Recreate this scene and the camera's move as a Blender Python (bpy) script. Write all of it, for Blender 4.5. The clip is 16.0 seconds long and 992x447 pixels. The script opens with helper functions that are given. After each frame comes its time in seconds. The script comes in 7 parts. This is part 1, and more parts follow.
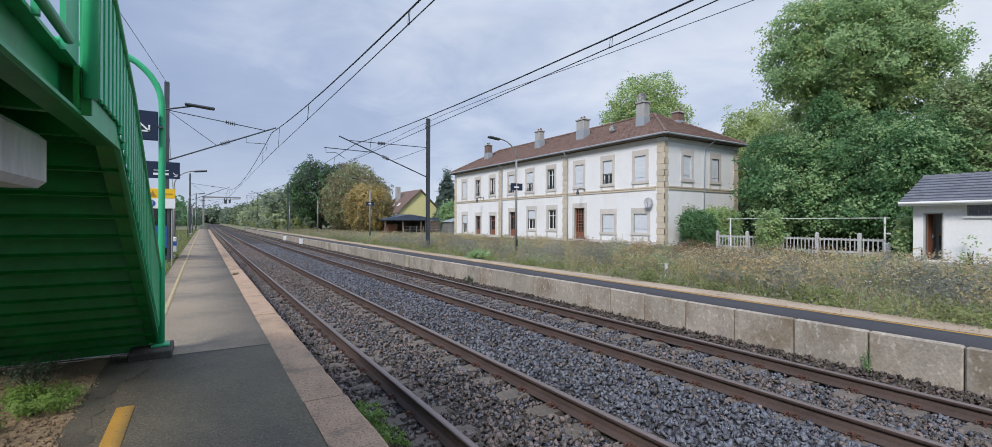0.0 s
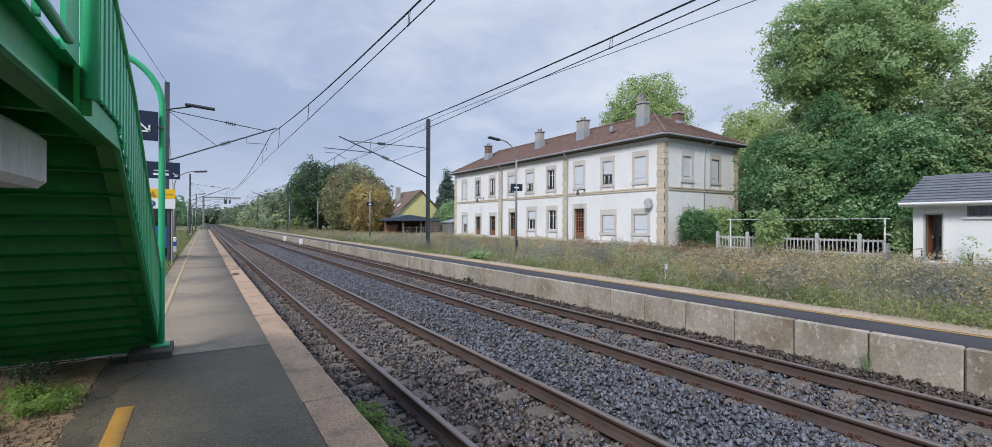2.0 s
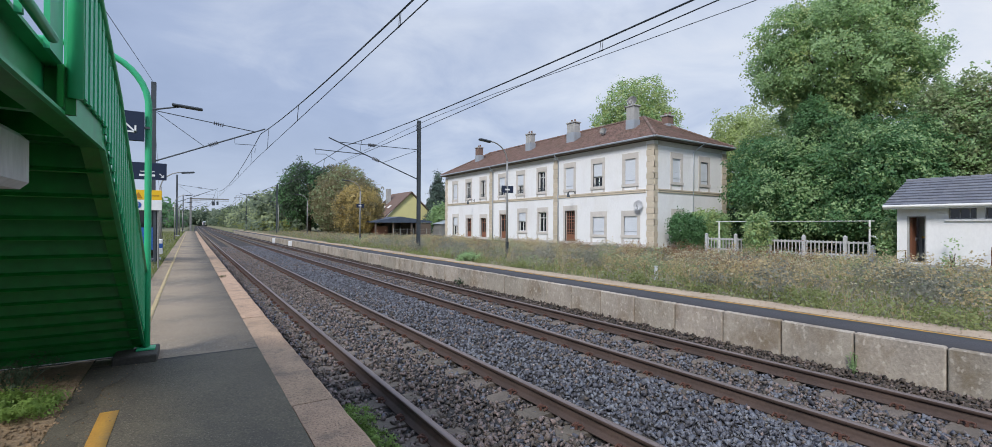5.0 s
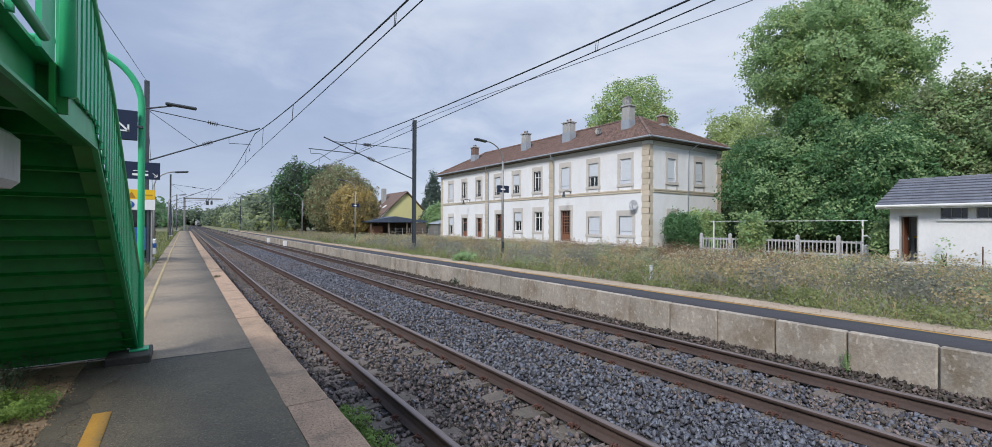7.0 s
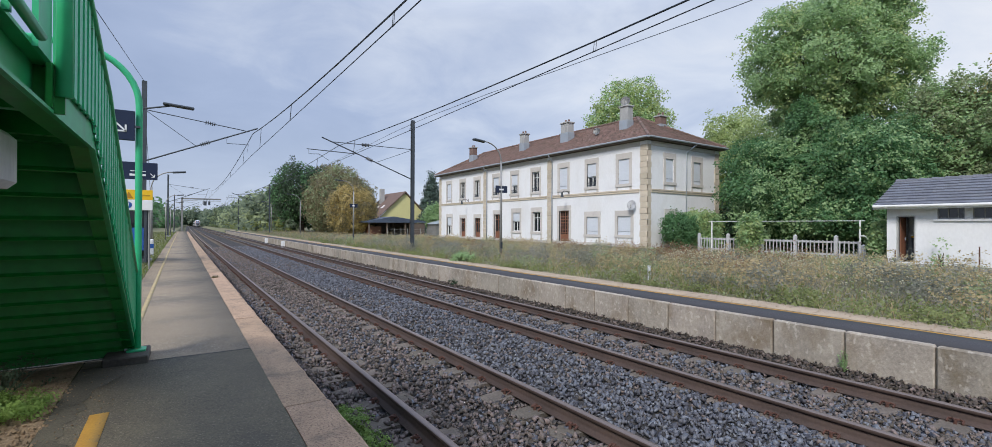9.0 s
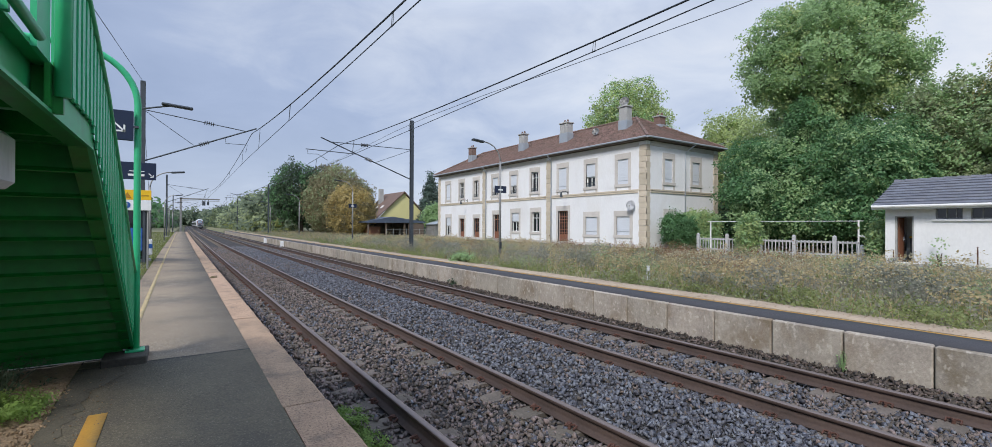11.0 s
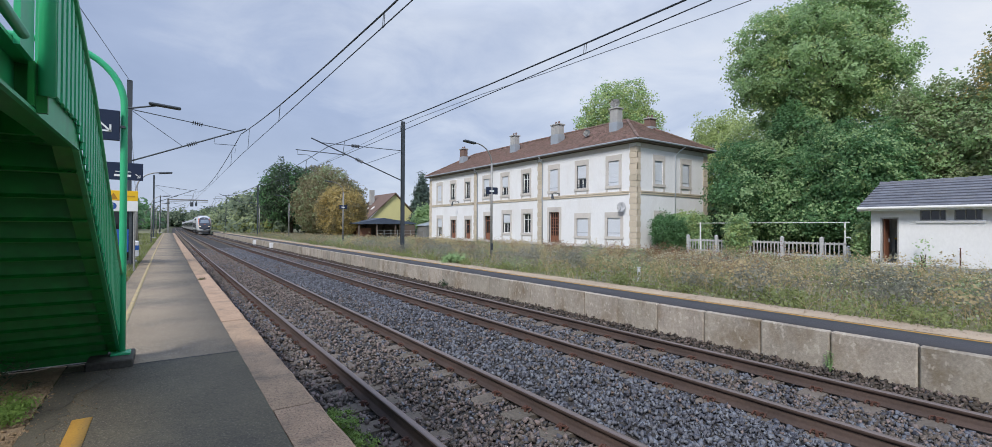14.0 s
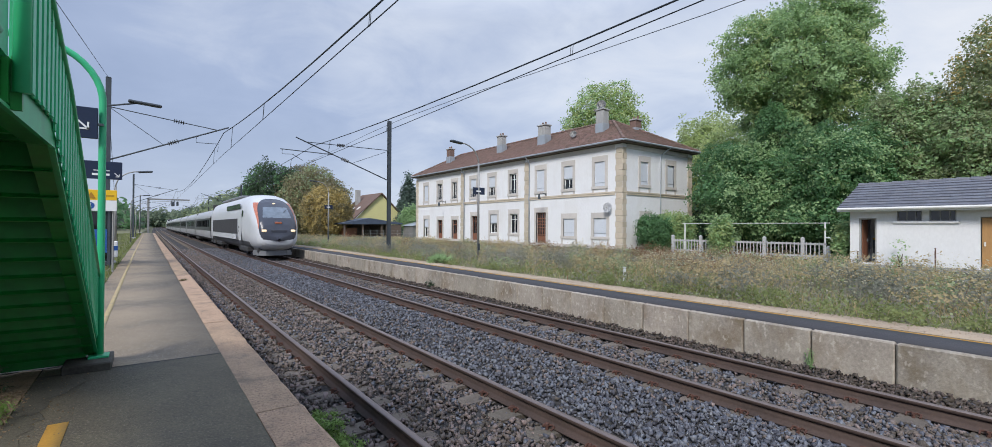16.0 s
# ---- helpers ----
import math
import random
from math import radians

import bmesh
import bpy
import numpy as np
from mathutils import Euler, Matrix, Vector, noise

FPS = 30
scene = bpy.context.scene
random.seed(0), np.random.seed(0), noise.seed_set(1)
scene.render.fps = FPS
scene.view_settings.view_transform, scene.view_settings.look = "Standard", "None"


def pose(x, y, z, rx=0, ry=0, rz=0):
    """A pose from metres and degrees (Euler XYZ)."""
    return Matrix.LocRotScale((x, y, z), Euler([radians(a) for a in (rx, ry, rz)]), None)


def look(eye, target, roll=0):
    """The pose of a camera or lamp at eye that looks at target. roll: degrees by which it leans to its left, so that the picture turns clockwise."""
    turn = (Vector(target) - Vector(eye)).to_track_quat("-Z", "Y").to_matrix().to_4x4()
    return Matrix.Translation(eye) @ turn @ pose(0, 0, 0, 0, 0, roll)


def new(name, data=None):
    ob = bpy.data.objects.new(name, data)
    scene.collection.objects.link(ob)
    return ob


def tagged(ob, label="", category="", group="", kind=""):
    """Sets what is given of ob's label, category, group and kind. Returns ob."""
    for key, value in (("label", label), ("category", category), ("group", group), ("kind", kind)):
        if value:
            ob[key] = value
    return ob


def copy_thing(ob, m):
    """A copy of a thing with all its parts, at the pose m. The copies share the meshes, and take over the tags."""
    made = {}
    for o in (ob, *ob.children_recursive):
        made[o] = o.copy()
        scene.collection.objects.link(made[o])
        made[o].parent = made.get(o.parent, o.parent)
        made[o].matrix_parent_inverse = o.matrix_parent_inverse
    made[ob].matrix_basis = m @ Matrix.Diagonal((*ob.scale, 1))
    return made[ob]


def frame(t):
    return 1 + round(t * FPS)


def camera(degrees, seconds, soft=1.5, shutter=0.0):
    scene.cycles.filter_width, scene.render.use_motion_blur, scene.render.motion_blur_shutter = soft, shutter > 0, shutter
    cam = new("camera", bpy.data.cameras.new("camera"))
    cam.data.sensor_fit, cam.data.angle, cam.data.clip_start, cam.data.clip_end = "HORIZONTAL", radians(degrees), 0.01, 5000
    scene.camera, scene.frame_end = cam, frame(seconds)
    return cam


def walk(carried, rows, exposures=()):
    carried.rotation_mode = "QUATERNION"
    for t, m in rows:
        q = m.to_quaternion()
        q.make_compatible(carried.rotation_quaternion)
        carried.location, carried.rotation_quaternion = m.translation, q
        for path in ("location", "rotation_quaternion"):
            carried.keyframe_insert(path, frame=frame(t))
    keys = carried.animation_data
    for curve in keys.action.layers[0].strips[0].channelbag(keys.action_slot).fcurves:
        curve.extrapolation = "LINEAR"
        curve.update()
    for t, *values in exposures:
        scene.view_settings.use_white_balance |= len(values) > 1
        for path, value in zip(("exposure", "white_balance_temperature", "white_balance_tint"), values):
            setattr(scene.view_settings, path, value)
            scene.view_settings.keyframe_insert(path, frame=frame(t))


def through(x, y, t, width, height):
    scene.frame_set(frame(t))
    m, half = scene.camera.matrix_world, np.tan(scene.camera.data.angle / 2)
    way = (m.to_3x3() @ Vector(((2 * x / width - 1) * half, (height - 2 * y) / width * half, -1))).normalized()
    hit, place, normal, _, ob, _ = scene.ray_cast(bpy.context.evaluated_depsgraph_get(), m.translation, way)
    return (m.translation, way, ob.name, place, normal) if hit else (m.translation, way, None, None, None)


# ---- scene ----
# ------------------------------------------------------------ camera: it stands on the platform and pans
EYE = (0.0, 0.0, 1.968)          # metres above the rail heads
cam = camera(92.8, 16.0, soft=0.8)
TURNS = [                        # seconds, turn to the right, tilt up, lean, in degrees
    (0.0, 31.940, -0.081, 0.235),
    (0.5, 31.940, -0.080, 0.236),
    (1.0, 31.940, -0.076, 0.250),
    (1.5, 31.940, -0.063, 0.260),
    (2.0, 31.940, -0.025, 0.274),
    (2.5, 31.968, 0.032, 0.284),
    (3.0, 32.077, 0.105, 0.307),
    (3.5, 32.279, 0.175, 0.315),
    (4.0, 32.514, 0.198, 0.312),
    (6.5, 33.570, 0.196, 0.315),
    (7.0, 33.584, 0.181, 0.308),
    (7.5, 33.645, 0.181, 0.294),
    (8.0, 33.690, 0.179, 0.297),
    (8.5, 33.782, 0.174, 0.286),
    (9.0, 33.784, 0.212, 0.288),
    (11.5, 33.994, 0.258, 0.290),
    (12.0, 34.153, 0.320, 0.301),
    (12.5, 34.267, 0.353, 0.301),
    (13.0, 34.495, 0.382, 0.314),
    (13.5, 34.731, 0.393, 0.313),
    (14.0, 34.940, 0.400, 0.312),
    (14.5, 35.320, 0.413, 0.318),
    (15.0, 35.622, 0.423, 0.315),
    (15.5, 35.995, 0.432, 0.325),
    (16.0, 36.531, 0.439, 0.341),
]


def aim(yaw, tilt, lean):
    a, b = radians(yaw), radians(tilt)
    way = Vector((math.sin(a) * math.cos(b), math.cos(a) * math.cos(b), math.sin(b)))
    return look(EYE, Vector(EYE) + way, lean)


walk(cam, [(t, aim(y, p, r)) for t, y, p, r in TURNS])
scene.view_settings.exposure = 0.0

# ------------------------------------------------------------ sky and light: bright overcast
SUN_AZ, SUN_EL = radians(236), radians(41)     # azimuth from +y towards +x
world = bpy.data.worlds.new("world")
scene.world = world
world.use_nodes = True
nt = world.node_tree
nt.nodes.clear()


def wn(kind, **kw):
    n = nt.nodes.new(kind)
    for k, v in kw.items():
        n.inputs[k].default_value = v
    return n


def build_sky():
    out = wn("ShaderNodeOutputWorld")
    bg = wn("ShaderNodeBackground")
    sky = nt.nodes.new("ShaderNodeTexSky")
    sky.sky_type, sky.sun_disc = "NISHITA", False
    sky.sun_elevation, sky.sun_rotation = SUN_EL, SUN_AZ
    gain = wn("ShaderNodeVectorMath")
    gain.operation = "SCALE"
    gain.inputs["Scale"].default_value = 0.10
    nt.links.new(sky.outputs[0], gain.inputs[0])
    tc = wn("ShaderNodeTexCoord")
    sep = wn("ShaderNodeSeparateXYZ")
    nt.links.new(tc.outputs["Generated"], sep.inputs[0])
    # cloud deck: direction divided by height, so that the clouds flatten towards the horizon
    zz = wn("ShaderNodeMath"); zz.operation = "MAXIMUM"; zz.inputs[1].default_value = 0.0
    nt.links.new(sep.outputs[2], zz.inputs[0])
    za = wn("ShaderNodeMath"); za.operation = "ADD"; za.inputs[1].default_value = 0.28
    nt.links.new(zz.outputs[0], za.inputs[0])
    dv = wn("ShaderNodeVectorMath"); dv.operation = "DIVIDE"
    cz = wn("ShaderNodeCombineXYZ")
    for i in range(3):
        nt.links.new(za.outputs[0], cz.inputs[i])
    nt.links.new(tc.outputs["Generated"], dv.inputs[0])
    nt.links.new(cz.outputs[0], dv.inputs[1])
    big = wn("ShaderNodeTexNoise", Scale=0.9, Detail=4.0, Roughness=0.55, Distortion=0.3)
    fine = wn("ShaderNodeTexNoise", Scale=2.6, Detail=6.0, Roughness=0.6, Distortion=0.5)
    nt.links.new(dv.outputs[0], big.inputs[0])
    nt.links.new(dv.outputs[0], fine.inputs[0])
    # the deck is heavier and bluer towards -x and brightens towards +x
    side = wn("ShaderNodeMapRange")
    for k, v in (("From Min", -0.35), ("From Max", 0.95), ("To Min", 0.0), ("To Max", 1.0)):
        side.inputs[k].default_value = v
    nt.links.new(sep.outputs[0], side.inputs[0])
    mixn = wn("ShaderNodeMath"); mixn.operation = "MULTIPLY_ADD"; mixn.inputs[1].default_value = 0.55
    nt.links.new(fine.outputs[0], mixn.inputs[0])
    bigm = wn("ShaderNodeMath"); bigm.operation = "MULTIPLY_ADD"; bigm.inputs[1].default_value = 0.75; bigm.inputs[2].default_value = -0.62
    nt.links.new(big.outputs[0], bigm.inputs[0])
    nt.links.new(bigm.outputs[0], mixn.inputs[2])
    addn = wn("ShaderNodeMath"); addn.operation = "MULTIPLY_ADD"; addn.inputs[1].default_value = 0.62; addn.inputs[2].default_value = 0.12
    nt.links.new(side.outputs[0], addn.inputs[0])
    tot = wn("ShaderNodeMath"); tot.operation = "ADD"
    nt.links.new(addn.outputs[0], tot.inputs[0])
    nt.links.new(mixn.outputs[0], tot.inputs[1])
    ramp = wn("ShaderNodeValToRGB")
    cr = ramp.color_ramp
    cr.elements[0].position, cr.elements[0].color = 0.0, (0.29, 0.375, 0.575, 1)
    cr.elements[1].position, cr.elements[1].color = 1.0, (0.93, 0.95, 1.0, 1)
    e = cr.elements.new(0.45); e.color = (0.43, 0.52, 0.73, 1)
    e = cr.elements.new(0.72); e.color = (0.70, 0.77, 0.91, 1)
    nt.links.new(tot.outputs[0], ramp.inputs[0])
    # paler towards the horizon
    hz = wn("ShaderNodeMapRange")
    for k, v in (("From Min", 0.0), ("From Max", 0.22), ("To Min", 0.45), ("To Max", 0.0)):
        hz.inputs[k].default_value = v
    nt.links.new(zz.outputs[0], hz.inputs[0])
    hmix = wn("ShaderNodeMix"); hmix.data_type = "RGBA"
    nt.links.new(hz.outputs[0], hmix.inputs[0])
    nt.links.new(ramp.outputs[0], hmix.inputs[6])
    hmix.inputs[7].default_value = (0.70, 0.77, 0.90, 1)
    # open blue here and there where the deck is thinnest
    cover = wn("ShaderNodeMix"); cover.data_type = "RGBA"
    cover.inputs[0].default_value = 0.88
    nt.links.new(gain.outputs[0], cover.inputs[6])
    nt.links.new(hmix.outputs[2], cover.inputs[7])
    nt.links.new(cover.outputs[2], bg.inputs[0])
    # an overcast sky is about twice as bright overhead as it is low down
    up = wn("ShaderNodeMapRange")
    for k, v in (("From Min", 0.40), ("From Max", 1.0), ("To Min", 1.0), ("To Max", 2.3)):
        up.inputs[k].default_value = v
    nt.links.new(zz.outputs[0], up.inputs[0])
    nt.links.new(up.outputs[0], bg.inputs[1])
    nt.links.new(bg.outputs[0], out.inputs[0])


build_sky()
sun = new("sun", bpy.data.lights.new("sun", "SUN"))
sun.data.energy, sun.data.angle, sun.data.color = 3.3, radians(16), (1.0, 0.96, 0.91)
sun.matrix_world = look((math.sin(SUN_AZ) * 50 * math.cos(SUN_EL), math.cos(SUN_AZ) * 50 * math.cos(SUN_EL), 50 * math.sin(SUN_EL)), (0, 0, 0))

# ------------------------------------------------------------ materials
def material(name, base, rough=0.8, metal=0.0, dark=None, fine=40.0, coarse=1.5, mix=0.5, bump=0.0, bump_scale=None,
             tint=0.0, island=0.0, stain=None, stain_scale=0.6, stain_amount=0.5, stretch=(1, 1, 1), spec=0.5, bump_dist=0.01, speck=None):
    """A procedural surface: base to dark by two noises, stains of their own shape, a variation per object or island, bump."""
    m = bpy.data.materials.new(name)
    m.use_nodes = True
    t = m.node_tree
    N, L = t.nodes, t.links
    b = N["Principled BSDF"]
    b.inputs["Roughness"].default_value, b.inputs["Metallic"].default_value = rough, metal
    b.inputs["Specular IOR Level"].default_value = spec
    dark = dark or tuple(c * 0.6 for c in base)
    tc = N.new("ShaderNodeTexCoord")
    mp = N.new("ShaderNodeMapping")
    mp.inputs["Scale"].default_value = stretch
    L.new(tc.outputs["Object"], mp.inputs[0])
    if tint:
        # each piece takes its own stretch of the pattern
        oi = N.new("ShaderNodeObjectInfo")
        vm = N.new("ShaderNodeVectorMath"); vm.operation = "SCALE"
        vm.inputs[0].default_value = (37.0, 91.0, 53.0)
        L.new(oi.outputs["Random"], vm.inputs["Scale"]), L.new(vm.outputs[0], mp.inputs["Location"])
    n1, n2 = N.new("ShaderNodeTexNoise"), N.new("ShaderNodeTexNoise")
    n1.inputs["Scale"].default_value, n1.inputs["Detail"].default_value = fine, 4
    n2.inputs["Scale"].default_value, n2.inputs["Detail"].default_value = coarse, 5
    L.new(mp.outputs[0], n1.inputs[0]), L.new(mp.outputs[0], n2.inputs[0])
    av = N.new("ShaderNodeMath"); av.operation = "MULTIPLY_ADD"; av.inputs[1].default_value = mix
    sc = N.new("ShaderNodeMath"); sc.operation = "MULTIPLY"; sc.inputs[1].default_value = 1 - mix
    L.new(n2.outputs[0], sc.inputs[0]), L.new(n1.outputs[0], av.inputs[0]), L.new(sc.outputs[0], av.inputs[2])
    rg = N.new("ShaderNodeMapRange")
    rg.inputs["From Min"].default_value, rg.inputs["From Max"].default_value = 0.33, 0.67
    L.new(av.outputs[0], rg.inputs[0])
    mx = N.new("ShaderNodeMix"); mx.data_type = "RGBA"
    mx.inputs[6].default_value, mx.inputs[7].default_value = (*dark, 1), (*base, 1)
    L.new(rg.outputs[0], mx.inputs[0])
    col = mx.outputs[2]
    if stain:
        n3 = N.new("ShaderNodeTexNoise")
        n3.inputs["Scale"].default_value, n3.inputs["Detail"].default_value, n3.inputs["Roughness"].default_value = stain_scale, 7, 0.65
        L.new(mp.outputs[0], n3.inputs[0])
        r3 = N.new("ShaderNodeMapRange")
        r3.inputs["From Min"].default_value, r3.inputs["From Max"].default_value = 0.50, 0.68
        r3.inputs["To Max"].default_value = stain_amount
        L.new(n3.outputs[0], r3.inputs[0])
        m3 = N.new("ShaderNodeMix"); m3.data_type = "RGBA"
        m3.inputs[7].default_value = (*stain, 1)
        L.new(r3.outputs[0], m3.inputs[0]), L.new(col, m3.inputs[6])
        col = m3.outputs[2]
    if speck:
        # small stones or pits of another colour: colour, size, amount, share
        n5 = N.new("ShaderNodeTexNoise")
        n5.inputs["Scale"].default_value, n5.inputs["Detail"].default_value = speck[1], 2
        L.new(mp.outputs[0], n5.inputs[0])
        r5 = N.new("ShaderNodeMapRange")
        r5.inputs["From Min"].default_value, r5.inputs["From Max"].default_value, r5.inputs["To Max"].default_value = speck[3], speck[3] + 0.08, speck[2]
        L.new(n5.outputs[0], r5.inputs[0])
        m5 = N.new("ShaderNodeMix"); m5.data_type = "RGBA"
        m5.inputs[7].default_value = (*speck[0], 1)
        L.new(r5.outputs[0], m5.inputs[0]), L.new(col, m5.inputs[6])
        col = m5.outputs[2]
    if tint or island:
        src = N.new("ShaderNodeNewGeometry").outputs["Random Per Island"] if island else N.new("ShaderNodeObjectInfo").outputs["Random"]
        hs = N.new("ShaderNodeHueSaturation")
        vr = N.new("ShaderNodeMapRange")
        a = island or tint
        vr.inputs["To Min"].default_value, vr.inputs["To Max"].default_value = 1 - a, 1 + a
        L.new(src, vr.inputs[0]), L.new(vr.outputs[0], hs.inputs["Value"])
        hr = N.new("ShaderNodeMapRange")
        hr.inputs["To Min"].default_value, hr.inputs["To Max"].default_value = 0.5 + a * 0.05, 0.5 - a * 0.05
        L.new(src, hr.inputs[0]), L.new(hr.outputs[0], hs.inputs["Hue"])
        L.new(col, hs.inputs["Color"])
        col = hs.outputs[0]
    L.new(col, b.inputs["Base Color"])
    if bump:
        bp = N.new("ShaderNodeBump")
        bp.inputs["Strength"].default_value, bp.inputs["Distance"].default_value = bump, bump_dist
        if bump_scale:
            n4 = N.new("ShaderNodeTexNoise")
            n4.inputs["Scale"].default_value, n4.inputs["Detail"].default_value = bump_scale, 4
            L.new(mp.outputs[0], n4.inputs[0])
            L.new(n4.outputs[0], bp.inputs["Height"])
        else:
            L.new(av.outputs[0], bp.inputs["Height"])
        L.new(bp.outputs[0], b.inputs["Normal"])
    return m


def leafy(name, base, dark, through=0.48, island=0.13):
    m = material(name, base, 0.55, dark=dark, fine=3.0, coarse=0.35, mix=0.4, island=island, spec=0.32)
    t = m.node_tree
    b = t.nodes["Principled BSDF"]
    tr = t.nodes.new("ShaderNodeBsdfTranslucent")
    src = b.inputs["Base Color"].links[0].from_socket
    t.links.new(src, tr.inputs[0])
    ms = t.nodes.new("ShaderNodeMixShader")
    ms.inputs[0].default_value = through
    t.links.new(b.outputs[0], ms.inputs[1]), t.links.new(tr.outputs[0], ms.inputs[2])
    t.links.new(ms.outputs[0], t.nodes["Material Output"].inputs[0])
    return m


def glowing(name, color, strength):
    m = material(name, color, 0.3)
    b = m.node_tree.nodes["Principled BSDF"]
    b.inputs["Emission Color"].default_value, b.inputs["Emission Strength"].default_value = (*color, 1), strength
    return m


def glassy(name, tint=(0.02, 0.025, 0.03), rough=0.05):
    return material(name, tint, rough, dark=tuple(c * 0.7 for c in tint), fine=2, coarse=0.5, spec=0.7)


ASPHALT_OLD = material("worn_asphalt", (0.300, 0.238, 0.165), 0.88, dark=(0.150, 0.120, 0.085), fine=48, coarse=0.9, mix=0.62, bump=1.0, bump_scale=55, stain=(0.070, 0.066, 0.062), stain_scale=0.40, stain_amount=0.8, bump_dist=0.008, speck=((0.38, 0.34, 0.28), 60, 0.7, 0.59))
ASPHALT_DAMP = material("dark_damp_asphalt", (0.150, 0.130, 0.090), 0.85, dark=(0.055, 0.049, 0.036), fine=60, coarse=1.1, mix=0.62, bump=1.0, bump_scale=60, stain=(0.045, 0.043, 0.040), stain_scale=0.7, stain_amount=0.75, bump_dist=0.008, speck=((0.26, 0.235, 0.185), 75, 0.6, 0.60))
ASPHALT_NEW = material("dark_asphalt", (0.050, 0.050, 0.056), 0.8, dark=(0.036, 0.036, 0.041), fine=120, coarse=1.2, bump=0.3, bump_scale=200)
KERB_STONE = material("pinkish_kerb_concrete", (0.50, 0.340, 0.222), 0.9, dark=(0.30, 0.20, 0.132), fine=38, coarse=2.2, mix=0.6, bump=1.0, bump_scale=45, stain=(0.14, 0.115, 0.09), stain_scale=2.4, stain_amount=0.75, tint=0.08, bump_dist=0.012, speck=((0.13, 0.09, 0.065), 62, 0.75, 0.56))
BLOCK = material("pale_platform_concrete", (0.425, 0.378, 0.312), 0.92, dark=(0.24, 0.212, 0.178), fine=26, coarse=2.2, mix=0.45, bump=0.7, bump_scale=40, bump_dist=0.015, stain=(0.19, 0.145, 0.095), stain_scale=1.9, stain_amount=0.9, tint=0.14, stretch=(1, 1, 0.7), speck=((0.52, 0.47, 0.40), 14, 0.6, 0.60))
SAND = material("sandy_gravel", (0.44, 0.35, 0.255), 0.95, dark=(0.28, 0.22, 0.16), fine=60, coarse=1.0, bump=0.6, bump_scale=90)
YELLOW = material("worn_yellow_paint", (0.50, 0.275, 0.040), 0.75, dark=(0.33, 0.18, 0.035), fine=50, coarse=3, stain=(0.22, 0.16, 0.08), stain_scale=6, stain_amount=0.7, bump=0.2)
YELLOW_FADED = material("faded_yellow_paint", (0.44, 0.335, 0.16), 0.8, dark=(0.33, 0.26, 0.14), fine=50, coarse=3, stain=(0.22, 0.19, 0.15), stain_scale=5, stain_amount=0.8)
# near-black colour stands in for the shade in the gaps between stones
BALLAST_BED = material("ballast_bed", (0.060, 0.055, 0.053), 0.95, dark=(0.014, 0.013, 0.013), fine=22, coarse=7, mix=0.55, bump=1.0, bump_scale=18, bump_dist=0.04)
STONES_GREY = material("blue_grey_ballast_stone", (0.142, 0.147, 0.172), 0.7, dark=(0.074, 0.077, 0.092), fine=60, coarse=9, island=0.55, bump=0.3)
# darker copy of the brown stone: shade beside the far rail and wall
STONES_SHADED = material("shaded_brown_ballast_stone", (0.108, 0.086, 0.070), 0.9, dark=(0.052, 0.041, 0.034), fine=60, coarse=9, island=0.45, bump=0.3)
STONES_BROWN = material("brown_ballast_stone", (0.190, 0.155, 0.136), 0.85, dark=(0.094, 0.077, 0.067), fine=60, coarse=9, island=0.50, bump=0.3)
RAIL = material("rusty_rail_steel", (0.084, 0.055, 0.044), 0.75, 0.1, dark=(0.042, 0.028, 0.023), fine=40, coarse=2, bump=0.2)
RAIL_TOP = material("polished_rail_head", (0.27, 0.215, 0.195), 0.45, 0.6, dark=(0.17, 0.135, 0.12), fine=60, coarse=2, stretch=(6, 0.2, 6))
SLEEPER = material("sleeper_concrete", (0.175, 0.146, 0.118), 0.95, dark=(0.085, 0.070, 0.056), fine=40, coarse=4, bump=0.4, tint=0.18)
RUST = material("rusty_clip_steel", (0.125, 0.055, 0.038), 0.85, 0.1, dark=(0.07, 0.035, 0.026), fine=60, coarse=8)
SOIL = material("meadow_soil", (0.190, 0.185, 0.095), 0.95, dark=(0.10, 0.105, 0.05), fine=8, coarse=0.5, bump=0.6, bump_scale=12, stain=(0.25, 0.21, 0.14), stain_scale=0.3, stain_amount=0.5)
DIRT = material("bare_pebbly_dirt", (0.36, 0.255, 0.155), 0.95, dark=(0.12, 0.088, 0.055), fine=45, coarse=4, bump=0.9, bump_scale=45, bump_dist=0.02)
# wet dirt, with the shade under the stairs put into its colour
WET_SHADED_DIRT = material("wet_shaded_dirt", (0.105, 0.092, 0.064), 0.8, dark=(0.040, 0.036, 0.026), fine=60, coarse=3, bump=0.9, bump_scale=60, speck=((0.15, 0.13, 0.09), 50, 0.6, 0.62))
GREEN = material("green_gloss_paint", (0.026, 0.39, 0.140), 0.42, dark=(0.019, 0.31, 0.108), fine=10, coarse=1.2, stain=(0.045, 0.15, 0.065), stain_scale=3.5, stain_amount=0.55, bump=0.05)
GREEN_LIGHT = material("mint_green_paint", (0.040, 0.46, 0.215), 0.38, dark=(0.030, 0.37, 0.165), fine=10, coarse=1.2, bump=0.05)
# shaded copy of the stair green: undersides carry their shade in the colour
GREEN_SHADED = material("shaded_green_paint", (0.007, 0.230, 0.033), 0.42, dark=(0.004, 0.145, 0.021), fine=12, coarse=1.5, stain=(0.008, 0.07, 0.020), stain_scale=1.4, stain_amount=0.5, bump=0.1)
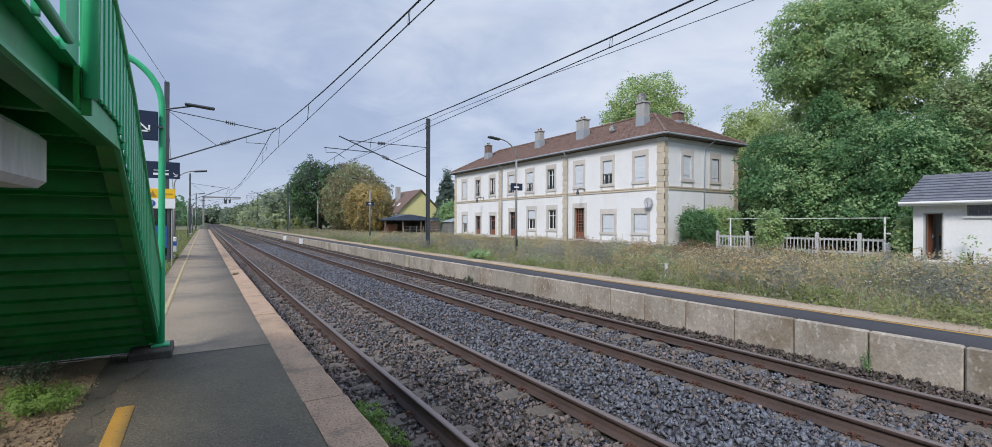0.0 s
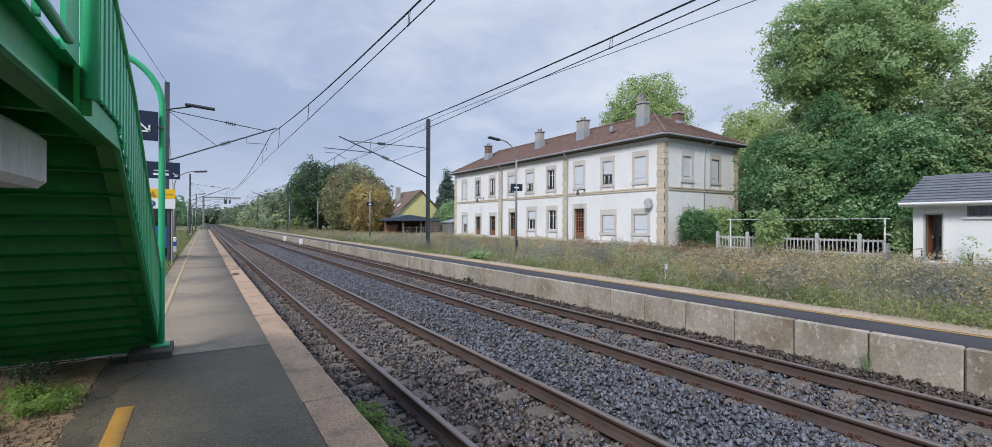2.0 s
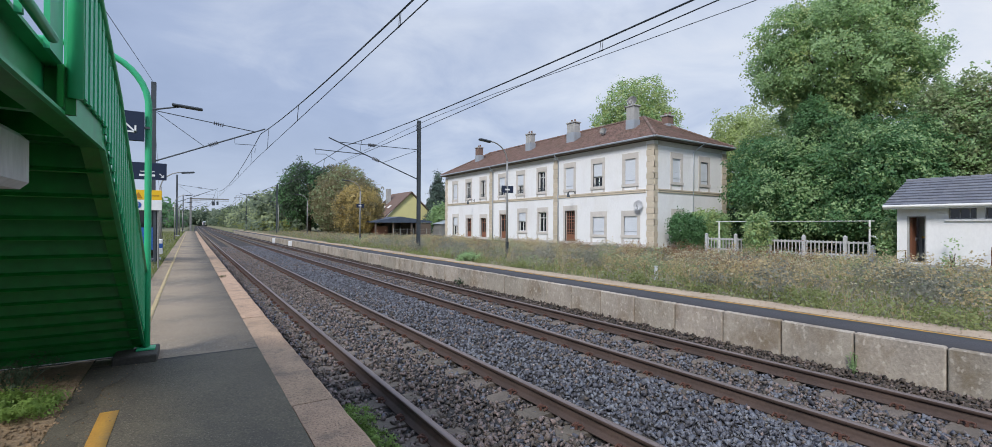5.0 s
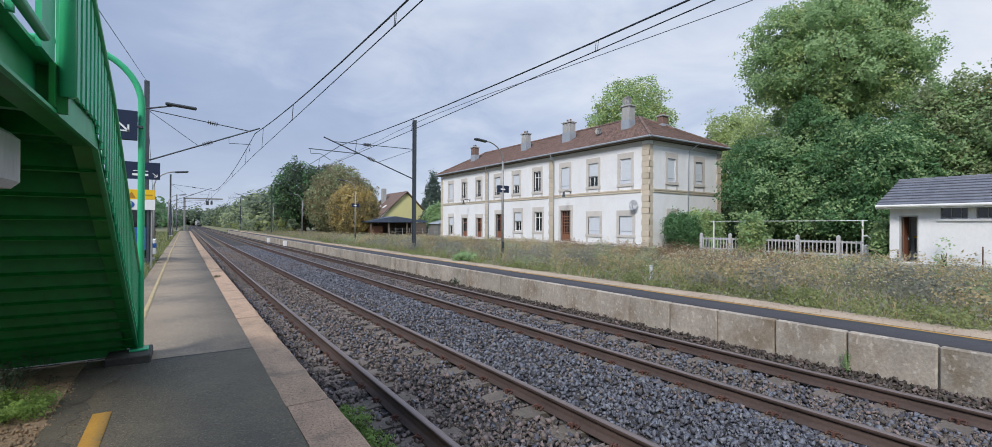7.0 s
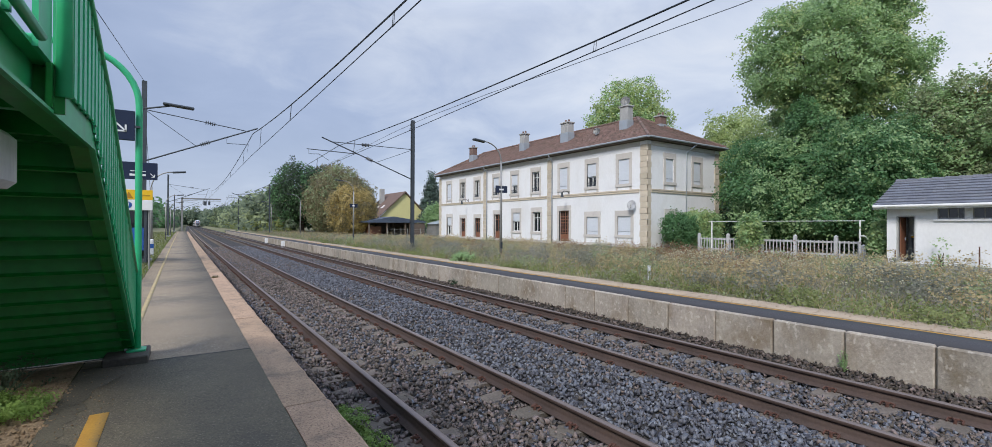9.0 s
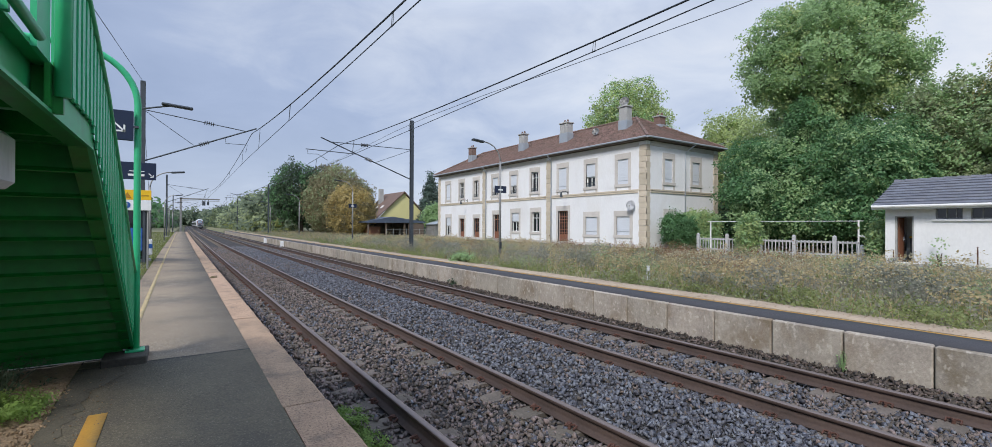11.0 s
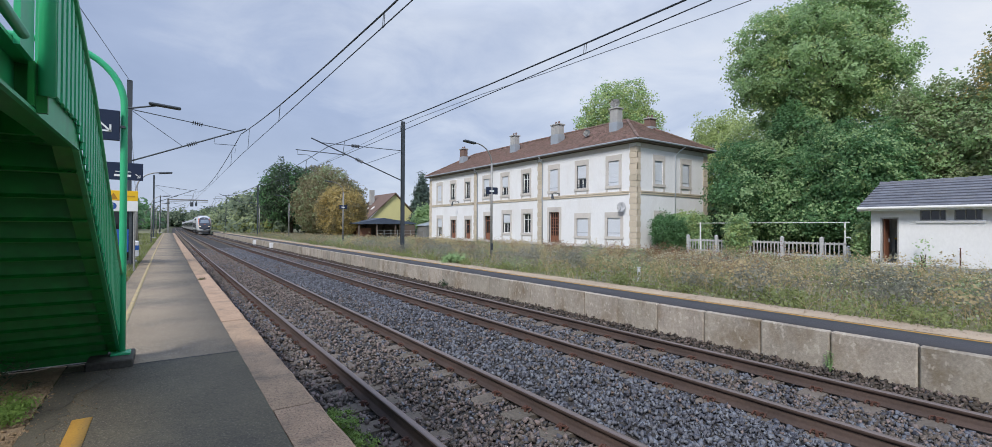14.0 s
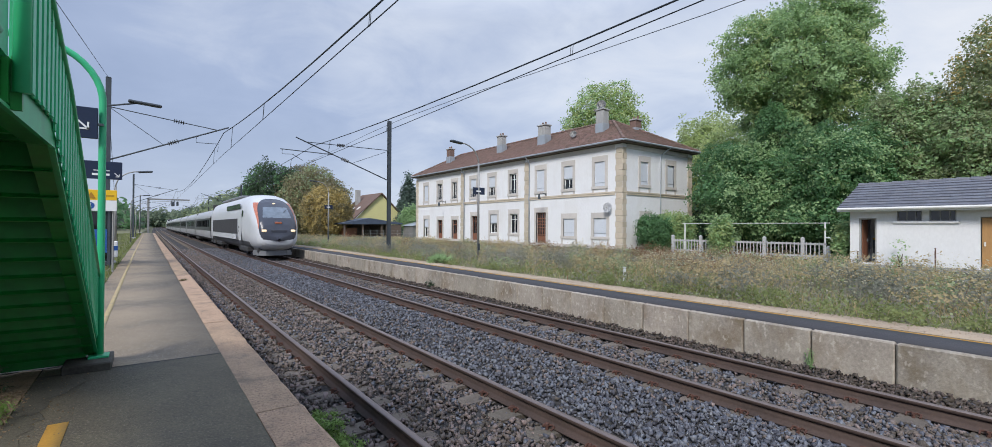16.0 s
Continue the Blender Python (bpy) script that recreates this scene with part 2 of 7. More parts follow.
# damp concrete, its colour also lowered for the deep shade under the bottom step
CONCRETE_DAMP_SHADED = material("damp_dark_concrete", (0.070, 0.066, 0.055), 0.85, dark=(0.028, 0.027, 0.022), fine=30, coarse=3, bump=0.5, bump_scale=30)
CONCRETE_CAST = material("pale_streaked_concrete", (0.62, 0.64, 0.66), 0.9, dark=(0.44, 0.46, 0.475), fine=22, coarse=3.5, bump=0.4, stain=(0.34, 0.35, 0.35), stain_scale=4, stain_amount=0.6, stretch=(1, 1, 0.3))
CONCRETE = material("grey_cast_concrete", (0.40, 0.40, 0.39), 0.9, dark=(0.28, 0.28, 0.275), fine=30, coarse=2.5, bump=0.3, stain=(0.52, 0.52, 0.51), stain_scale=3, stain_amount=0.5, stretch=(1, 1, 0.35))
RENDER_WHITE = material("white_lime_render", (0.775, 0.78, 0.795), 0.9, dark=(0.69, 0.695, 0.71), fine=14, coarse=0.6, bump=0.25, bump_scale=50, stain=(0.58, 0.56, 0.53), stain_scale=0.5, stain_amount=0.35, stretch=(1, 1, 0.5))
STONE_TRIM = material("greyish_limestone_trim", (0.58, 0.545, 0.51), 0.9, dark=(0.47, 0.44, 0.415), fine=20, coarse=2, bump=0.3, tint=0.06)
QUOIN = material("sandstone_quoin", (0.56, 0.49, 0.39), 0.9, dark=(0.45, 0.39, 0.31), fine=18, coarse=2, bump=0.35, tint=0.10)
TILE_RED = material("weathered_red_roof_tile", (0.225, 0.140, 0.116), 0.9, dark=(0.125, 0.084, 0.070), fine=8, coarse=0.8, bump=0.4, stain=(0.10, 0.085, 0.07), stain_scale=0.8, stain_amount=0.6, island=0.28)
ZINC = material("grey_zinc", (0.36, 0.41, 0.47), 0.55, 0.3, dark=(0.33, 0.35, 0.37), fine=12, coarse=2)
SOFFIT = material("brown_eave_wood", (0.14, 0.105, 0.085), 0.8, dark=(0.09, 0.07, 0.055), fine=20, coarse=2)
WOOD = material("reddish_brown_door_wood", (0.25, 0.105, 0.060), 0.6, dark=(0.17, 0.072, 0.042), fine=14, coarse=1.5, stretch=(6, 6, 0.6), bump=0.15)
WOOD_OCHRE = material("ochre_door_wood", (0.46, 0.26, 0.10), 0.6, dark=(0.35, 0.19, 0.075), fine=14, coarse=1.5, stretch=(6, 6, 0.6), bump=0.15)
DISH_WHITE = material("weathered_white_paint", (0.66, 0.67, 0.69), 0.6, dark=(0.50, 0.51, 0.53), fine=12, coarse=2.0)
SHUTTER = material("pale_grey_roller_shutter", (0.62, 0.655, 0.71), 0.6, dark=(0.56, 0.595, 0.65), fine=9, coarse=1.4)
FRAME_WHITE = material("white_window_paint", (0.74, 0.74, 0.73), 0.5, dark=(0.64, 0.64, 0.63), fine=18, coarse=2)
GLASS = glassy("dark_window_glass")
GLASS_TRAIN = glassy("tinted_train_glass", (0.022, 0.024, 0.030), 0.08)
STEEL_DARK = material("dark_galvanised_steel", (0.085, 0.10, 0.115), 0.6, 0.5, dark=(0.055, 0.066, 0.078), fine=14, coarse=1.5)
STEEL_GREY = material("grey_galvanised_steel", (0.34, 0.34, 0.33), 0.55, 0.5, dark=(0.25, 0.25, 0.245), fine=14, coarse=1.5)
WIRE = material("dark_copper_wire", (0.045, 0.055, 0.065), 0.6, 0.4, fine=5)
WIRE_PALE = material("bright_cable", (0.16, 0.18, 0.20), 0.5, 0.4, fine=5)
INSULATOR = material("brown_glass_insulator", (0.06, 0.065, 0.07), 0.25, fine=5)
SIGN_BLUE = material("navy_sign_enamel", (0.012, 0.022, 0.055), 0.35, dark=(0.010, 0.018, 0.046), fine=5)
SIGN_WHITE = material("white_sign_enamel", (0.78, 0.79, 0.80), 0.4, dark=(0.70, 0.71, 0.72), fine=8)
SIGN_YELLOW = material("yellow_sign_enamel", (0.80, 0.50, 0.02), 0.4, dark=(0.72, 0.44, 0.02), fine=8)
SIGN_MIDBLUE = material("mid_blue_sign_enamel", (0.03, 0.12, 0.42), 0.4, fine=8)
SLATE = material("blue_grey_concrete_tile", (0.155, 0.165, 0.20), 0.7, dark=(0.10, 0.108, 0.13), fine=14, coarse=1.5, bump=0.3, tint=0.12, stain=(0.20, 0.20, 0.21), stain_scale=1.2, stain_amount=0.5)
BARK = material("grey_brown_bark", (0.115, 0.092, 0.072), 0.95, dark=(0.055, 0.045, 0.036), fine=14, coarse=2, bump=0.8, bump_scale=16, bump_dist=0.03)
DARK_HOLE = material("unlit_interior", (0.030, 0.028, 0.027), 0.9, fine=4)
TRAIN_WHITE = material("white_train_paint", (0.60, 0.62, 0.65), 0.32, dark=(0.54, 0.56, 0.59), fine=6, coarse=0.5, stain=(0.46, 0.52, 0.52), stain_scale=0.7, stain_amount=0.35)
TRAIN_GREY = material("mid_grey_train_paint", (0.22, 0.23, 0.245), 0.4, 0.1, dark=(0.17, 0.18, 0.19), fine=6, coarse=0.5)
TRAIN_DARK = material("dark_train_underframe", (0.050, 0.050, 0.053), 0.7, dark=(0.030, 0.030, 0.032), fine=10, coarse=2)
TRAIN_SILVER = material("silver_grey_coach_paint", (0.47, 0.485, 0.51), 0.35, 0.1, dark=(0.41, 0.42, 0.44), fine=6, coarse=0.5, stain=(0.33, 0.33, 0.33), stain_scale=0.8, stain_amount=0.4)
TRAIN_BAND = material("anthracite_window_band", (0.085, 0.09, 0.10), 0.35, dark=(0.065, 0.07, 0.078), fine=6)
TRAIN_RED = material("orange_red_stripe", (0.56, 0.19, 0.11), 0.4, fine=6)

# ------------------------------------------------------------ building tools
def bend(y):
    """How far the line curves to +x at y: a gentle curve, a straight, then a tighter curve behind the woods."""
    if y <= 0:
        return 0.0
    x = y * y / 40500.0 if y < 210 else 210 * 210 / 40500.0 + (y - 210) * 0.01037
    return x + (max(0.0, y - 450) ** 2) / 3000.0


def bend_turn(y):
    """The line's heading at y, in degrees about z."""
    return -math.degrees(math.atan((bend(y + 1) - bend(y - 1)) / 2))


def mesh_of(bm, name, *mats, smooth=False):
    me = bpy.data.meshes.new(name)
    bm.to_mesh(me)
    bm.free()
    for m in mats:
        me.materials.append(m)
    if smooth:
        me.polygons.foreach_set("use_smooth", [True] * len(me.polygons))
    return me


def part(name, bm, mat, parent=None, label="", smooth=False, at=None):
    mats = mat if isinstance(mat, (list, tuple)) else [mat]
    ob = new(name, bm if isinstance(bm, bpy.types.Mesh) else mesh_of(bm, name, *mats, smooth=smooth))
    if parent:
        ob.parent = parent
    if at is not None:
        ob.matrix_basis = at
    if label:
        tagged(ob, label)
    return ob


def thing(name, at, label, category, group="", kind=""):
    ob = new(name)
    ob.empty_display_size = 0.2
    ob.matrix_basis = at if isinstance(at, Matrix) else pose(*at)
    return tagged(ob, label, category, group, kind)


def box(bm, x0, y0, z0, x1, y1, z1, mat=0, bevel=0.0):
    r = bmesh.ops.create_cube(bm, size=1.0, matrix=Matrix.LocRotScale(((x0 + x1) / 2, (y0 + y1) / 2, (z0 + z1) / 2), None, (abs(x1 - x0), abs(y1 - y0), abs(z1 - z0))))
    fs = {f for v in r["verts"] for f in v.link_faces}
    for f in fs:
        f.material_index = mat
    if bevel:
        es = list({e for f in fs for e in f.edges})
        bmesh.ops.bevel(bm, geom=es, offset=bevel, segments=1, affect="EDGES", profile=0.5, material=mat)
    return bm


def boxes(*args, bevel=0.0):
    bm = bmesh.new()
    for a in args:
        box(bm, *a, bevel=bevel)
    return bm


def rod(bm, p, q, r, r2=None, n=8, mat=0):
    p, q = Vector(p), Vector(q)
    d = q - p
    m = Matrix.Translation((p + q) / 2) @ d.to_track_quat("Z", "Y").to_matrix().to_4x4()
    res = bmesh.ops.create_cone(bm, cap_ends=True, segments=n, radius1=r, radius2=r if r2 is None else r2, depth=d.length, matrix=m)
    for f in {f for v in res["verts"] for f in v.link_faces}:
        f.material_index = mat
    return bm


def rods(*args, n=8):
    bm = bmesh.new()
    for a in args:
        rod(bm, *a, n=n)
    return bm


def pipe(bm, pts, r, n=8, mat=0):
    """A tube through the points, with capped ends; r may be one radius or one for each point."""
    pts = [Vector(p) for p in pts]
    rs = r if isinstance(r, (list, tuple)) else [r] * len(pts)
    rings = []
    ref = Vector((0, 0, 1))
    for i, p in enumerate(pts):
        d = (pts[min(i + 1, len(pts) - 1)] - pts[max(i - 1, 0)]).normalized()
        a = d.cross(ref)
        if a.length < 0.05:
            a = d.cross(Vector((1, 0, 0)))
        a.normalize()
        b = d.cross(a)
        rings.append([bm.verts.new(p + (a * math.cos(k * math.tau / n) + b * math.sin(k * math.tau / n)) * rs[i]) for k in range(n)])
    for s, t in zip(rings, rings[1:]):
        for k in range(n):
            bm.faces.new((s[k], s[(k + 1) % n], t[(k + 1) % n], t[k])).material_index = mat
    bm.faces.new(rings[0][::-1]).material_index = mat
    bm.faces.new(rings[-1]).material_index = mat
    return bm


def prism(bm, outline, axis, a, b, mat=0):
    """An outline of (u, v) pulled along an axis from a to b. The outline lies in the two other axes, in order."""
    def at(u, v, w):
        return {"x": (w, u, v), "y": (u, w, v), "z": (u, v, w)}[axis]
    s = [bm.verts.new(at(u, v, a)) for u, v in outline]
    t = [bm.verts.new(at(u, v, b)) for u, v in outline]
    n = len(s)
    fs = [bm.faces.new((s[i], s[(i + 1) % n], t[(i + 1) % n], t[i])) for i in range(n)]
    fs += [bm.faces.new(s[::-1]), bm.faces.new(t)]
    for f in fs:
        f.material_index = mat
    bmesh.ops.recalc_face_normals(bm, faces=fs)
    return bm


def arrays(name, verts, faces, *mats, face_mat=None, smooth=False):
    """A mesh from numpy arrays: verts n x 3, faces m x 3 or m x 4."""
    me = bpy.data.meshes.new(name)
    verts, faces = np.asarray(verts, dtype=np.float32), np.asarray(faces, dtype=np.int32)
    k = faces.shape[1]
    me.vertices.add(len(verts))
    me.vertices.foreach_set("co", verts.ravel())
    me.loops.add(faces.size)
    me.loops.foreach_set("vertex_index", faces.ravel())
    me.polygons.add(len(faces))
    me.polygons.foreach_set("loop_start", np.arange(0, faces.size, k, dtype=np.int32))
    for m in mats:
        me.materials.append(m)
    if face_mat is not None:
        me.polygons.foreach_set("material_index", np.asarray(face_mat, dtype=np.int32))
    me.update(calc_edges=True)
    me.validate()
    return me


CURVE_Y = [-40, -20, 0, 20, 40, 60, 80, 100, 130, 160, 200, 240, 280, 330, 380, 440, 475, 510, 550, 600, 650, 700, 760, 830]


def along(profile, *mats, ys=CURVE_Y, closed=True, face_mats=None):
    """A profile of (x, z) swept along the curving line."""
    n = len(profile)
    v = [(x + bend(y), y, z) for y in ys for x, z in profile]
    f, fm = [], []
    for i in range(len(ys) - 1):
        for k in range(n if closed else n - 1):
            a, b = i * n + k, i * n + (k + 1) % n
            f.append((a, b, b + n, a + n))
            fm.append(face_mats[k] if face_mats else 0)
    return arrays("sweep", v, f, *mats, face_mat=fm)

# ------------------------------------------------------------ ground, line and platforms
RNG = np.random.default_rng(7)
X1, X3, GAUGE = 2.05, 5.645, 1.506        # the two tracks' left rails; z = 0 is the rail heads
AX1, AX2 = X1 + GAUGE / 2, X3 + GAUGE / 2
EDGE, EDGE_IN, PZ = 1.165, 0.777, 0.36    # near platform: outer and inner line of its kerb, height
FAR, PZ2 = 8.05, 0.45                     # far platform's face and height
GZ = 0.42                                 # meadow


def setting(name, me, label, category=""):
    return tagged(part(name, me, []), label, category, kind="structure")


setting("ground", along([(-900, 0.30), (-60, 0.30), (-1.5, 0.31), (-0.86, 0.33), (-0.80, -0.5), (8.3, -0.5), (9.0, 0.2), (9.62, GZ - 0.02), (14, GZ), (60, GZ), (900, GZ)], SOIL, closed=False, ys=[-300, -100] + CURVE_Y),
        "grassy meadow ground with bare earth beside the line", "ground")
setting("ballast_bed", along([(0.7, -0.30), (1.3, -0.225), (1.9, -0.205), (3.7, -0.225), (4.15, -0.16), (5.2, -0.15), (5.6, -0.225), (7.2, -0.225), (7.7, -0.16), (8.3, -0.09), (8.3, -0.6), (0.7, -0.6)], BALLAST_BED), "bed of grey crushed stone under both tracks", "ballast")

# rails: foot and web, head
def mirrored(x, half):
    return [(x - a, z) for a, z in half] + [(x + a, z) for a, z in half[::-1]]


RAIL_Y = list(range(-20, 100, 10)) + CURVE_Y[8:]
for x in (X1, X1 + GAUGE, X3, X3 + GAUGE):
    r = thing("rail", (0, 0, 0), "rust-brown steel rail with a polished running head", "rail", "rails of the two tracks")
    part("web", along(mirrored(x, [(0.075, -0.172), (0.075, -0.160), (0.020, -0.142), (0.009, -0.120), (0.009, -0.050)]), RAIL, ys=RAIL_Y), [], r, "rust-brown web and foot")
    part("head", along(mirrored(x, [(0.012, -0.052), (0.036, -0.042), (0.036, -0.010), (0.026, 0.0)]), RAIL, RAIL_TOP, face_mats=[0, 0, 1, 1, 1, 0, 0, 0], ys=RAIL_Y), [], r, "polished running head")

# near platform: asphalt, kerb stones with joints
setting("platform_near", along([(-0.90, -0.4), (-0.90, PZ - 0.004), (EDGE_IN - 0.004, PZ - 0.004), (EDGE_IN - 0.004, -0.4)], ASPHALT_OLD, ys=[6.87] + list(range(10, 100, 5)) + [110, 118]), "worn grey asphalt railway platform with damp patches", "platform")
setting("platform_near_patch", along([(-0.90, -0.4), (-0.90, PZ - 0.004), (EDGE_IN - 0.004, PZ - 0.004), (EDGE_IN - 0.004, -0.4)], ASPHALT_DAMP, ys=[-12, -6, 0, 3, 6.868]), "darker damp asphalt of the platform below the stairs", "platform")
# unseen wall, added to block light from the west under the stairs
setting("wall_west", mesh_of(boxes((-3.5, -9, 0.1, -3.3, 10.5, 2.0)), "wall_west", CONCRETE), "plain grey wall closing the platform behind the stairs", "wall")
setting("platform_far", along([(FAR + 0.11, 0.3), (FAR + 0.11, PZ2 + 0.010), (9.10, PZ2 + 0.010), (9.10, -0.3)], ASPHALT_NEW, ys=[-14] + list(range(-5, 100, 5)) + [110, 125]), "newly laid dark asphalt railway platform strip", "platform")
setting("sand_strip", along([(9.10, 0.0), (9.10, PZ2 + 0.004), (9.60, PZ2), (9.95, PZ2 - 0.015), (10.25, PZ2 - 0.06), (10.25, 0.0)], SAND, ys=[-14] + list(range(-5, 100, 5)) + [110, 125]), "pale sandy gravel strip beside the far platform", "gravel")


# yellow lines: short dash near the stairs, then the long line
def stripe(x0, x1, y0, y1, z, label, mat=None):
    ys = [y0] + [y for y in np.arange(math.ceil(y0 / 5) * 5, y1, 5) if y0 < y < y1] + [y1]
    setting("line_marking", along([(x0, z), (x0, z + 0.003), (x1, z + 0.003), (x1, z)], mat or YELLOW, ys=ys), label, "line")


stripe(-0.62, -0.49, 3.0, 5.18, PZ - 0.003, "faded yellow safety dash on the asphalt")
stripe(-0.59, -0.51, 7.4, 108, PZ - 0.003, "faded yellow safety line on the near platform", YELLOW_FADED)
stripe(8.96, 9.05, -12, 118, PZ2 + 0.0105, "yellow safety line on the far platform")
setting("asphalt_seam", along([(-0.35, PZ - 0.003), (-0.35, PZ - 0.001), (EDGE_IN, PZ - 0.001), (EDGE_IN, PZ - 0.003)], ASPHALT_NEW, ys=[6.86, 6.885]), "dark repair seam across the platform asphalt", "seam")


# kerb stones of the near platform
def kerb_mesh(length):
    bm = bmesh.new()
    rings = []
    n = 22
    for i in range(n + 1):
        y = 0.007 + (length - 0.014) * i / n
        w = [random.uniform(-1, 1) for k in range(4)]
        prof = [(EDGE_IN, PZ - 0.26), (EDGE_IN + 0.004 * w[0], PZ - 0.002), (EDGE - 0.03 + 0.008 * w[1], PZ + 0.003 * w[3]), (EDGE - 0.004 + 0.010 * w[2], PZ - 0.022 + 0.006 * w[1]), (EDGE + 0.006 * w[2], PZ - 0.26)]
        rings.append([bm.verts.new((x, y, z)) for x, z in prof])
    for a, b in zip(rings, rings[1:]):
        for k in range(5):
            bm.faces.new((a[k], a[(k + 1) % 5], b[(k + 1) % 5], b[k]))
    bm.faces.new(rings[0][::-1]), bm.faces.new(rings[-1])
    bmesh.ops.recalc_face_normals(bm, faces=bm.faces[:])
    return mesh_of(bm, "kerb_stone", KERB_STONE)


KERB = thing("platform_kerb", (0, 0, 0), "row of rough pinkish concrete kerb slabs edging the near platform", "kerb", kind="structure")
KMS = [kerb_mesh(4.6) for k in range(4)]
for k in range(26):
    y = -5.0 + 0.3 + k * 4.6 + (0.0)
    jig = random.uniform(-0.006, 0.006)
    part("kerb_stone", KMS[k % 4], [], KERB, at=pose(bend(y + 2.3) + jig, y, random.uniform(-0.004, 0.004), 0, 0, bend_turn(y + 2.3)))
part("retaining_wall", along([(EDGE_IN + 0.1, -0.6), (EDGE_IN + 0.1, PZ - 0.20), (EDGE - 0.07, PZ - 0.20), (EDGE - 0.07, -0.6)], BLOCK, ys=[-12] + list(range(-5, 100, 5)) + [110, 118]), [], KERB, "concrete wall under the kerb")

# far platform's wall of metre-long blocks
WALL2 = thing("platform_wall", (0, 0, 0), "low wall of pale stained concrete blocks along the far platform", "wall", kind="structure")
BMS = []
for k in range(5):
    bm = boxes((0, 0.010, -0.30, 0.33, 0.990, PZ2), bevel=0.018)
    for v in bm.verts:
        v.co += Vector((random.uniform(-0.006, 0.006), random.uniform(-0.003, 0.003), random.uniform(-0.006, 0.003) if v.co.z > 0 else 0))
    BMS.append(mesh_of(bm, "platform_block", BLOCK))
for k in range(130):
    y = -10.1 + k * 1.0
    part("platform_block", BMS[random.randrange(5)], [], WALL2, at=pose(FAR + bend(y) + random.uniform(-0.008, 0.008), y, random.uniform(-0.006, 0.004)))
for y in (47.6, 58.0):
    t = thing("marker_block", (FAR - 0.14 + bend(y), y, -0.12), "white painted marker block against the platform wall", "marker")
    part("body", boxes((-0.1, -0.35, 0, 0.13, 0.35, 0.50), bevel=0.02), SIGN_WHITE, t)


# two-block concrete sleepers with rusty clips, one built and copied
def sleeper_thing():
    t = thing("sleeper", (0, 0, 0), "two-block concrete sleeper with rusty rail clips in the ballast", "sleeper", "sleepers under the two tracks")
    for s in (-1, 1):
        c = s * GAUGE / 2
        bm = bmesh.new()
        prism(bm, [(c - 0.42, -0.36), (c - 0.42, -0.205), (c - 0.36, -0.185), (c - 0.13, -0.176), (c + 0.13, -0.176), (c + 0.36, -0.185), (c + 0.42, -0.205), (c + 0.42, -0.36)], "y", -0.135, 0.135)
        part("block", bm, SLEEPER, t)
        for q in (-1, 1):
            x = c + q * 0.115
            bm = pipe(bmesh.new(), [(x, -0.06, -0.165), (x - q * 0.05, -0.06, -0.14), (x - q * 0.055, -0.02, -0.135), (x + q * 0.03, 0.0, -0.13), (x - q * 0.055, 0.03, -0.135), (x - q * 0.05, 0.07, -0.14), (x, 0.07, -0.165)], 0.011, n=5)
            rod(bm, (x, 0, -0.176), (x, 0, -0.115), 0.018, n=6)
            part("clip", bm, RUST, t, "rust-red rail clip")
    part("tie_bar", boxes((-0.4, -0.02, -0.30, 0.4, 0.02, -0.24)), RUST, t)
    return t


FIRST = sleeper_thing()
for ax, y_off in ((AX1, 0.12), (AX2, 0.30)):
    for k in range(90):
        y = 0.6 + y_off + k * 0.6
        m = pose(ax + bend(y), y, random.uniform(-0.006, 0.004), 0, 0, random.uniform(-0.6, 0.6))
        if ax == AX1 and k == 0:
            FIRST.matrix_basis = m
        else:
            copy_thing(FIRST, m)


# far sleepers, joined
def far_sleepers():
    v, f = [], []
    for ax in (AX1, AX2):
        for k in range(260):
            y = 55 + k * 0.6
            for s in (-1, 1):
                x = ax + bend(y) + s * GAUGE / 2
                i = len(v)
                v += [(x - 0.42, y - 0.13, -0.18), (x + 0.42, y - 0.13, -0.18), (x + 0.42, y + 0.13, -0.18), (x - 0.42, y + 0.13, -0.18), (x - 0.42, y - 0.13, -0.3), (x + 0.42, y - 0.13, -0.3)]
                f += [(i, i + 1, i + 2, i + 3), (i + 4, i + 5, i + 1, i)]
    tagged(part("distant_sleepers", arrays("distant_sleepers", v, f, SLEEPER), []), "distant concrete sleepers of both tracks", "sleepers", kind="stuff")


far_sleepers()


# ballast: loose angular stones
BED_X, BED_Z = [0.7, 1.3, 1.9, 3.7, 4.15, 5.2, 5.6, 7.2, 7.7, 8.3], [-0.30, -0.225, -0.205, -0.225, -0.16, -0.15, -0.225, -0.225, -0.16, -0.09]


def random_turns(n):
    q = RNG.normal(size=(n, 4))
    q /= np.linalg.norm(q, axis=1)[:, None]
    w, x, y, z = q.T
    return np.stack([np.stack([1 - 2 * (y * y + z * z), 2 * (x * y - z * w), 2 * (x * z + y * w)], 1),
                     np.stack([2 * (x * y + z * w), 1 - 2 * (x * x + z * z), 2 * (y * z - x * w)], 1),
                     np.stack([2 * (x * z - y * w), 2 * (y * z + x * w), 1 - 2 * (x * x + y * y)], 1)], 1)


WEDGE = np.array([(-1, -0.8, -0.6), (1, -0.7, -0.7), (0.1, 1, -0.6), (-0.8, -0.7, 0.7), (0.8, -0.5, 0.6), (-0.1, 0.7, 0.7)])
WEDGE_F = np.array([(0, 2, 1), (3, 4, 5), (0, 1, 4), (0, 4, 3), (1, 2, 5), (1, 5, 4), (2, 0, 3), (2, 3, 5)])


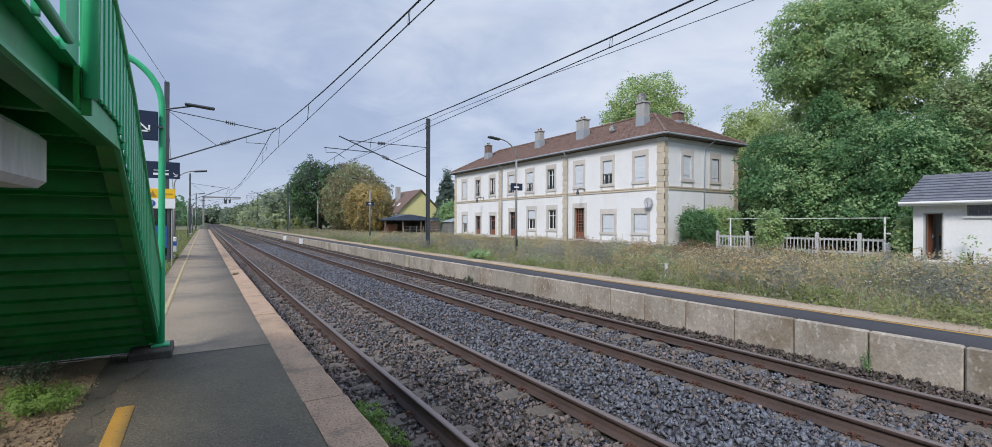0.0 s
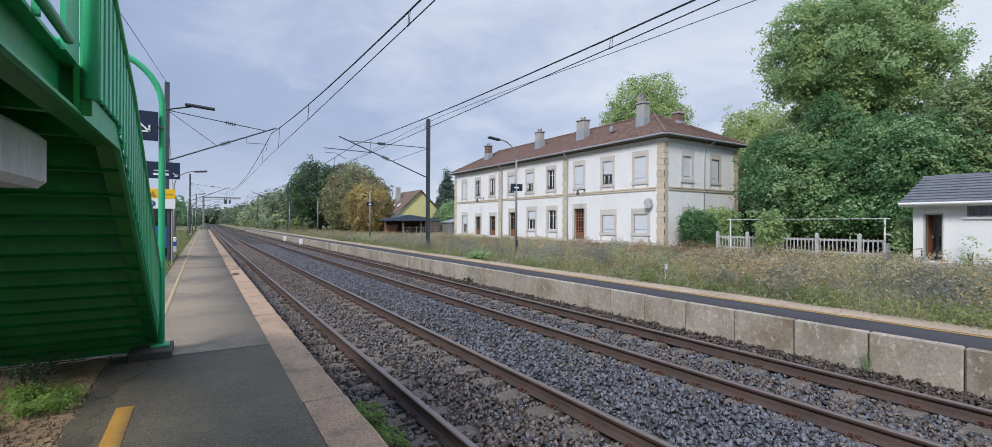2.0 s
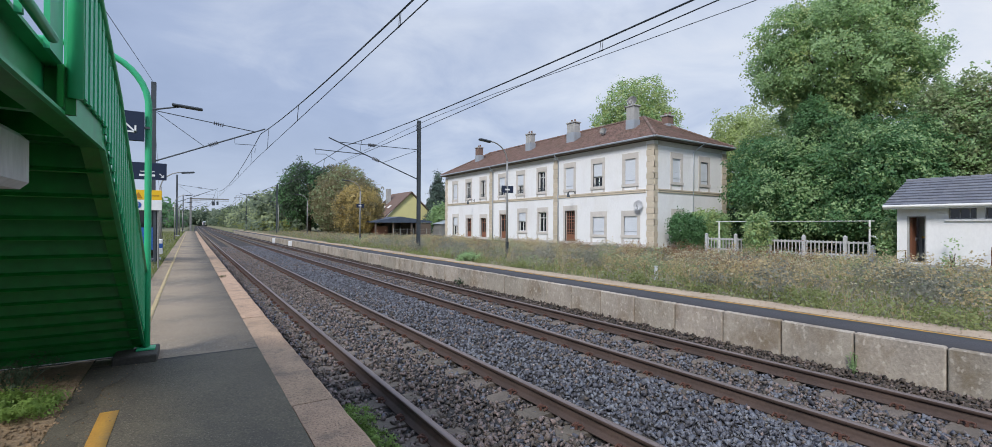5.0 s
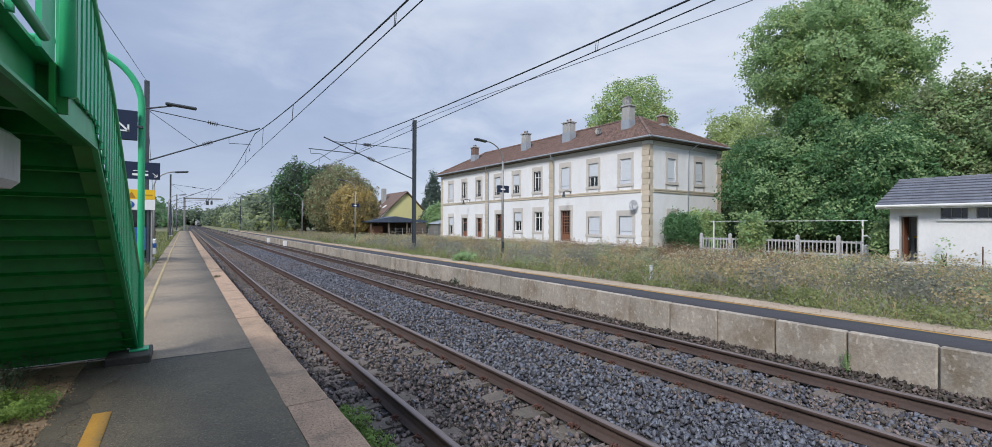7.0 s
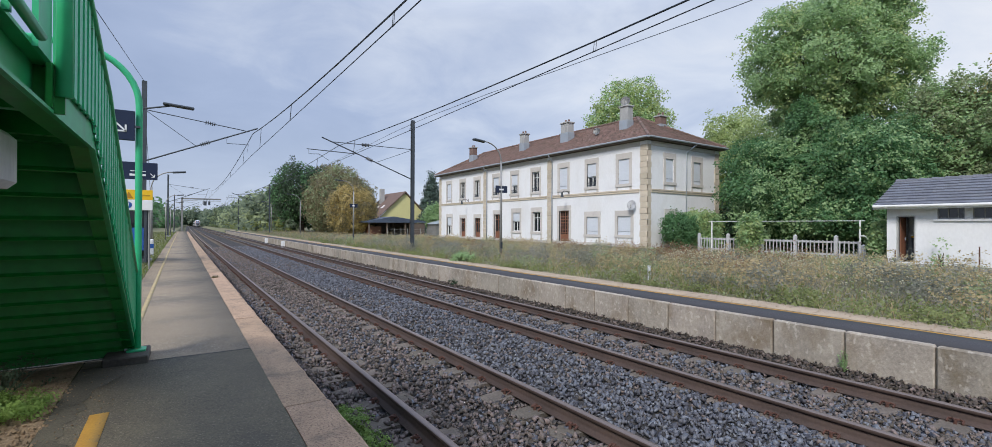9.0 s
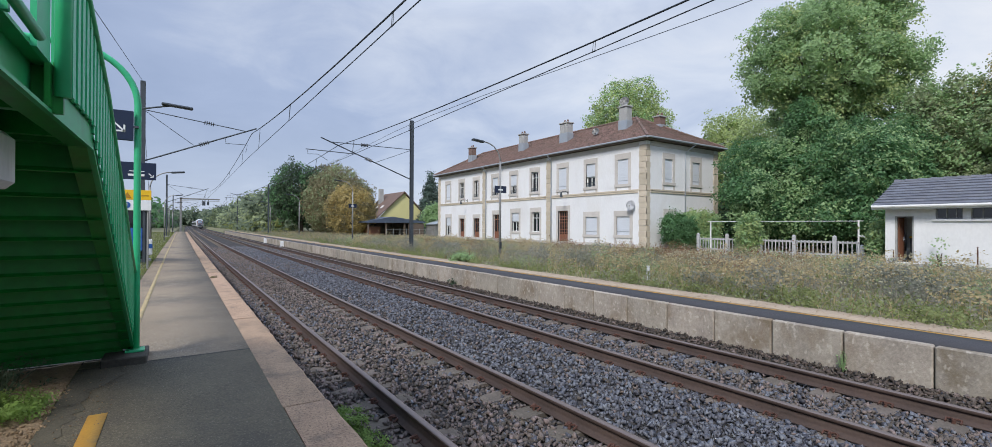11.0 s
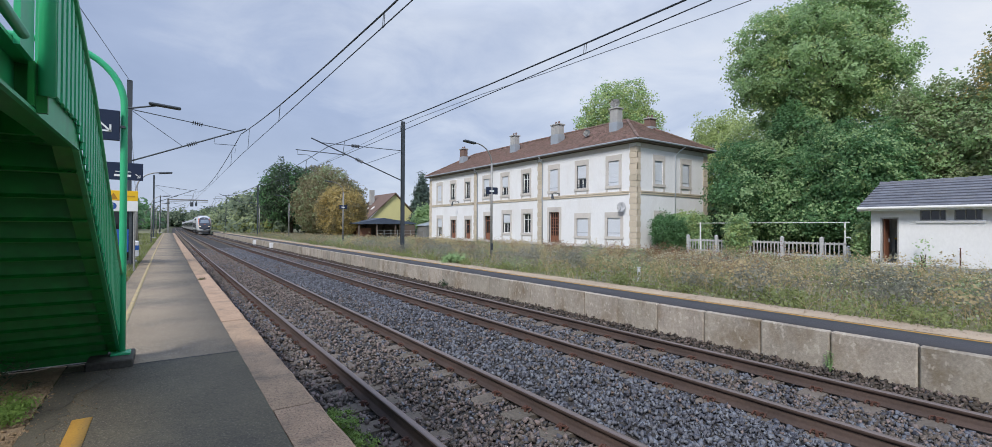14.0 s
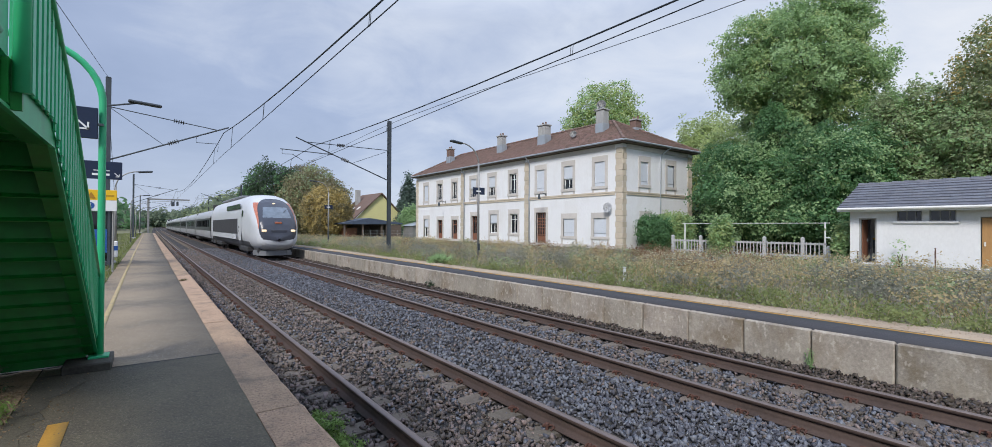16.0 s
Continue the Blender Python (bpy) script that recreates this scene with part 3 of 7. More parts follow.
def stones(name, mat, xs, ys, sizes, zs, label):
    """Sharp-edged broken stones: jittered wedges, turned at random."""
    n = len(xs)
    shape = (WEDGE[None] + RNG.uniform(-0.38, 0.38, (n, 6, 3))) * RNG.uniform(0.5, 1.15, (n, 1, 3))
    shape = np.einsum("nij,nkj->nki", random_turns(n), shape) * sizes[:, None, None]
    v = shape + np.stack([xs, ys, zs], 1)[:, None, :]
    f = (WEDGE_F[None] + (np.arange(n) * 6)[:, None, None]).reshape(-1, 3)
    tagged(part(name, arrays(name, v.reshape(-1, 3), f, mat), []), label, "ballast", kind="stuff")


def scatter(n, x0, x1, y0, y1, power):
    ys = y0 + (y1 - y0) * RNG.random(n) ** power
    return RNG.uniform(x0, x1, n), ys


def strip_gravel():
    m = 4500
    ys = -8 + 60 * RNG.random(m) ** 1.6
    xs = 9.13 + 1.0 * RNG.random(m) ** 0.8
    stones("strip_gravel", SAND, xs + np.where(ys > 0, ys ** 2 / 40500, 0), ys, RNG.uniform(0.006, 0.022, m), np.interp(xs, [9.1, 9.6, 10.2], [PZ2 + 0.004, PZ2, PZ2 - 0.04]), "loose sandy gravel beside the far platform")


strip_gravel()


def ballast():
    xs, ys = scatter(102000, 1.2, 8.03, 0.8, 50, 2.0)
    size = RNG.uniform(0.018, 0.040, len(xs)) * (1 + 0.010 * ys)
    z = np.interp(xs, BED_X, BED_Z) + RNG.uniform(-0.03, 0.040, len(xs)) + 0.008
    near_rail = np.min(np.abs(xs[:, None] - np.array([X1, X1 + GAUGE, X3, X3 + GAUGE])[None]), axis=1)
    keep = near_rail > 0.10
    # sleepers stand clear of the stones round the rails
    ph = np.where(xs < 4.6, 0.12, 0.30)
    off = np.abs((ys - 0.6 - ph + 0.3) % 0.6 - 0.3)
    keep &= ~((off < 0.12) & (near_rail < 0.36) & (RNG.random(len(xs)) < np.where(xs < 2.05, 0.35, np.where(xs < 4.6, 0.75, 0.92))))
    patch = np.sin(ys * 0.35 + xs * 1.7) * 0.12
    grey = np.clip(np.interp(xs, [1.2, 3.5, 3.9, 5.6, 6.0, 7.2, 7.6, 8.0], [0.12, 0.14, 0.85, 0.95, 0.5, 0.45, 0.05, 0.0]) + patch, 0, 1)
    is_grey = RNG.random(len(xs)) < grey
    # stones past the far rail take the colour darkened for shade
    shade_strip = (xs > 7.25) & (RNG.random(len(xs)) < 0.85)
    is_grey &= ~shade_strip
    for sel, name, mat, lab in ((is_grey, "blue_grey_ballast", STONES_GREY, "loose blue-grey crushed ballast stones"), (~is_grey & ~shade_strip, "brown_ballast", STONES_BROWN, "loose brownish crushed ballast stones"), (shade_strip, "soiled_ballast", STONES_SHADED, "dark soiled ballast stones along the platform wall")):
        k = keep & sel
        stones(name, mat, xs[k], ys[k], size[k], z[k], lab)


ballast()

# ------------------------------------------------------------ the old station building
BX0, BX1, BY0, BY1 = 27.19, 36.0, 21.62, 53.5
BG, BTOP = 0.38, 8.0
UP_Y = [50.9, 47.6, 44.4, 40.65, 37.4, 34.1, 30.3, 27.0, 23.72]
# ground floor openings: y, half width, sill, head, kind
LOW = [(50.8, 0.55, 0.75, 2.9, "half"), (47.5, 0.55, 0.5, 2.75, "door"), (44.3, 0.55, 0.5, 2.75, "door"), (40.4, 0.55, 0.6, 3.1, "glass_door"),
       (37.1, 0.57, 1.40, 3.20, "half"), (33.97, 0.57, 1.40, 3.20, "window"), (30.23, 0.62, 0.5, 3.25, "wood"), (26.9, 0.62, 1.28, 2.68, "shut"), (23.67, 0.62, 1.30, 2.68, "shut")]
STYLE_UP = ["shut", "window", "flowers", "half", "half", "window", "shut", "half", "shut"]


def wall_with_holes(bm, u0, u1, z0, z1, holes, thick, place):
    """A wall panel cut into a grid round its openings; place(u, depth, z) gives the point."""
    us = sorted({u0, u1, *[h[0] for h in holes], *[h[1] for h in holes]})
    zs = sorted({z0, z1, *[h[2] for h in holes], *[h[3] for h in holes]})
    def solid(i, j):
        if not (0 <= i < len(us) - 1 and 0 <= j < len(zs) - 1):
            return False
        cu, cz = (us[i] + us[i + 1]) / 2, (zs[j] + zs[j + 1]) / 2
        return not any(h[0] < cu < h[1] and h[2] < cz < h[3] for h in holes)
    vs = {}
    def v(i, d, j):
        k = (i, d, j)
        if k not in vs:
            vs[k] = bm.verts.new(place(us[i], d * thick, zs[j]))
        return vs[k]
    for i in range(len(us) - 1):
        for j in range(len(zs) - 1):
            if not solid(i, j):
                continue
            for d in (0, 1):
                bm.faces.new((v(i, d, j), v(i + 1, d, j), v(i + 1, d, j + 1), v(i, d, j + 1)))
            for di, dj, e in ((-1, 0, ((i, j), (i, j + 1))), (1, 0, ((i + 1, j), (i + 1, j + 1))), (0, -1, ((i, j), (i + 1, j))), (0, 1, ((i, j + 1), (i + 1, j + 1)))):
                if not solid(i + di, j + dj):
                    (a, b), (c, d2) = e
                    bm.faces.new((v(a, 0, b), v(c, 0, d2), v(c, 1, d2), v(a, 1, b)))
    bmesh.ops.recalc_face_normals(bm, faces=bm.faces[:])
    return bm


def opening(house, kind, u, half, z0, z1, place, low):
    """Stone surround, frame, panes and shutter of one opening; place(u, out, z) with out metres proud of the wall."""
    def slab(u0, u1, o0, o1, a, b, bm=None):
        bm = bm or bmesh.new()
        ps = [place(p, q, r) for p in (u0, u1) for q in (o0, o1) for r in (a, b)]
        xs, ys, zs = zip(*ps)
        return box(bm, min(xs), min(ys), min(zs), max(xs), max(ys), max(zs))
    win = new("door" if kind in ("door", "wood", "glass_door") else "window")
    win.parent = house
    # surround: lintel, two jambs, sill
    w, head = 0.26, 0.42
    bottom = max(z0 - (0.20 if z0 > 1 else 0), BG)
    part("lintel", slab(u - half - w, u + half + w, -0.1, 0.035, z1, z1 + head), STONE_TRIM, win, "pale limestone lintel block")
    for s in (-1, 1):
        a, b = sorted((u + s * half, u + s * (half + w)))
        part("jamb", slab(a, b, -0.1, 0.03, bottom, z1), STONE_TRIM, win, "pale limestone jamb")
    if z0 > 0.9:
        part("sill", slab(u - half - w - 0.03, u + half + w + 0.03, -0.1, 0.075, z0 - 0.20, z0), STONE_TRIM, win, "projecting limestone sill")
        for s in (-1, 1):
            a, b = sorted((u + s * (half + 0.05), u + s * (half + w)))
            lo = BG if low else 4.62
            if z0 - 0.22 > lo + 0.05:
                part("apron", slab(a, b, -0.05, 0.022, lo, z0 - 0.204), STONE_TRIM, win)
    def ribbed(a, b):
        """A lowered roller shutter: one folded sheet with a groove between its slats."""
        bm = bmesh.new()
        n = max(2, int((b - a) / 0.12))
        h = (b - a) / n
        rows = [(a, -0.085)]
        for k in range(n):
            rows += [(a + k * h + 0.001, -0.050), (a + (k + 1) * h - 0.008, -0.048), (a + (k + 1) * h - 0.003, -0.058)]
        rows.append((b, -0.085))
        last = None
        for zz, o in rows:
            row = [bm.verts.new(place(uu, o, zz)) for uu in (u - half, u + half)]
            if last:
                bm.faces.new((last[0], last[1], row[1], row[0]))
            last = row
        return bm
    if kind in ("shut",):
        part("roller_shutter", ribbed(z0, z1), SHUTTER, win, "closed pale grey roller shutter")
        part("shutter_bar", slab(u - half, u + half, -0.044, -0.03, z0 + 0.25, z0 + 0.28), ZINC, win)
        return
    # frame and panes
    dark = kind in ("door", "wood", "glass_door")
    bm = bmesh.new()
    fz1 = z1
    if kind == "half":
        fz1 = z1 - (z1 - z0) * (0.45 if low else 0.55)
        part("roller_shutter", ribbed(fz1, z1), SHUTTER, win, "half-lowered white roller shutter")
    e = 0.07
    for a, b in ((u - half, u - half + e), (u - 0.04, u + 0.04), (u + half - e, u + half)):
        slab(a, b, -0.22, -0.15, z0, fz1, bm)
    for a, b in ((z0, z0 + e), (fz1 - e, fz1)):
        slab(u - half + e, u + half - e, -0.22, -0.155, a, b, bm)
    if kind == "window":
        slab(u - half + e, u + half - e, -0.22, -0.16, z1 - 0.55, z1 - 0.50, bm)
    if dark:
        zt = z1 - 0.55
        slab(u - half + e, u + half - e, -0.22, -0.156, zt, zt + 0.08, bm)
        slab(u - half + e, u + half - e, -0.21, -0.165, z0, z0 + 0.75, bm)
        if kind == "wood":
            for k in range(5):
                zz = z0 + 0.85 + k * 0.28
                slab(u - half + e, u + half - e, -0.21, -0.16, zz, zz + 0.06, bm)
            for s in (-0.3, 0.3):
                slab(u + s - 0.04, u + s + 0.04, -0.21, -0.158, z0, z1, bm)
    part("frame", bm, WOOD if dark else FRAME_WHITE, win, "varnished brown timber frame" if dark else "white casement frame")
    for s in (-1, 1):
        a, b = sorted((u + s * 0.04, u + s * (half - e)))
        part("pane", slab(a, b, -0.195, -0.185, z0 + 0.02, fz1 - 0.02), GLASS, win, "dark reflecting window pane")
    if kind in ("flowers", "half", "window") and not low:
        bm = bmesh.new()
        for zz in (z0 + 0.10, z0 + 0.32):
            slab(u - half, u + half, 0.0, 0.025, zz, zz + 0.025, bm)
        for k in range(9):
            uu = u - half + (k + 0.5) * 2 * half / 9
            slab(uu - 0.008, uu + 0.008, 0.004, 0.02, z0 + 0.02, z0 + 0.32, bm)
        part("window_rail", bm, STEEL_DARK, win, "thin wrought iron window rail")


def quoin_column(house, place, u0, u1, z0, z1, step=0.42):
    n = int(round((z1 - z0) / step))
    h = (z1 - z0) / n
    for k in range(n):
        ins = 0.0 if k % 2 == 0 else 0.05
        a, b = u0 + ins, u1 - ins
        ps = [place(p, q, r) for p in (a, b) for q in (-0.05, 0.045) for r in (z0 + k * h + 0.006, z0 + (k + 1) * h - 0.006)]
        xs, ys, zs = zip(*ps)
        part("quoin_block", box(bmesh.new(), min(xs), min(ys), min(zs), max(xs), max(ys), max(zs), bevel=0.012), QUOIN, house)


def station():
    house = thing("station_building", (0, 0, 0), "two-storey white rendered station house with limestone trim and red hipped roof", "building")
    front = lambda u, o, z: (BX0 - o, u, z)
    end = lambda u, o, z: (u, BY0 - o, z)
    fholes = [(y - 0.5, y + 0.5, 5.06, 6.90) for y in UP_Y] + [(y - h, y + h, a, b) for y, h, a, b, k in LOW]
    part("wall_front", wall_with_holes(bmesh.new(), BY0, BY1, BG - 0.3, BTOP, fholes, 0.45, lambda u, d, z: (BX0 + d, u, z)), RENDER_WHITE, house, "white lime-rendered front wall")
    ENDW = [(29.70, 0.46, 5.16, 6.87), (33.05, 0.46, 5.16, 6.87), (29.86, 0.48, 1.3, 2.8), (34.9, 0.45, 0.5, 2.6)]
    part("wall_end", wall_with_holes(bmesh.new(), BX0 + 0.45, BX1 - 0.45, BG - 0.3, BTOP, [(u - h, u + h, a, b) for u, h, a, b in ENDW], 0.45, lambda u, d, z: (u, BY0 + d, z)), RENDER_WHITE, house, "white lime-rendered end wall")
    part("wall_back", boxes((BX1 - 0.45, BY0, BG - 0.3, BX1, BY1, BTOP)), RENDER_WHITE, house)
    part("wall_far", boxes((BX0 + 0.45, BY1 - 0.45, BG - 0.3, BX1 - 0.45, BY1, BTOP)), RENDER_WHITE, house)
    part("upper_floor", boxes((BX0 + 0.5, BY0 + 0.5, 4.2, BX1 - 0.5, BY1 - 0.5, 4.4)), DARK_HOLE, house)
    part("inner_partition", boxes((BX0 + 1.6, BY0 + 0.6, BG, BX0 + 1.7, BY1 - 0.6, BTOP)), DARK_HOLE, house)
    for y, s in zip(UP_Y, STYLE_UP):
        opening(house, s, y, 0.5, 5.06, 6.90, front, False)
    for y, h, a, b, k in LOW:
        opening(house, k, y, h, a, b, front, True)
    for (u, h, a, b), k, low in zip(ENDW, ("shut", "shut", "shut", "door"), (False, False, True, True)):
        opening(house, k, u, h, a, b, end, low)
    # quoins and pilasters
    quoin_column(house, front, BY0 - 0.045, BY0 + 0.62, BG, BTOP - 0.25)
    quoin_column(house, front, 31.82, 32.45, BG, BTOP - 0.25)
    quoin_column(house, front, 42.45, 43.1, BG, BTOP - 0.25)
    quoin_column(house, front, BY1 - 0.6, BY1 + 0.04, BG, BTOP - 0.25)
    quoin_column(house, end, BX0 - 0.04, BX0 + 0.42, BG, BTOP - 0.25)
    quoin_column(house, end, BX1 - 0.62, BX1 + 0.04, BG, BTOP - 0.25)
    # string course, cornice, plinth
    spans = [(BY0 + 0.66, 31.80), (32.47, 42.43), (43.12, BY1 - 0.62)]
    for a, b in spans:
        part("string_course", boxes((BX0 - 0.06, a, 4.36, BX0 + 0.1, b, 4.50), (BX0 - 0.09, a, 4.503, BX0 + 0.1, b, 4.60)), QUOIN, house, "sandstone string course")
        part("cornice", boxes((BX0 - 0.05, a, BTOP - 0.32, BX0 + 0.1, b, BTOP)), STONE_TRIM, house, "limestone cornice band")
        part("plinth", boxes((BX0 - 0.05, a, BG - 0.2, BX0 + 0.1, b, BG + 0.28)), STONE_TRIM, house)
    part("string_course", boxes((BX0 + 0.45, BY0 - 0.06, 4.36, BX1 - 0.64, BY0 + 0.1, 4.50), (BX0 + 0.45, BY0 - 0.09, 4.503, BX1 - 0.64, BY0 + 0.1, 4.60)), QUOIN, house)
    part("cornice", boxes((BX0 + 0.44, BY0 - 0.05, BTOP - 0.32, BX1 - 0.64, BY0 + 0.1, BTOP)), STONE_TRIM, house)
    # hipped roof in courses of tiles
    ov = 0.48
    ex0, ex1, ey0, ey1, ez = BX0 - ov, BX1 + ov, BY0 - ov, BY1 + ov, 8.20
    cx, rz = (BX0 + BX1) / 2, 10.95
    ry0, ry1 = ey0 + 5.0, ey1 - 4.0
    part("eave_board", boxes((ex0, ey0, ez - 0.16, ex1, ey1, ez - 0.02)), SOFFIT, house, "dark brown timber eave")
    def slope(a, b, c, d, rows, cols, name):
        """Tiles on the quad a b (eave) c d (ridge, over b and a)."""
        a, b, c, d = map(Vector, (a, b, c, d))
        nrm = (b - a).cross(d - a).normalized()
        if nrm.z < 0:
            nrm = -nrm
        vs, fs = [], []
        full = (b - a).length
        for r in range(rows):
            t0, t1 = r / rows, (r + 1.12) / rows
            l0, r0, l1, r1 = a.lerp(d, t0), b.lerp(c, t0), a.lerp(d, min(t1, 1)), b.lerp(c, min(t1, 1))
            n = max(1, int(cols * (r0 - l0).length / full))
            for k in range(n):
                s0, s1 = (k + 0.02) / n, (k + 0.98) / n
                lift = 0.035 + 0.012 * random.random()
                p = [l0.lerp(r0, s0) + nrm * lift, l0.lerp(r0, s1) + nrm * lift, l1.lerp(r1, s1) + nrm * 0.01, l1.lerp(r1, s0) + nrm * 0.01]
                q = [l0.lerp(r0, s0) + nrm * 0.0, l0.lerp(r0, s1) + nrm * 0.0]
                i = len(vs)
                vs += [tuple(w) for w in p + q]
                fs += [(i, i + 1, i + 2, i + 3), (i + 4, i + 5, i + 1, i)]
        me = arrays(name, vs, fs, TILE_RED)
        tagged(part(name, me, [], house), "weathered red-brown clay roof tiles", kind="stuff")
    A, B, C, D = (ex0, ey0, ez), (ex1, ey0, ez), (ex1, ey1, ez), (ex0, ey1, ez)
    R0, R1 = (cx, ry0, rz), (cx, ry1, rz)
    bm = bmesh.new()
    va, vb, vc, vd, r0, r1 = [bm.verts.new(p) for p in (A, B, C, D, R0, R1)]
    for f in ((va, vd, r1, r0), (vb, va, r0), (vc, vb, r0, r1), (vd, vc, r1), (va, vb, vc, vd)):
        bm.faces.new(f)
    bmesh.ops.recalc_face_normals(bm, faces=bm.faces[:])
    part("roof", bm, TILE_RED, house, "hipped roof of weathered red-brown clay tiles")
    slope(D, A, R0, R1, 22, 150, "roof_tiles")
    slope(A, B, R0, R0, 22, 46, "roof_tiles")
    for p, q in ((R0, R1), (A, R0), (B, R0), (D, R1)):
        bm = bmesh.new()
        n = int((Vector(q) - Vector(p)).length / 0.4)
        for k in range(n):
            rod(bm, Vector(p).lerp(Vector(q), k / n) + Vector((0, 0, 0.03)), Vector(p).lerp(Vector(q), (k + 1.05) / n) + Vector((0, 0, 0.05)), 0.10, 0.12, n=7)
        part("ridge_tiles", bm, TILE_RED, house, "half-round ridge tiles")
    part("gutter", rods(((ex0 - 0.05, ey0, ez - 0.03), (ex0 - 0.05, ey1, ez - 0.03), 0.07)), ZINC, house, "zinc gutter along the front eave")
    part("gutter", rods(((ex0, ey0 - 0.05, ez - 0.03), (ex1, ey0 - 0.05, ez - 0.03), 0.07)), ZINC, house)
    for y in (31.7, 42.3):
        bm = pipe(bmesh.new(), [(ex0 - 0.05, y, ez - 0.05), (ex0 + 0.05, y, ez - 0.3), (BX0 - 0.09, y, ez - 0.6), (BX0 - 0.09, y, 4.8), (BX0 - 0.13, y, 4.45), (BX0 - 0.09, y, 4.2), (BX0 - 0.09, y, BG)], 0.05)
        part("downpipe", bm, ZINC, house, "grey zinc downpipe", smooth=True)
    bm = pipe(bmesh.new(), [(32.3, ey0 - 0.05, ez - 0.05), (31.9, BY0 - 0.2, ez - 0.45), (31.6, BY0 - 0.09, ez - 0.75), (31.6, BY0 - 0.09, BG)], 0.05)
    part("downpipe", bm, SHUTTER, house, smooth=True)
    # chimneys: y, x, width along y, width along x, foot, top, brick?
    for y, x, wy, wx, z0, z1, mat, cap in ((49.3, 29.6, 0.85, 0.6, 8.9, 11.3, TILE_RED, 1), (38.9, 29.5, 0.8, 0.6, 8.9, 11.3, CONCRETE, 1), (32.4, 29.5, 1.0, 0.7, 8.9, 11.3, CONCRETE, 1), (25.5, 29.5, 0.78, 0.65, 8.8, 11.4, CONCRETE, 0), (24.9, 33.0, 0.6, 0.75, 8.8, 10.95, TILE_RED, 1)):
        ch = new("chimney")
        ch.parent = house
        tagged(ch, "rendered grey chimney stack" if mat is CONCRETE else "red brick chimney stack")
        part("shaft", boxes((x - wx / 2, y - wy / 2, z0, x + wx / 2, y + wy / 2, z1), bevel=0.02), mat, ch)
        part("flashing", boxes((x - wx / 2 - 0.03, y - wy / 2 - 0.03, z0, x + wx / 2 + 0.03, y + wy / 2 + 0.03, z0 + 1.55)), ZINC, ch, "grey zinc flashing")
        part("cap", boxes((x - wx / 2 - 0.08, y - wy / 2 - 0.08, z1, x + wx / 2 + 0.08, y + wy / 2 + 0.08, z1 + 0.12), bevel=0.02), CONCRETE, ch)
        if cap:
            for s in (-0.2, 0.2):
                part("chimney_pot", rods(((x, y + s, z1 + 0.12), (x, y + s, z1 + 0.38), 0.10, 0.085)), TILE_RED, ch, "clay chimney pot")
    return house


STATION = station()


def dish(name, at, r, label, arm=0.35):
    t = thing(name, at, label, "antenna")
    bm = bmesh.new()
    rings = []
    for k in range(5):
        rr = r * k / 4 or 0.001
        rings.append([bm.verts.new((rr * math.cos(a * math.tau / 18), rr * math.sin(a * math.tau / 18) * 1.08, 0.28 * rr * rr / r)) for a in range(18)])
    for p, q in zip(rings, rings[1:]):
        for a in range(18):
            bm.faces.new((p[a], p[(a + 1) % 18], q[(a + 1) % 18], q[a]))
    bmesh.ops.solidify(bm, geom=bm.faces[:], thickness=0.02)
    part("reflector", bm, DISH_WHITE if "white" in label else STEEL_GREY, t, smooth=True)
    part("feed_arm", rods(((0, -r * 0.9, 0.1), (0, -0.1, r * 0.9), 0.010), ((0, -0.14, r * 0.88), (0, -0.02, r * 0.95), 0.028)), STEEL_GREY, t)
    part("bracket", rods(((0, 0, 0), (0, 0, -arm), 0.02)), STEEL_GREY, t)
    return t


dish("satellite_dish", pose(26.95, 22.75, 3.45) @ Euler((radians(78), 0, radians(-70))).to_matrix().to_4x4(), 0.33, "white satellite dish on the station front wall", 0.3)
dish("satellite_dish", pose(29.4, 25.5, 11.85) @ Euler((radians(75), 0, radians(-60))).to_matrix().to_4x4(), 0.38, "grey satellite dish on top of a chimney", 0.3)
dish("satellite_dish", pose(29.0, 28.2, 9.85) @ Euler((radians(70), 0, radians(-65))).to_matrix().to_4x4(), 0.30, "grey satellite dish on the tiled roof", 0.35)


def wall_lamp(y, z):
    t = thing("wall_lamp", (BX0, y, z), "dark curved-arm lamp on the station front", "lamp", "wall lamps on the station")
    part("arm", pipe(bmesh.new(), [(0, 0, 0), (-0.3, -0.05, 0.12), (-0.7, -0.12, 0.12), (-0.95, -0.18, 0.0)], 0.025), STEEL_DARK, t)
    part("shade", rods(((-0.95, -0.18, 0.0), (-0.95, -0.18, -0.4), 0.06, 0.14)), STEEL_DARK, t)
    part("wall_plate", boxes((-0.03, -0.08, -0.2, 0.0, 0.08, 0.2)), STEEL_GREY, t)


wall_lamp(29.6, 4.72)
wall_lamp(46.3, 4.72)

# ------------------------------------------------------------ footbridge stairs beside the camera
SX0, SX1 = -2.15, -0.455      # left and right faces of the flight
FY, FZ = 7.2, 0.46            # foot of the flight (underside)
KY, KZ = 3.77, 2.43           # where the flight meets the landing (underside)
SLOPE = (KZ - FZ) / (FY - KY)


def under(y):
    return FZ + (FY - y) * SLOPE if y > KY else KZ


def rail_z(y):
    return float(np.interp(y, [-3, 2.4, 3.15, 4.4, 7.2], [3.46, 3.46, 3.36, 2.90, 1.32]))


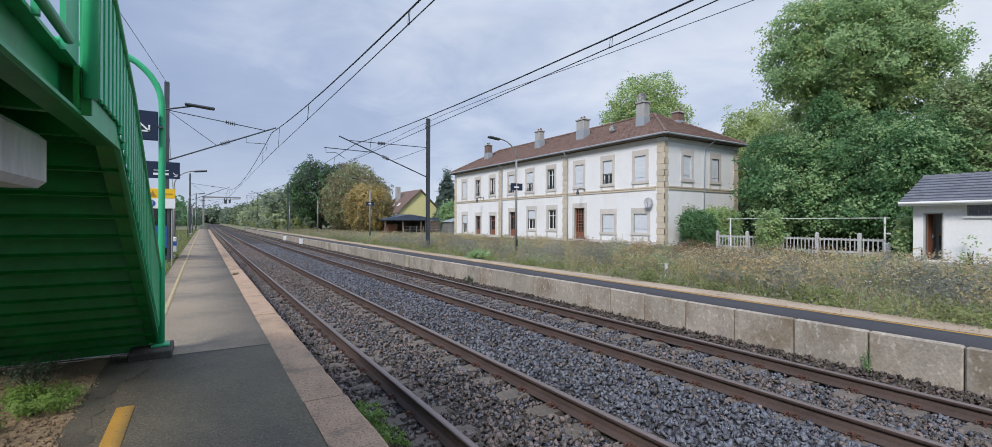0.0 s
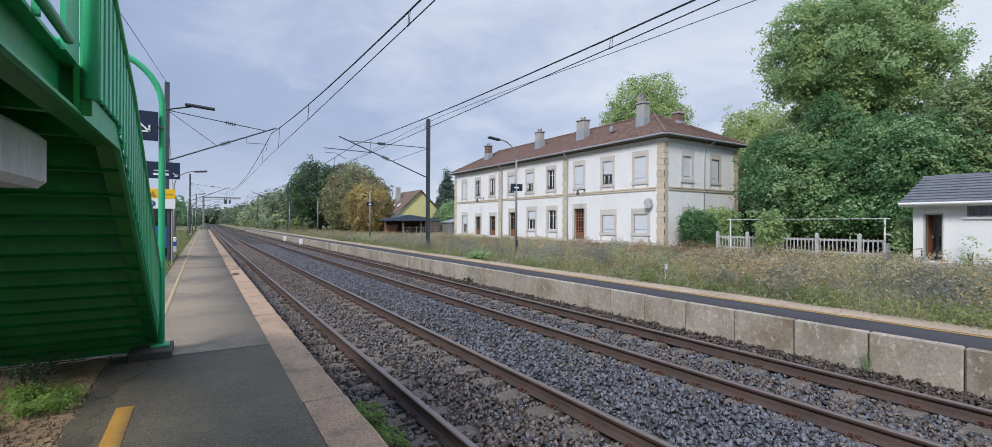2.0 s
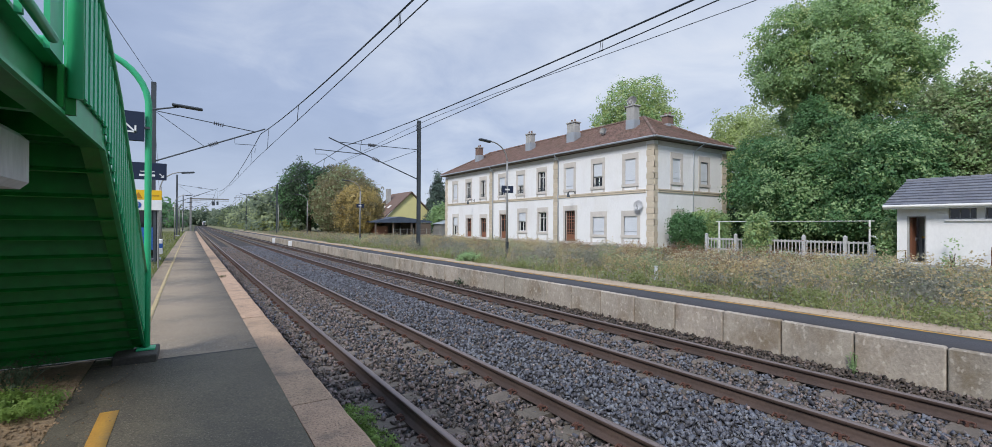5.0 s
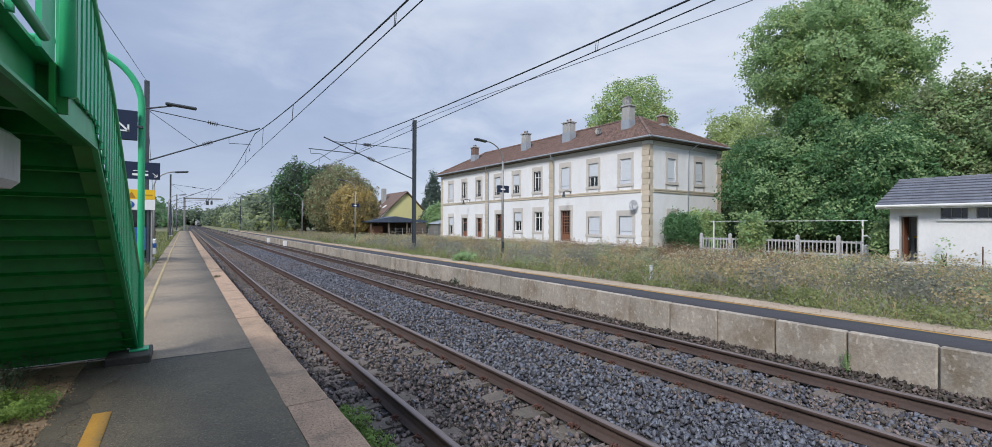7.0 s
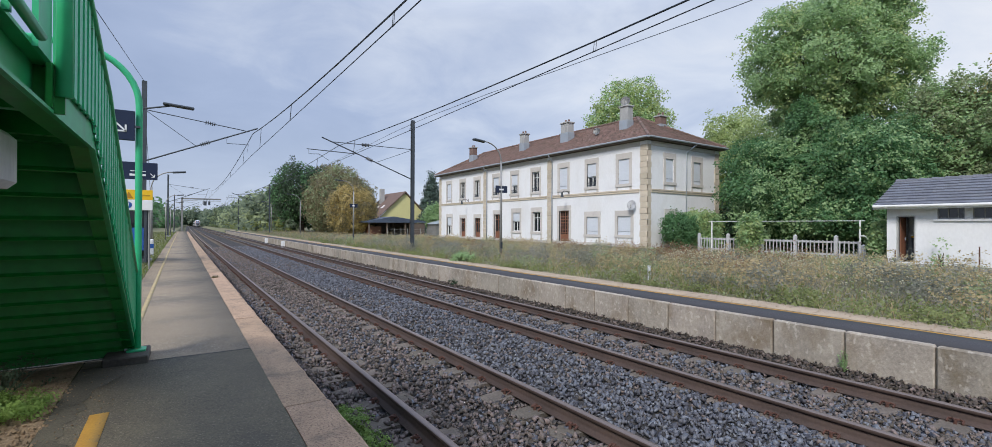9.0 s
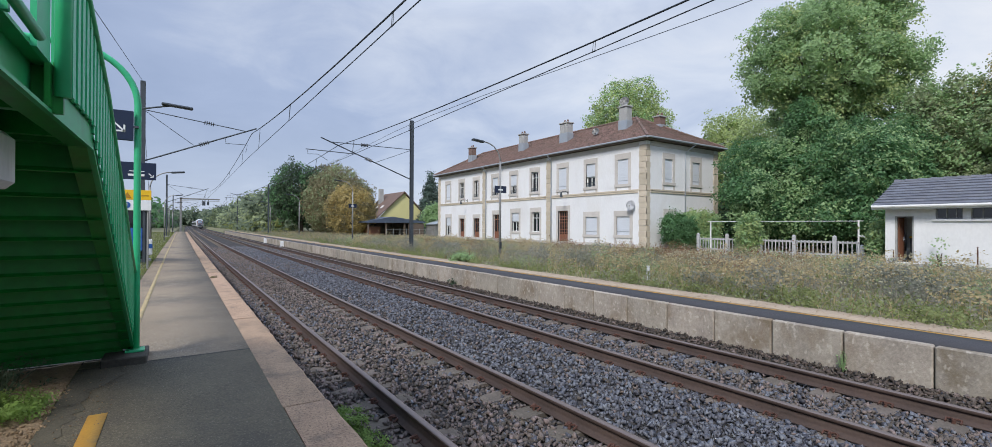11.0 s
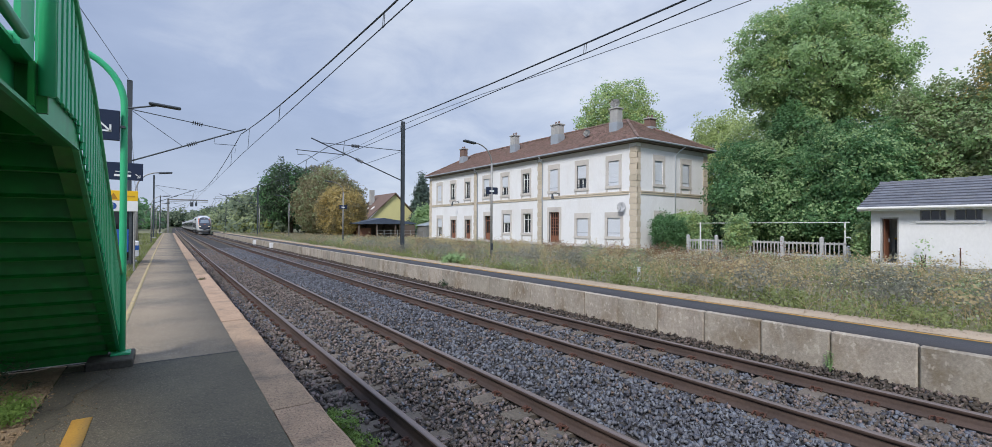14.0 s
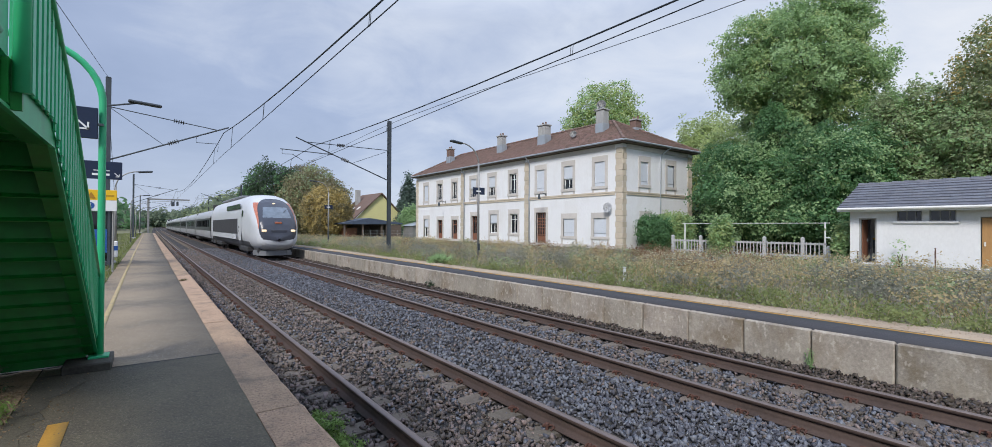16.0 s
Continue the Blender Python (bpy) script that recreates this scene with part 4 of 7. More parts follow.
def stairs():
    st = thing("footbridge_stairs", (0, 0, 0), "green painted steel footbridge stairs rising over the platform", "stairs")
    H, LAND = 0.20, -0.9

    def band(h0, h1, x0, x1):
        bm = prism(bmesh.new(), [(FY, FZ + h0), (KY, KZ + h0), (KY, KZ + h1), (FY, FZ + h1)], "x", x0, x1)
        return prism(bm, [(KY - 0.0005, KZ + h0), (LAND, KZ + h0), (LAND, KZ + h1), (KY - 0.0005, KZ + h1)], "x", x0, x1)
    part("stringer", band(0.0, H, SX0, SX0 + 0.012), GREEN, st, "green steel stringer plate")
    bm = prism(bmesh.new(), [(FY, FZ), (KY, KZ), (KY, KZ + H), (FY, FZ + H)], "x", SX1 - 0.012, SX1)
    prism(bm, [(KY - 0.0005, KZ), (2.66, KZ), (2.66, KZ + H), (KY - 0.0005, KZ + H)], "x", SX1 - 0.012, SX1)
    part("stringer", bm, GREEN, st, "green steel stringer plate")
    part("beam_web", boxes((SX1 - 0.060, LAND, KZ + 0.0145, SX1 - 0.048, 2.655, KZ + H - 0.0145)), GREEN, st, "green web of the landing beam")
    part("beam_flange", boxes((SX1 - 0.060, LAND, KZ + H - 0.014, SX1 + 0.004, 2.655, KZ + H)), GREEN, st, "green upper flange with rusty edges")
    part("beam_stiffener", boxes((SX1 - 0.062, 2.646, KZ + 0.001, SX1 - 0.0005, 2.6595, KZ + H - 0.0145)), GREEN_SHADED, st)
    for x0, x1 in ((SX1 - 0.10, SX1 - 0.012), (SX0 + 0.012, SX0 + 0.10)):
        part("lower_flange", band(0.0, 0.014, x0, x1), GREEN_SHADED, st)
    part("lower_flange", band(-0.012, 0.002, SX1 + 0.001, SX1 + 0.02), GREEN, st)
    # joint plates with bolts where the landing beams are spliced
    for y in (2.64,):
        part("splice_plate", boxes((SX1 + 0.001, y - 0.05, KZ + 0.01, SX1 + 0.02, y + 0.05, KZ + H - 0.01)), GREEN_SHADED, st)
        part("splice_flange", boxes((SX1 + 0.021, y - 0.012, KZ - 0.01, SX1 + 0.055, y + 0.012, KZ + H)), GREEN_SHADED, st)
        for z in (0.04, 0.085, 0.13, 0.175):
            part("bolt", rods(((SX1 + 0.035, y + 0.012, KZ + z), (SX1 + 0.035, y + 0.045, KZ + z), 0.011), n=6), GREEN, st)
    # folded sheet steps: back of the riser, underside of the tread, lip
    n = 13
    rise, run = (KZ - FZ) / n, (FY - KY) / n
    bm0 = bmesh.new()
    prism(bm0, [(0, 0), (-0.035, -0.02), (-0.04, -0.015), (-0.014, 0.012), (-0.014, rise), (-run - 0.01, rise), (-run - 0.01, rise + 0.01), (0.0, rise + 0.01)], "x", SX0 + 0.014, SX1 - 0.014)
    me = mesh_of(bm0, "step", GREEN_SHADED)
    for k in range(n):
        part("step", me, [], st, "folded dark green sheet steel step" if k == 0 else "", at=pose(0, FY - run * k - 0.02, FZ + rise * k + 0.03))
    part("landing_deck", boxes((SX0 + 0.014, LAND, KZ + 0.14, SX1 - 0.062, KY - 0.08, KZ + 0.15)), GREEN_SHADED, st, "green steel landing deck")
    part("top_riser", boxes((SX0 + 0.014, KY - 0.09, KZ + 0.005, SX1 - 0.014, KY - 0.08, KZ + 0.16)), GREEN_SHADED, st)
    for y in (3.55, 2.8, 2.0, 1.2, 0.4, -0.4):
        part("cross_beam", boxes((SX0 + 0.014, y - 0.03, KZ + 0.02, SX1 - 0.062, y + 0.03, KZ + 0.138)), GREEN_SHADED, st)
    part("bottom_plate", boxes((SX0, FY - 0.030, FZ - 0.075, SX1 - 0.09, FY - 0.018, FZ + 0.035)), GREEN_SHADED, st, "dark green kick plate under the bottom step")
    part("edge_strip", boxes((SX0, FY - 0.038, FZ - 0.084, SX1 - 0.09, FY - 0.012, FZ - 0.0755)), SIGN_WHITE, st, "pale worn lower edge of the bottom step")
    part("gusset", prism(bmesh.new(), [(2.9, KZ + H), (3.55, KZ + H), (3.15, KZ + H + 0.16), (2.9, KZ + H + 0.20)], "x", SX1 + 0.002, SX1 + 0.016), GREEN, st)
    # ribbed balustrade of upright slats
    X = SX1 + 0.022
    i = 0
    y = FY - 0.12
    while y > 2.72:
        z0 = under(y) + 0.15
        o = 0.009 if i % 2 else 0.0
        part("slat", boxes((SX1 + 0.003 + o, y - 0.038, z0, SX1 + 0.015 + o, y + 0.038, rail_z(y) + 0.005)), GREEN_LIGHT, st, "pale green upright sheet slat" if i == 0 else "")
        y -= 0.07
        i += 1
    for y, w in ((2.42, 0.105), (1.98, 0.012), (1.80, 0.012), (1.62, 0.012), (1.44, 0.012), (1.26, 0.012), (1.08, 0.012), (0.9, 0.012)):
        part("baluster", boxes((X - 0.01, y - w, KZ + H - 0.03, X + 0.008, y + w, rail_z(y) - 0.02)), GREEN_LIGHT, st)
    part("post", pipe(bmesh.new(), [(X + 0.03, 2.63, KZ + 0.06), (X + 0.03, 2.63, 3.6)], 0.028, n=14), GREEN_LIGHT, st, "round pale green balustrade post", smooth=True)
    ys = [7.12, 6.2, 5.2, 4.4, 3.7, 3.15, 2.7, 2.4, 1.5, 0.5, -0.9]
    part("handrail", pipe(bmesh.new(), [(X - 0.006, y, rail_z(y)) for y in ys], 0.026, n=10), GREEN, st, "green tubular handrail", smooth=True)
    part("inner_handrail", pipe(bmesh.new(), [(X + 0.033, y, z) for y, z in ((2.22, 2.61), (1.9, 2.615), (-0.9, 2.615))], 0.017, n=8), GREEN_LIGHT, st, smooth=True)
    for y in np.arange(6.9, 2.8, -0.33):
        z = rail_z(y)
        part("rail_bracket", boxes((X - 0.04, y - 0.01, z - 0.09, X + 0.004, y + 0.01, z - 0.01)), GREEN, st)
    # entrance arch at the foot
    ax, ay, r, top = -0.415, 7.1, 0.62, 4.0
    pts = [(ax, ay, FZ + 0.02), (ax, ay, 1.5), (ax, ay, 2.6), (ax, ay, top - r)]
    pts += [(ax - r + r * math.cos(a), ay, top - r + r * math.sin(a)) for a in np.linspace(0.12, math.pi / 2, 10)]
    pts += [(SX0 - 0.05 + r - r * math.sin(a), ay, top - r + r * math.cos(a)) for a in np.linspace(0.0, math.pi / 2, 10)]
    pts += [(SX0 - 0.05, ay, 2.0), (SX0 - 0.05, ay, FZ - 0.12)]
    part("entrance_arch", pipe(bmesh.new(), pts, 0.036, n=14), GREEN_LIGHT, st, "hooped pale green tubular arch over the stair entrance", smooth=True)
    part("foot_plate", boxes((ax - 0.10, ay - 0.10, FZ - 0.012, ax + 0.085, ay + 0.09, FZ + 0.010), bevel=0.004), GREEN_LIGHT, st)
    part("footing", boxes((ax - 0.30, FY - 0.42, PZ - 0.2, ax + 0.12, FY + 0.15, FZ - 0.014), bevel=0.012), CONCRETE_DAMP_SHADED, st, "dark concrete footing of the stairs")
    part("plinth", boxes((SX0, FY + 0.02, PZ - 0.25, ax - 0.31, FY + 0.3, FZ - 0.088)), CONCRETE_DAMP_SHADED, st, "damp dark concrete plinth")
    # concrete bearer under the landing
    part("bearer", boxes((-1.75, 1.2, 2.14, -0.70, 3.43, KZ - 0.002), bevel=0.035), CONCRETE_CAST, st, "grey cast concrete bearer under the landing")
    part("pier", boxes((-1.45, 1.9, PZ - 0.2, -1.05, 2.7, 2.14)), CONCRETE, st)
    return st


STAIRS = stairs()


def arrow_bits(bm, cx, y, cz, s):
    """A down-right arrow of three flat bars on a plate that faces -y."""
    for p, q in (((-s, s), (s, -s)), ((s, -s), (s, s * 0.35)), ((s, -s), (-s * 0.35, -s))):
        d = Vector((q[0] - p[0], 0, q[1] - p[1]))
        m = Matrix.Translation((cx + (p[0] + q[0]) / 2, y, cz + (p[1] + q[1]) / 2)) @ Matrix.Rotation(math.atan2(-d.z, d.x), 4, "Y")
        bmesh.ops.create_cube(bm, size=1, matrix=m @ Matrix.Diagonal((d.length + s * 0.3, 0.004, s * 0.36, 1)))
    return bm


def exit_sign():
    t = thing("direction_sign", (-0.60, 7.03, 3.12), "navy blue sign with a white arrow on the stair arch", "sign")
    part("plate", boxes((-0.15, -0.02, -0.175, 0.15, 0.02, 0.175), bevel=0.006), SIGN_BLUE, t)
    part("arrow", arrow_bits(bmesh.new(), 0.015, -0.024, -0.02, 0.05), SIGN_WHITE, t, "white painted arrow")
    part("clamp", boxes((0.15, -0.015, -0.02, 0.20, 0.03, 0.005)), STEEL_DARK, t)
    part("edge", boxes((-0.14, -0.025, -0.13, -0.133, -0.021, 0.12)), SIGN_WHITE, t)


exit_sign()

# ------------------------------------------------------------ masts, wires, lamps, signs
def mast(x, y, side):
    """A catenary mast with its cantilever; side is the direction of its track."""
    ax = (AX2 if side < 0 else AX1) + bend(y)
    reach = abs(ax - x)
    t = thing("catenary_mast", (x, y, 0.35), "dark steel overhead line mast with an insulated cantilever arm", "mast", "overhead line masts")
    b = bmesh.new()
    h, w = 7.72, 0.09
    for a in (-1, 1):
        box(b, -w, a * 0.085 - 0.012, 0, w, a * 0.085 + 0.012, h)
    box(b, -0.012, -0.073, 0, 0.012, 0.073, h)
    part("post", b, STEEL_DARK, t, "riveted H-section steel post")
    part("foundation", boxes((-0.3, -0.3, -0.3, 0.3, 0.3, 0.12), bevel=0.02), CONCRETE, t)
    s = side
    zb, zt = (4.29, 6.02) if s < 0 else (4.33, 6.5)    # feet of the strut and of the top tube
    tip = Vector((s * (reach + 0.25), 0, 6.20))
    p0 = Vector((s * w, 0, zb))
    part("strut", rods((p0, tip, 0.032)), STEEL_DARK, t, "sloping cantilever tube")
    k = p0.lerp(tip, 0.90)
    part("top_tube", rods(((s * w, 0, zt), (k.x, 0, k.z), 0.02)), STEEL_DARK, t)
    q = p0.lerp(tip, 0.42)
    part("stay", rods(((s * w, 0, zt - 0.05), q, 0.012)), STEEL_DARK, t)
    for a, c, u in ((p0, tip, 0.46), (Vector((s * w, 0, zt)), Vector((k.x, 0, k.z)), 0.56)):
        d = (c - a).normalized()
        m = a.lerp(c, u)
        for j in range(5):
            part("insulator_disc", rods((m + d * (j * 0.085), m + d * (j * 0.085 + 0.035), 0.10, 0.075), n=10), INSULATOR, t)
    r = p0.lerp(tip, 0.70)
    if s > 0:
        part("registration_arm", pipe(bmesh.new(), [r, r + Vector((0, 0, -0.28)), r + Vector((s * 0.9, 0, -0.26)), (s * (reach - 0.2), 0, 5.02)], 0.014, n=6), STEEL_DARK, t)
    else:
        r = p0.lerp(tip, 0.62)
        e = Vector((s * (reach + 1.0), 0, r.z + 0.05))
        part("registration_tube", rods((r, e, 0.022)), STEEL_DARK, t)
        part("registration_arm", pipe(bmesh.new(), [e + Vector((0.1, 0, 0)), e + Vector((0.1, 0, -0.25)), e + Vector((0.6, 0, -0.22)), (s * (reach - 0.1), 0, 5.02)], 0.014, n=6), STEEL_DARK, t)
    return t


mast(11.3, 25.7, -1)
mast(-1.3, 25.2, 1)
mast(11.4, 79.5, -1)
mast(-0.95 - 0.3, 71.5, 1)
mast(11.6, 128.0, -1)
mast(-1.0, 120.0, 1)


def guy(p, q, label):
    tagged(part("guy_wire", rods((p, q, 0.008), n=5), WIRE), label, "cable")


guy((-1.3, 25.2, 8.05), (-1.9, 8.0, 6.35), "thin guy wire from the mast top")
guy((-1.25, 25.3, 6.3), (-1.2, 33.0, 0.32), "thin guy wire from the mast to the ground")


def span(y0, y1, x, z_end, z_mid, r, name, label, dx=(0, 0)):
    pts = []
    for k in range(17):
        u = k / 16
        y = y0 + (y1 - y0) * u
        pts.append((x + bend(y) + dx[0] + (dx[1] - dx[0]) * u, y, z_mid + (z_end - z_mid) * (2 * u - 1) ** 2))
    t = part(name, pipe(bmesh.new(), pts, r, n=6), WIRE, None)
    return tagged(t, label, "cable", "overhead line wires")


def overhead(x, ys, zig, top, low, swing):
    """Messenger, contact wire and droppers of one track; top and low are (at the masts, mid-span) heights."""
    for i, (y0, y1) in enumerate(zip(ys, ys[1:])):
        dm = (-swing, swing) if i % 2 == 0 else (swing, -swing)
        dc = (dm[0] - zig, dm[1] + zig) if i % 2 else (dm[0] + zig, dm[1] - zig)
        span(y0, y1, x, *top, 0.016, "messenger_wire", "sagging dark overhead messenger wire", dx=dm)
        span(y0, y1, x, *low, 0.010, "contact_wire", "taut overhead contact wire", dx=dc)
        for u in (0.08, 0.26, 0.44, 0.62, 0.80, 0.94):
            y = y0 + (y1 - y0) * u
            s = (2 * u - 1) ** 2
            zt, zl = top[1] + (top[0] - top[1]) * s, low[1] + (low[0] - low[1]) * s
            xm, xc = x + bend(y) + dm[0] + (dm[1] - dm[0]) * u, x + bend(y) + dc[0] + (dc[1] - dc[0]) * u
            tagged(part("dropper", rods(((xc, y - 0.03, zl), (xm, y - 0.03, zt), 0.006), ((xc, y + 0.03, zl), (xm, y + 0.03, zt), 0.006), ((xc, y - 0.05, zl), (xc, y + 0.05, zl), 0.014), n=5), WIRE), "thin dropper between the overhead wires", "cable", "wire droppers")


overhead(AX1 + 0.05, [-22, 25.2, 71.5, 120, 170, 220], 0.06, (6.28, 5.36), (5.22, 5.18), 0.0)
overhead(AX2 + 0.02, [-25, 25.7, 79.5, 128, 175, 225], 0.10, (6.20, 5.45), (5.33, 5.29), 0.62)
# a second contact wire that swings across the far track
tagged(part("feeder_wire", pipe(bmesh.new(), [(7.6, -25, 5.37), (7.25, -3, 5.34), (7.05, 4, 5.34), (6.80, 7.9, 5.35), (6.60, 10.1, 5.36), (6.45, 13.5, 5.36), (6.50, 16.5, 5.36), (6.75, 20.7, 5.38), (6.95, 25.7, 5.4), (6.8, 52, 5.3), (6.9, 79.5, 5.4)], 0.007, n=5), WIRE_PALE), "thin pale second contact wire", "cable")


def lamp_post(x, y, arm, h=5.3, z=GZ, sign=0.0, label="grey curved-arm platform lamp post"):
    t = thing("street_lamp", (x + bend(y), y, z), label, "lamp post", "platform lamp posts")
    s = math.copysign(1, arm)
    L = abs(arm)
    part("pole", pipe(bmesh.new(), [(0, 0, 0), (0, 0, h * 0.5), (0, 0, h - 0.9)], [0.065, 0.055, 0.045], n=10), STEEL_GREY, t, smooth=True)
    pts = [(0, 0, h - 0.9)] + [(s * (0.75 * L) * (1 - math.cos(a)), 0, h - 0.9 + 0.82 * math.sin(a)) for a in np.linspace(0.15, math.pi / 2, 7)]
    part("arm", pipe(bmesh.new(), pts, 0.03, n=8), STEEL_GREY, t, smooth=True)
    e = Vector(pts[-1])
    b = boxes((-0.30, -0.11, -0.04, 0.30, 0.11, 0.05), bevel=0.03)
    part("head", b, STEEL_DARK, t, "dark flat lamp head", at=Matrix.Translation(e + Vector((s * 0.25, 0, 0))) @ Matrix.Rotation(-s * radians(6), 4, "Y"))
    part("door", boxes((-0.05, -0.075, 0.5, 0.05, -0.05, 0.8)), STEEL_DARK, t)
    part("base", boxes((-0.14, -0.14, -0.05, 0.14, 0.14, 0.03)), CONCRETE, t)
    if sign:
        part("name_plate", boxes((-0.32, -0.03, sign - 0.16, 0.32, -0.06 + 0.025, sign + 0.16), bevel=0.008), SIGN_BLUE, t, "navy blue name plate", at=pose(0, 0, 0, 0, 0, 0))
        part("name_bar", boxes((-0.15, -0.068, sign - 0.05, 0.10, -0.062, sign + 0.02)), SIGN_WHITE, t)
        part("clamp", boxes((-0.07, -0.06, sign - 0.02, 0.07, 0.07, sign + 0.02)), STEEL_GREY, t)
    return t


lamp_post(12.1, 17.7, -1.25, 5.35, GZ, sign=3.18, label="grey curved-arm lamp post with a navy name plate")
lamp_post(11.85, 38.9, -1.25, 5.2, GZ, sign=3.1, label="grey curved-arm lamp post with a navy name plate")
lamp_post(12.0, 60.7, -1.25, 5.2, GZ)
lamp_post(12.0, 83.0, -1.25, 5.2, GZ)
lamp_post(-1.25, 30.0, 1.25, 4.45, 0.30)
lamp_post(-1.25, 57.0, 1.25, 4.6, 0.30)
lamp_post(-1.2, 76.0, 1.25, 4.6, 0.30)
lamp_post(-1.1, 96.0, 1.25, 4.6, 0.30)


def sign_lamp():
    t = thing("sign_post", (-1.0, 17.3, 0.30), "dark platform lamp with a navy direction sign on its pole", "lamp post")
    part("pole", pipe(bmesh.new(), [(0, 0, 0), (0, 0, 2.5), (0, 0, 5.1)], 0.05, n=10), STEEL_DARK, t, smooth=True)
    part("arm", rods(((0, 0, 5.02), (0.75, 0, 5.22), 0.025)), STEEL_DARK, t)
    part("head", boxes((-0.40, -0.1, -0.035, 0.40, 0.1, 0.04), bevel=0.025), STEEL_DARK, t, at=Matrix.Translation((0.95, 0, 5.23)) @ Matrix.Rotation(radians(4), 4, "Y"))
    part("plate", boxes((-0.52, -0.10, 2.95, 0.44, -0.065, 3.45), bevel=0.008), SIGN_BLUE, t, "navy blue direction sign")
    part("arrow", arrow_bits(bmesh.new(), 0.32, -0.104, 3.08, 0.05), SIGN_WHITE, t)
    bm = bmesh.new()
    for x0, x1, z in ((-0.20, 0.16, 3.18), (-0.22, -0.04, 3.05), (0.00, 0.16, 3.05)):
        box(bm, x0, -0.108, z, x1, -0.102, z + (0.02 if z > 3.1 else 0.06))
    part("lettering_bar", bm, SIGN_WHITE, t, "white unreadable lettering")


sign_lamp()


def notice_board():
    t = thing("information_sign", (-1.26, 21.0, -0.14), "yellow and white information sign on two grey posts", "sign")
    part("yellow_panel", boxes((-0.50, -0.03, 2.95, 0.44, 0.03, 3.30), bevel=0.006), SIGN_YELLOW, t)
    part("white_panel", boxes((-0.50, -0.03, 2.58, 0.44, 0.03, 2.946), bevel=0.006), SIGN_WHITE, t)
    bm = bmesh.new()
    prism(bm, [(-0.36, 3.0), (-0.12, 3.0), (-0.24, 3.22)], "y", -0.036, -0.031)
    part("warning_triangle", bm, material("dark_amber", (0.45, 0.22, 0.02), 0.5), t)
    bm = rods(((-0.27, -0.031, 2.76), (-0.27, -0.038, 2.76), 0.12), n=20)
    part("blue_disc", bm, SIGN_MIDBLUE, t, "blue round pictogram")
    part("disc_mark", boxes((-0.30, -0.044, 2.68, -0.24, -0.039, 2.84)), SIGN_WHITE, t)
    part("text_bar", boxes((-0.02, -0.036, 3.08, 0.36, -0.031, 3.13)), material("amber_text", (0.55, 0.32, 0.02), 0.5), t)
    for x in (-0.40, 0.34):
        part("leg", rods(((x, 0.05, 0.44), (x, 0.05, 3.2), 0.03)), STEEL_GREY, t)


notice_board()


def shelter():
    t = thing("platform_shelter", (-2.05, 23.5, 0.30), "small glazed platform shelter with a blue-grey frame", "shelter")
    for x in (-1.3, 0.9):
        for y in (0, 1.3):
            part("leg", boxes((x - 0.04, y - 0.04, 0, x + 0.04, y + 0.04, 2.3)), SIGN_MIDBLUE if x < 0 else STEEL_DARK, t)
    part("roof", boxes((-1.5, -0.2, 2.3, 1.1, 1.5, 2.42), bevel=0.02), STEEL_DARK, t)
    part("back_pane", boxes((-1.24, 1.28, 0.3, 0.84, 1.30, 2.2)), GLASS, t)
    part("side_pane", boxes((-1.31, 0.06, 0.3, -1.29, 1.24, 2.2)), GLASS, t)
    part("poster", boxes((0.45, -0.05, 0.6, 0.85, -0.02, 1.5)), SIGN_MIDBLUE, t, "blue notice panel")
    part("bench", boxes((-1.1, 0.8, 0.45, 0.7, 1.2, 0.5)), SIGN_MIDBLUE, t)


shelter()


def litter_bin():
    t = thing("litter_bin", (-1.15, 26.6, 0.30), "small white and blue platform litter bin", "bin")
    part("body", boxes((-0.16, -0.16, 0.25, 0.16, 0.16, 0.95), bevel=0.03), SIGN_WHITE, t)
    part("band", boxes((-0.163, -0.163, 0.55, 0.163, 0.163, 0.75)), SIGN_MIDBLUE, t)
    part("foot", rods(((0, 0, 0), (0, 0, 0.26), 0.03)), STEEL_DARK, t)


litter_bin()


def gantry():
    t = thing("signal_gantry", (0.35, 122, -0.1), "grey steel signal gantry reaching over the line", "gantry")
    part("post", boxes((-0.19, -0.19, 0, 0.19, 0.19, 7.6), bevel=0.02), STEEL_GREY, t)
    part("beam", boxes((-0.19, -0.19, 7.35, 7.2, 0.19, 7.65), (-0.19, -0.19, 7.05, 7.2, -0.05, 7.12), bevel=0.02), STEEL_GREY, t)
    part("signal_head", boxes((3.9, -0.4, 6.1, 4.5, -0.1, 7.0), bevel=0.05), STEEL_DARK, t, "black signal head")
    part("signal_back", boxes((4.8, -0.4, 6.2, 5.2, -0.1, 7.0), bevel=0.05), STEEL_DARK, t)
    for x in (4.0, 4.4, 5.1):
        part("hanger", rods(((x, -0.2, 6.3), (x, -0.2, 7.40), 0.05)), STEEL_DARK, t)


gantry()


def small_post(x, y, h, label, mat, r=0.05):
    t = thing("marker_post", (x, y, GZ - 0.05), label, "post", "short posts in the meadow")
    part("shaft", pipe(bmesh.new(), [(0, 0, 0), (0, 0, h * 0.9), (0, 0, h)], [r, r, r * 0.6], n=8), mat, t)
    part("cap", rods(((0, 0, h), (0, 0, h + 0.03), r * 1.1)), mat, t)


small_post(11.3, 8.9, 0.42, "short pale marker post among the weeds", CONCRETE_CAST)
small_post(23.1, 4.3, 0.9, "short rusty post beside the white outbuilding", RUST, 0.022)
small_post(23.0, 6.6, 0.7, "short rusty post beside the white outbuilding", RUST, 0.022)

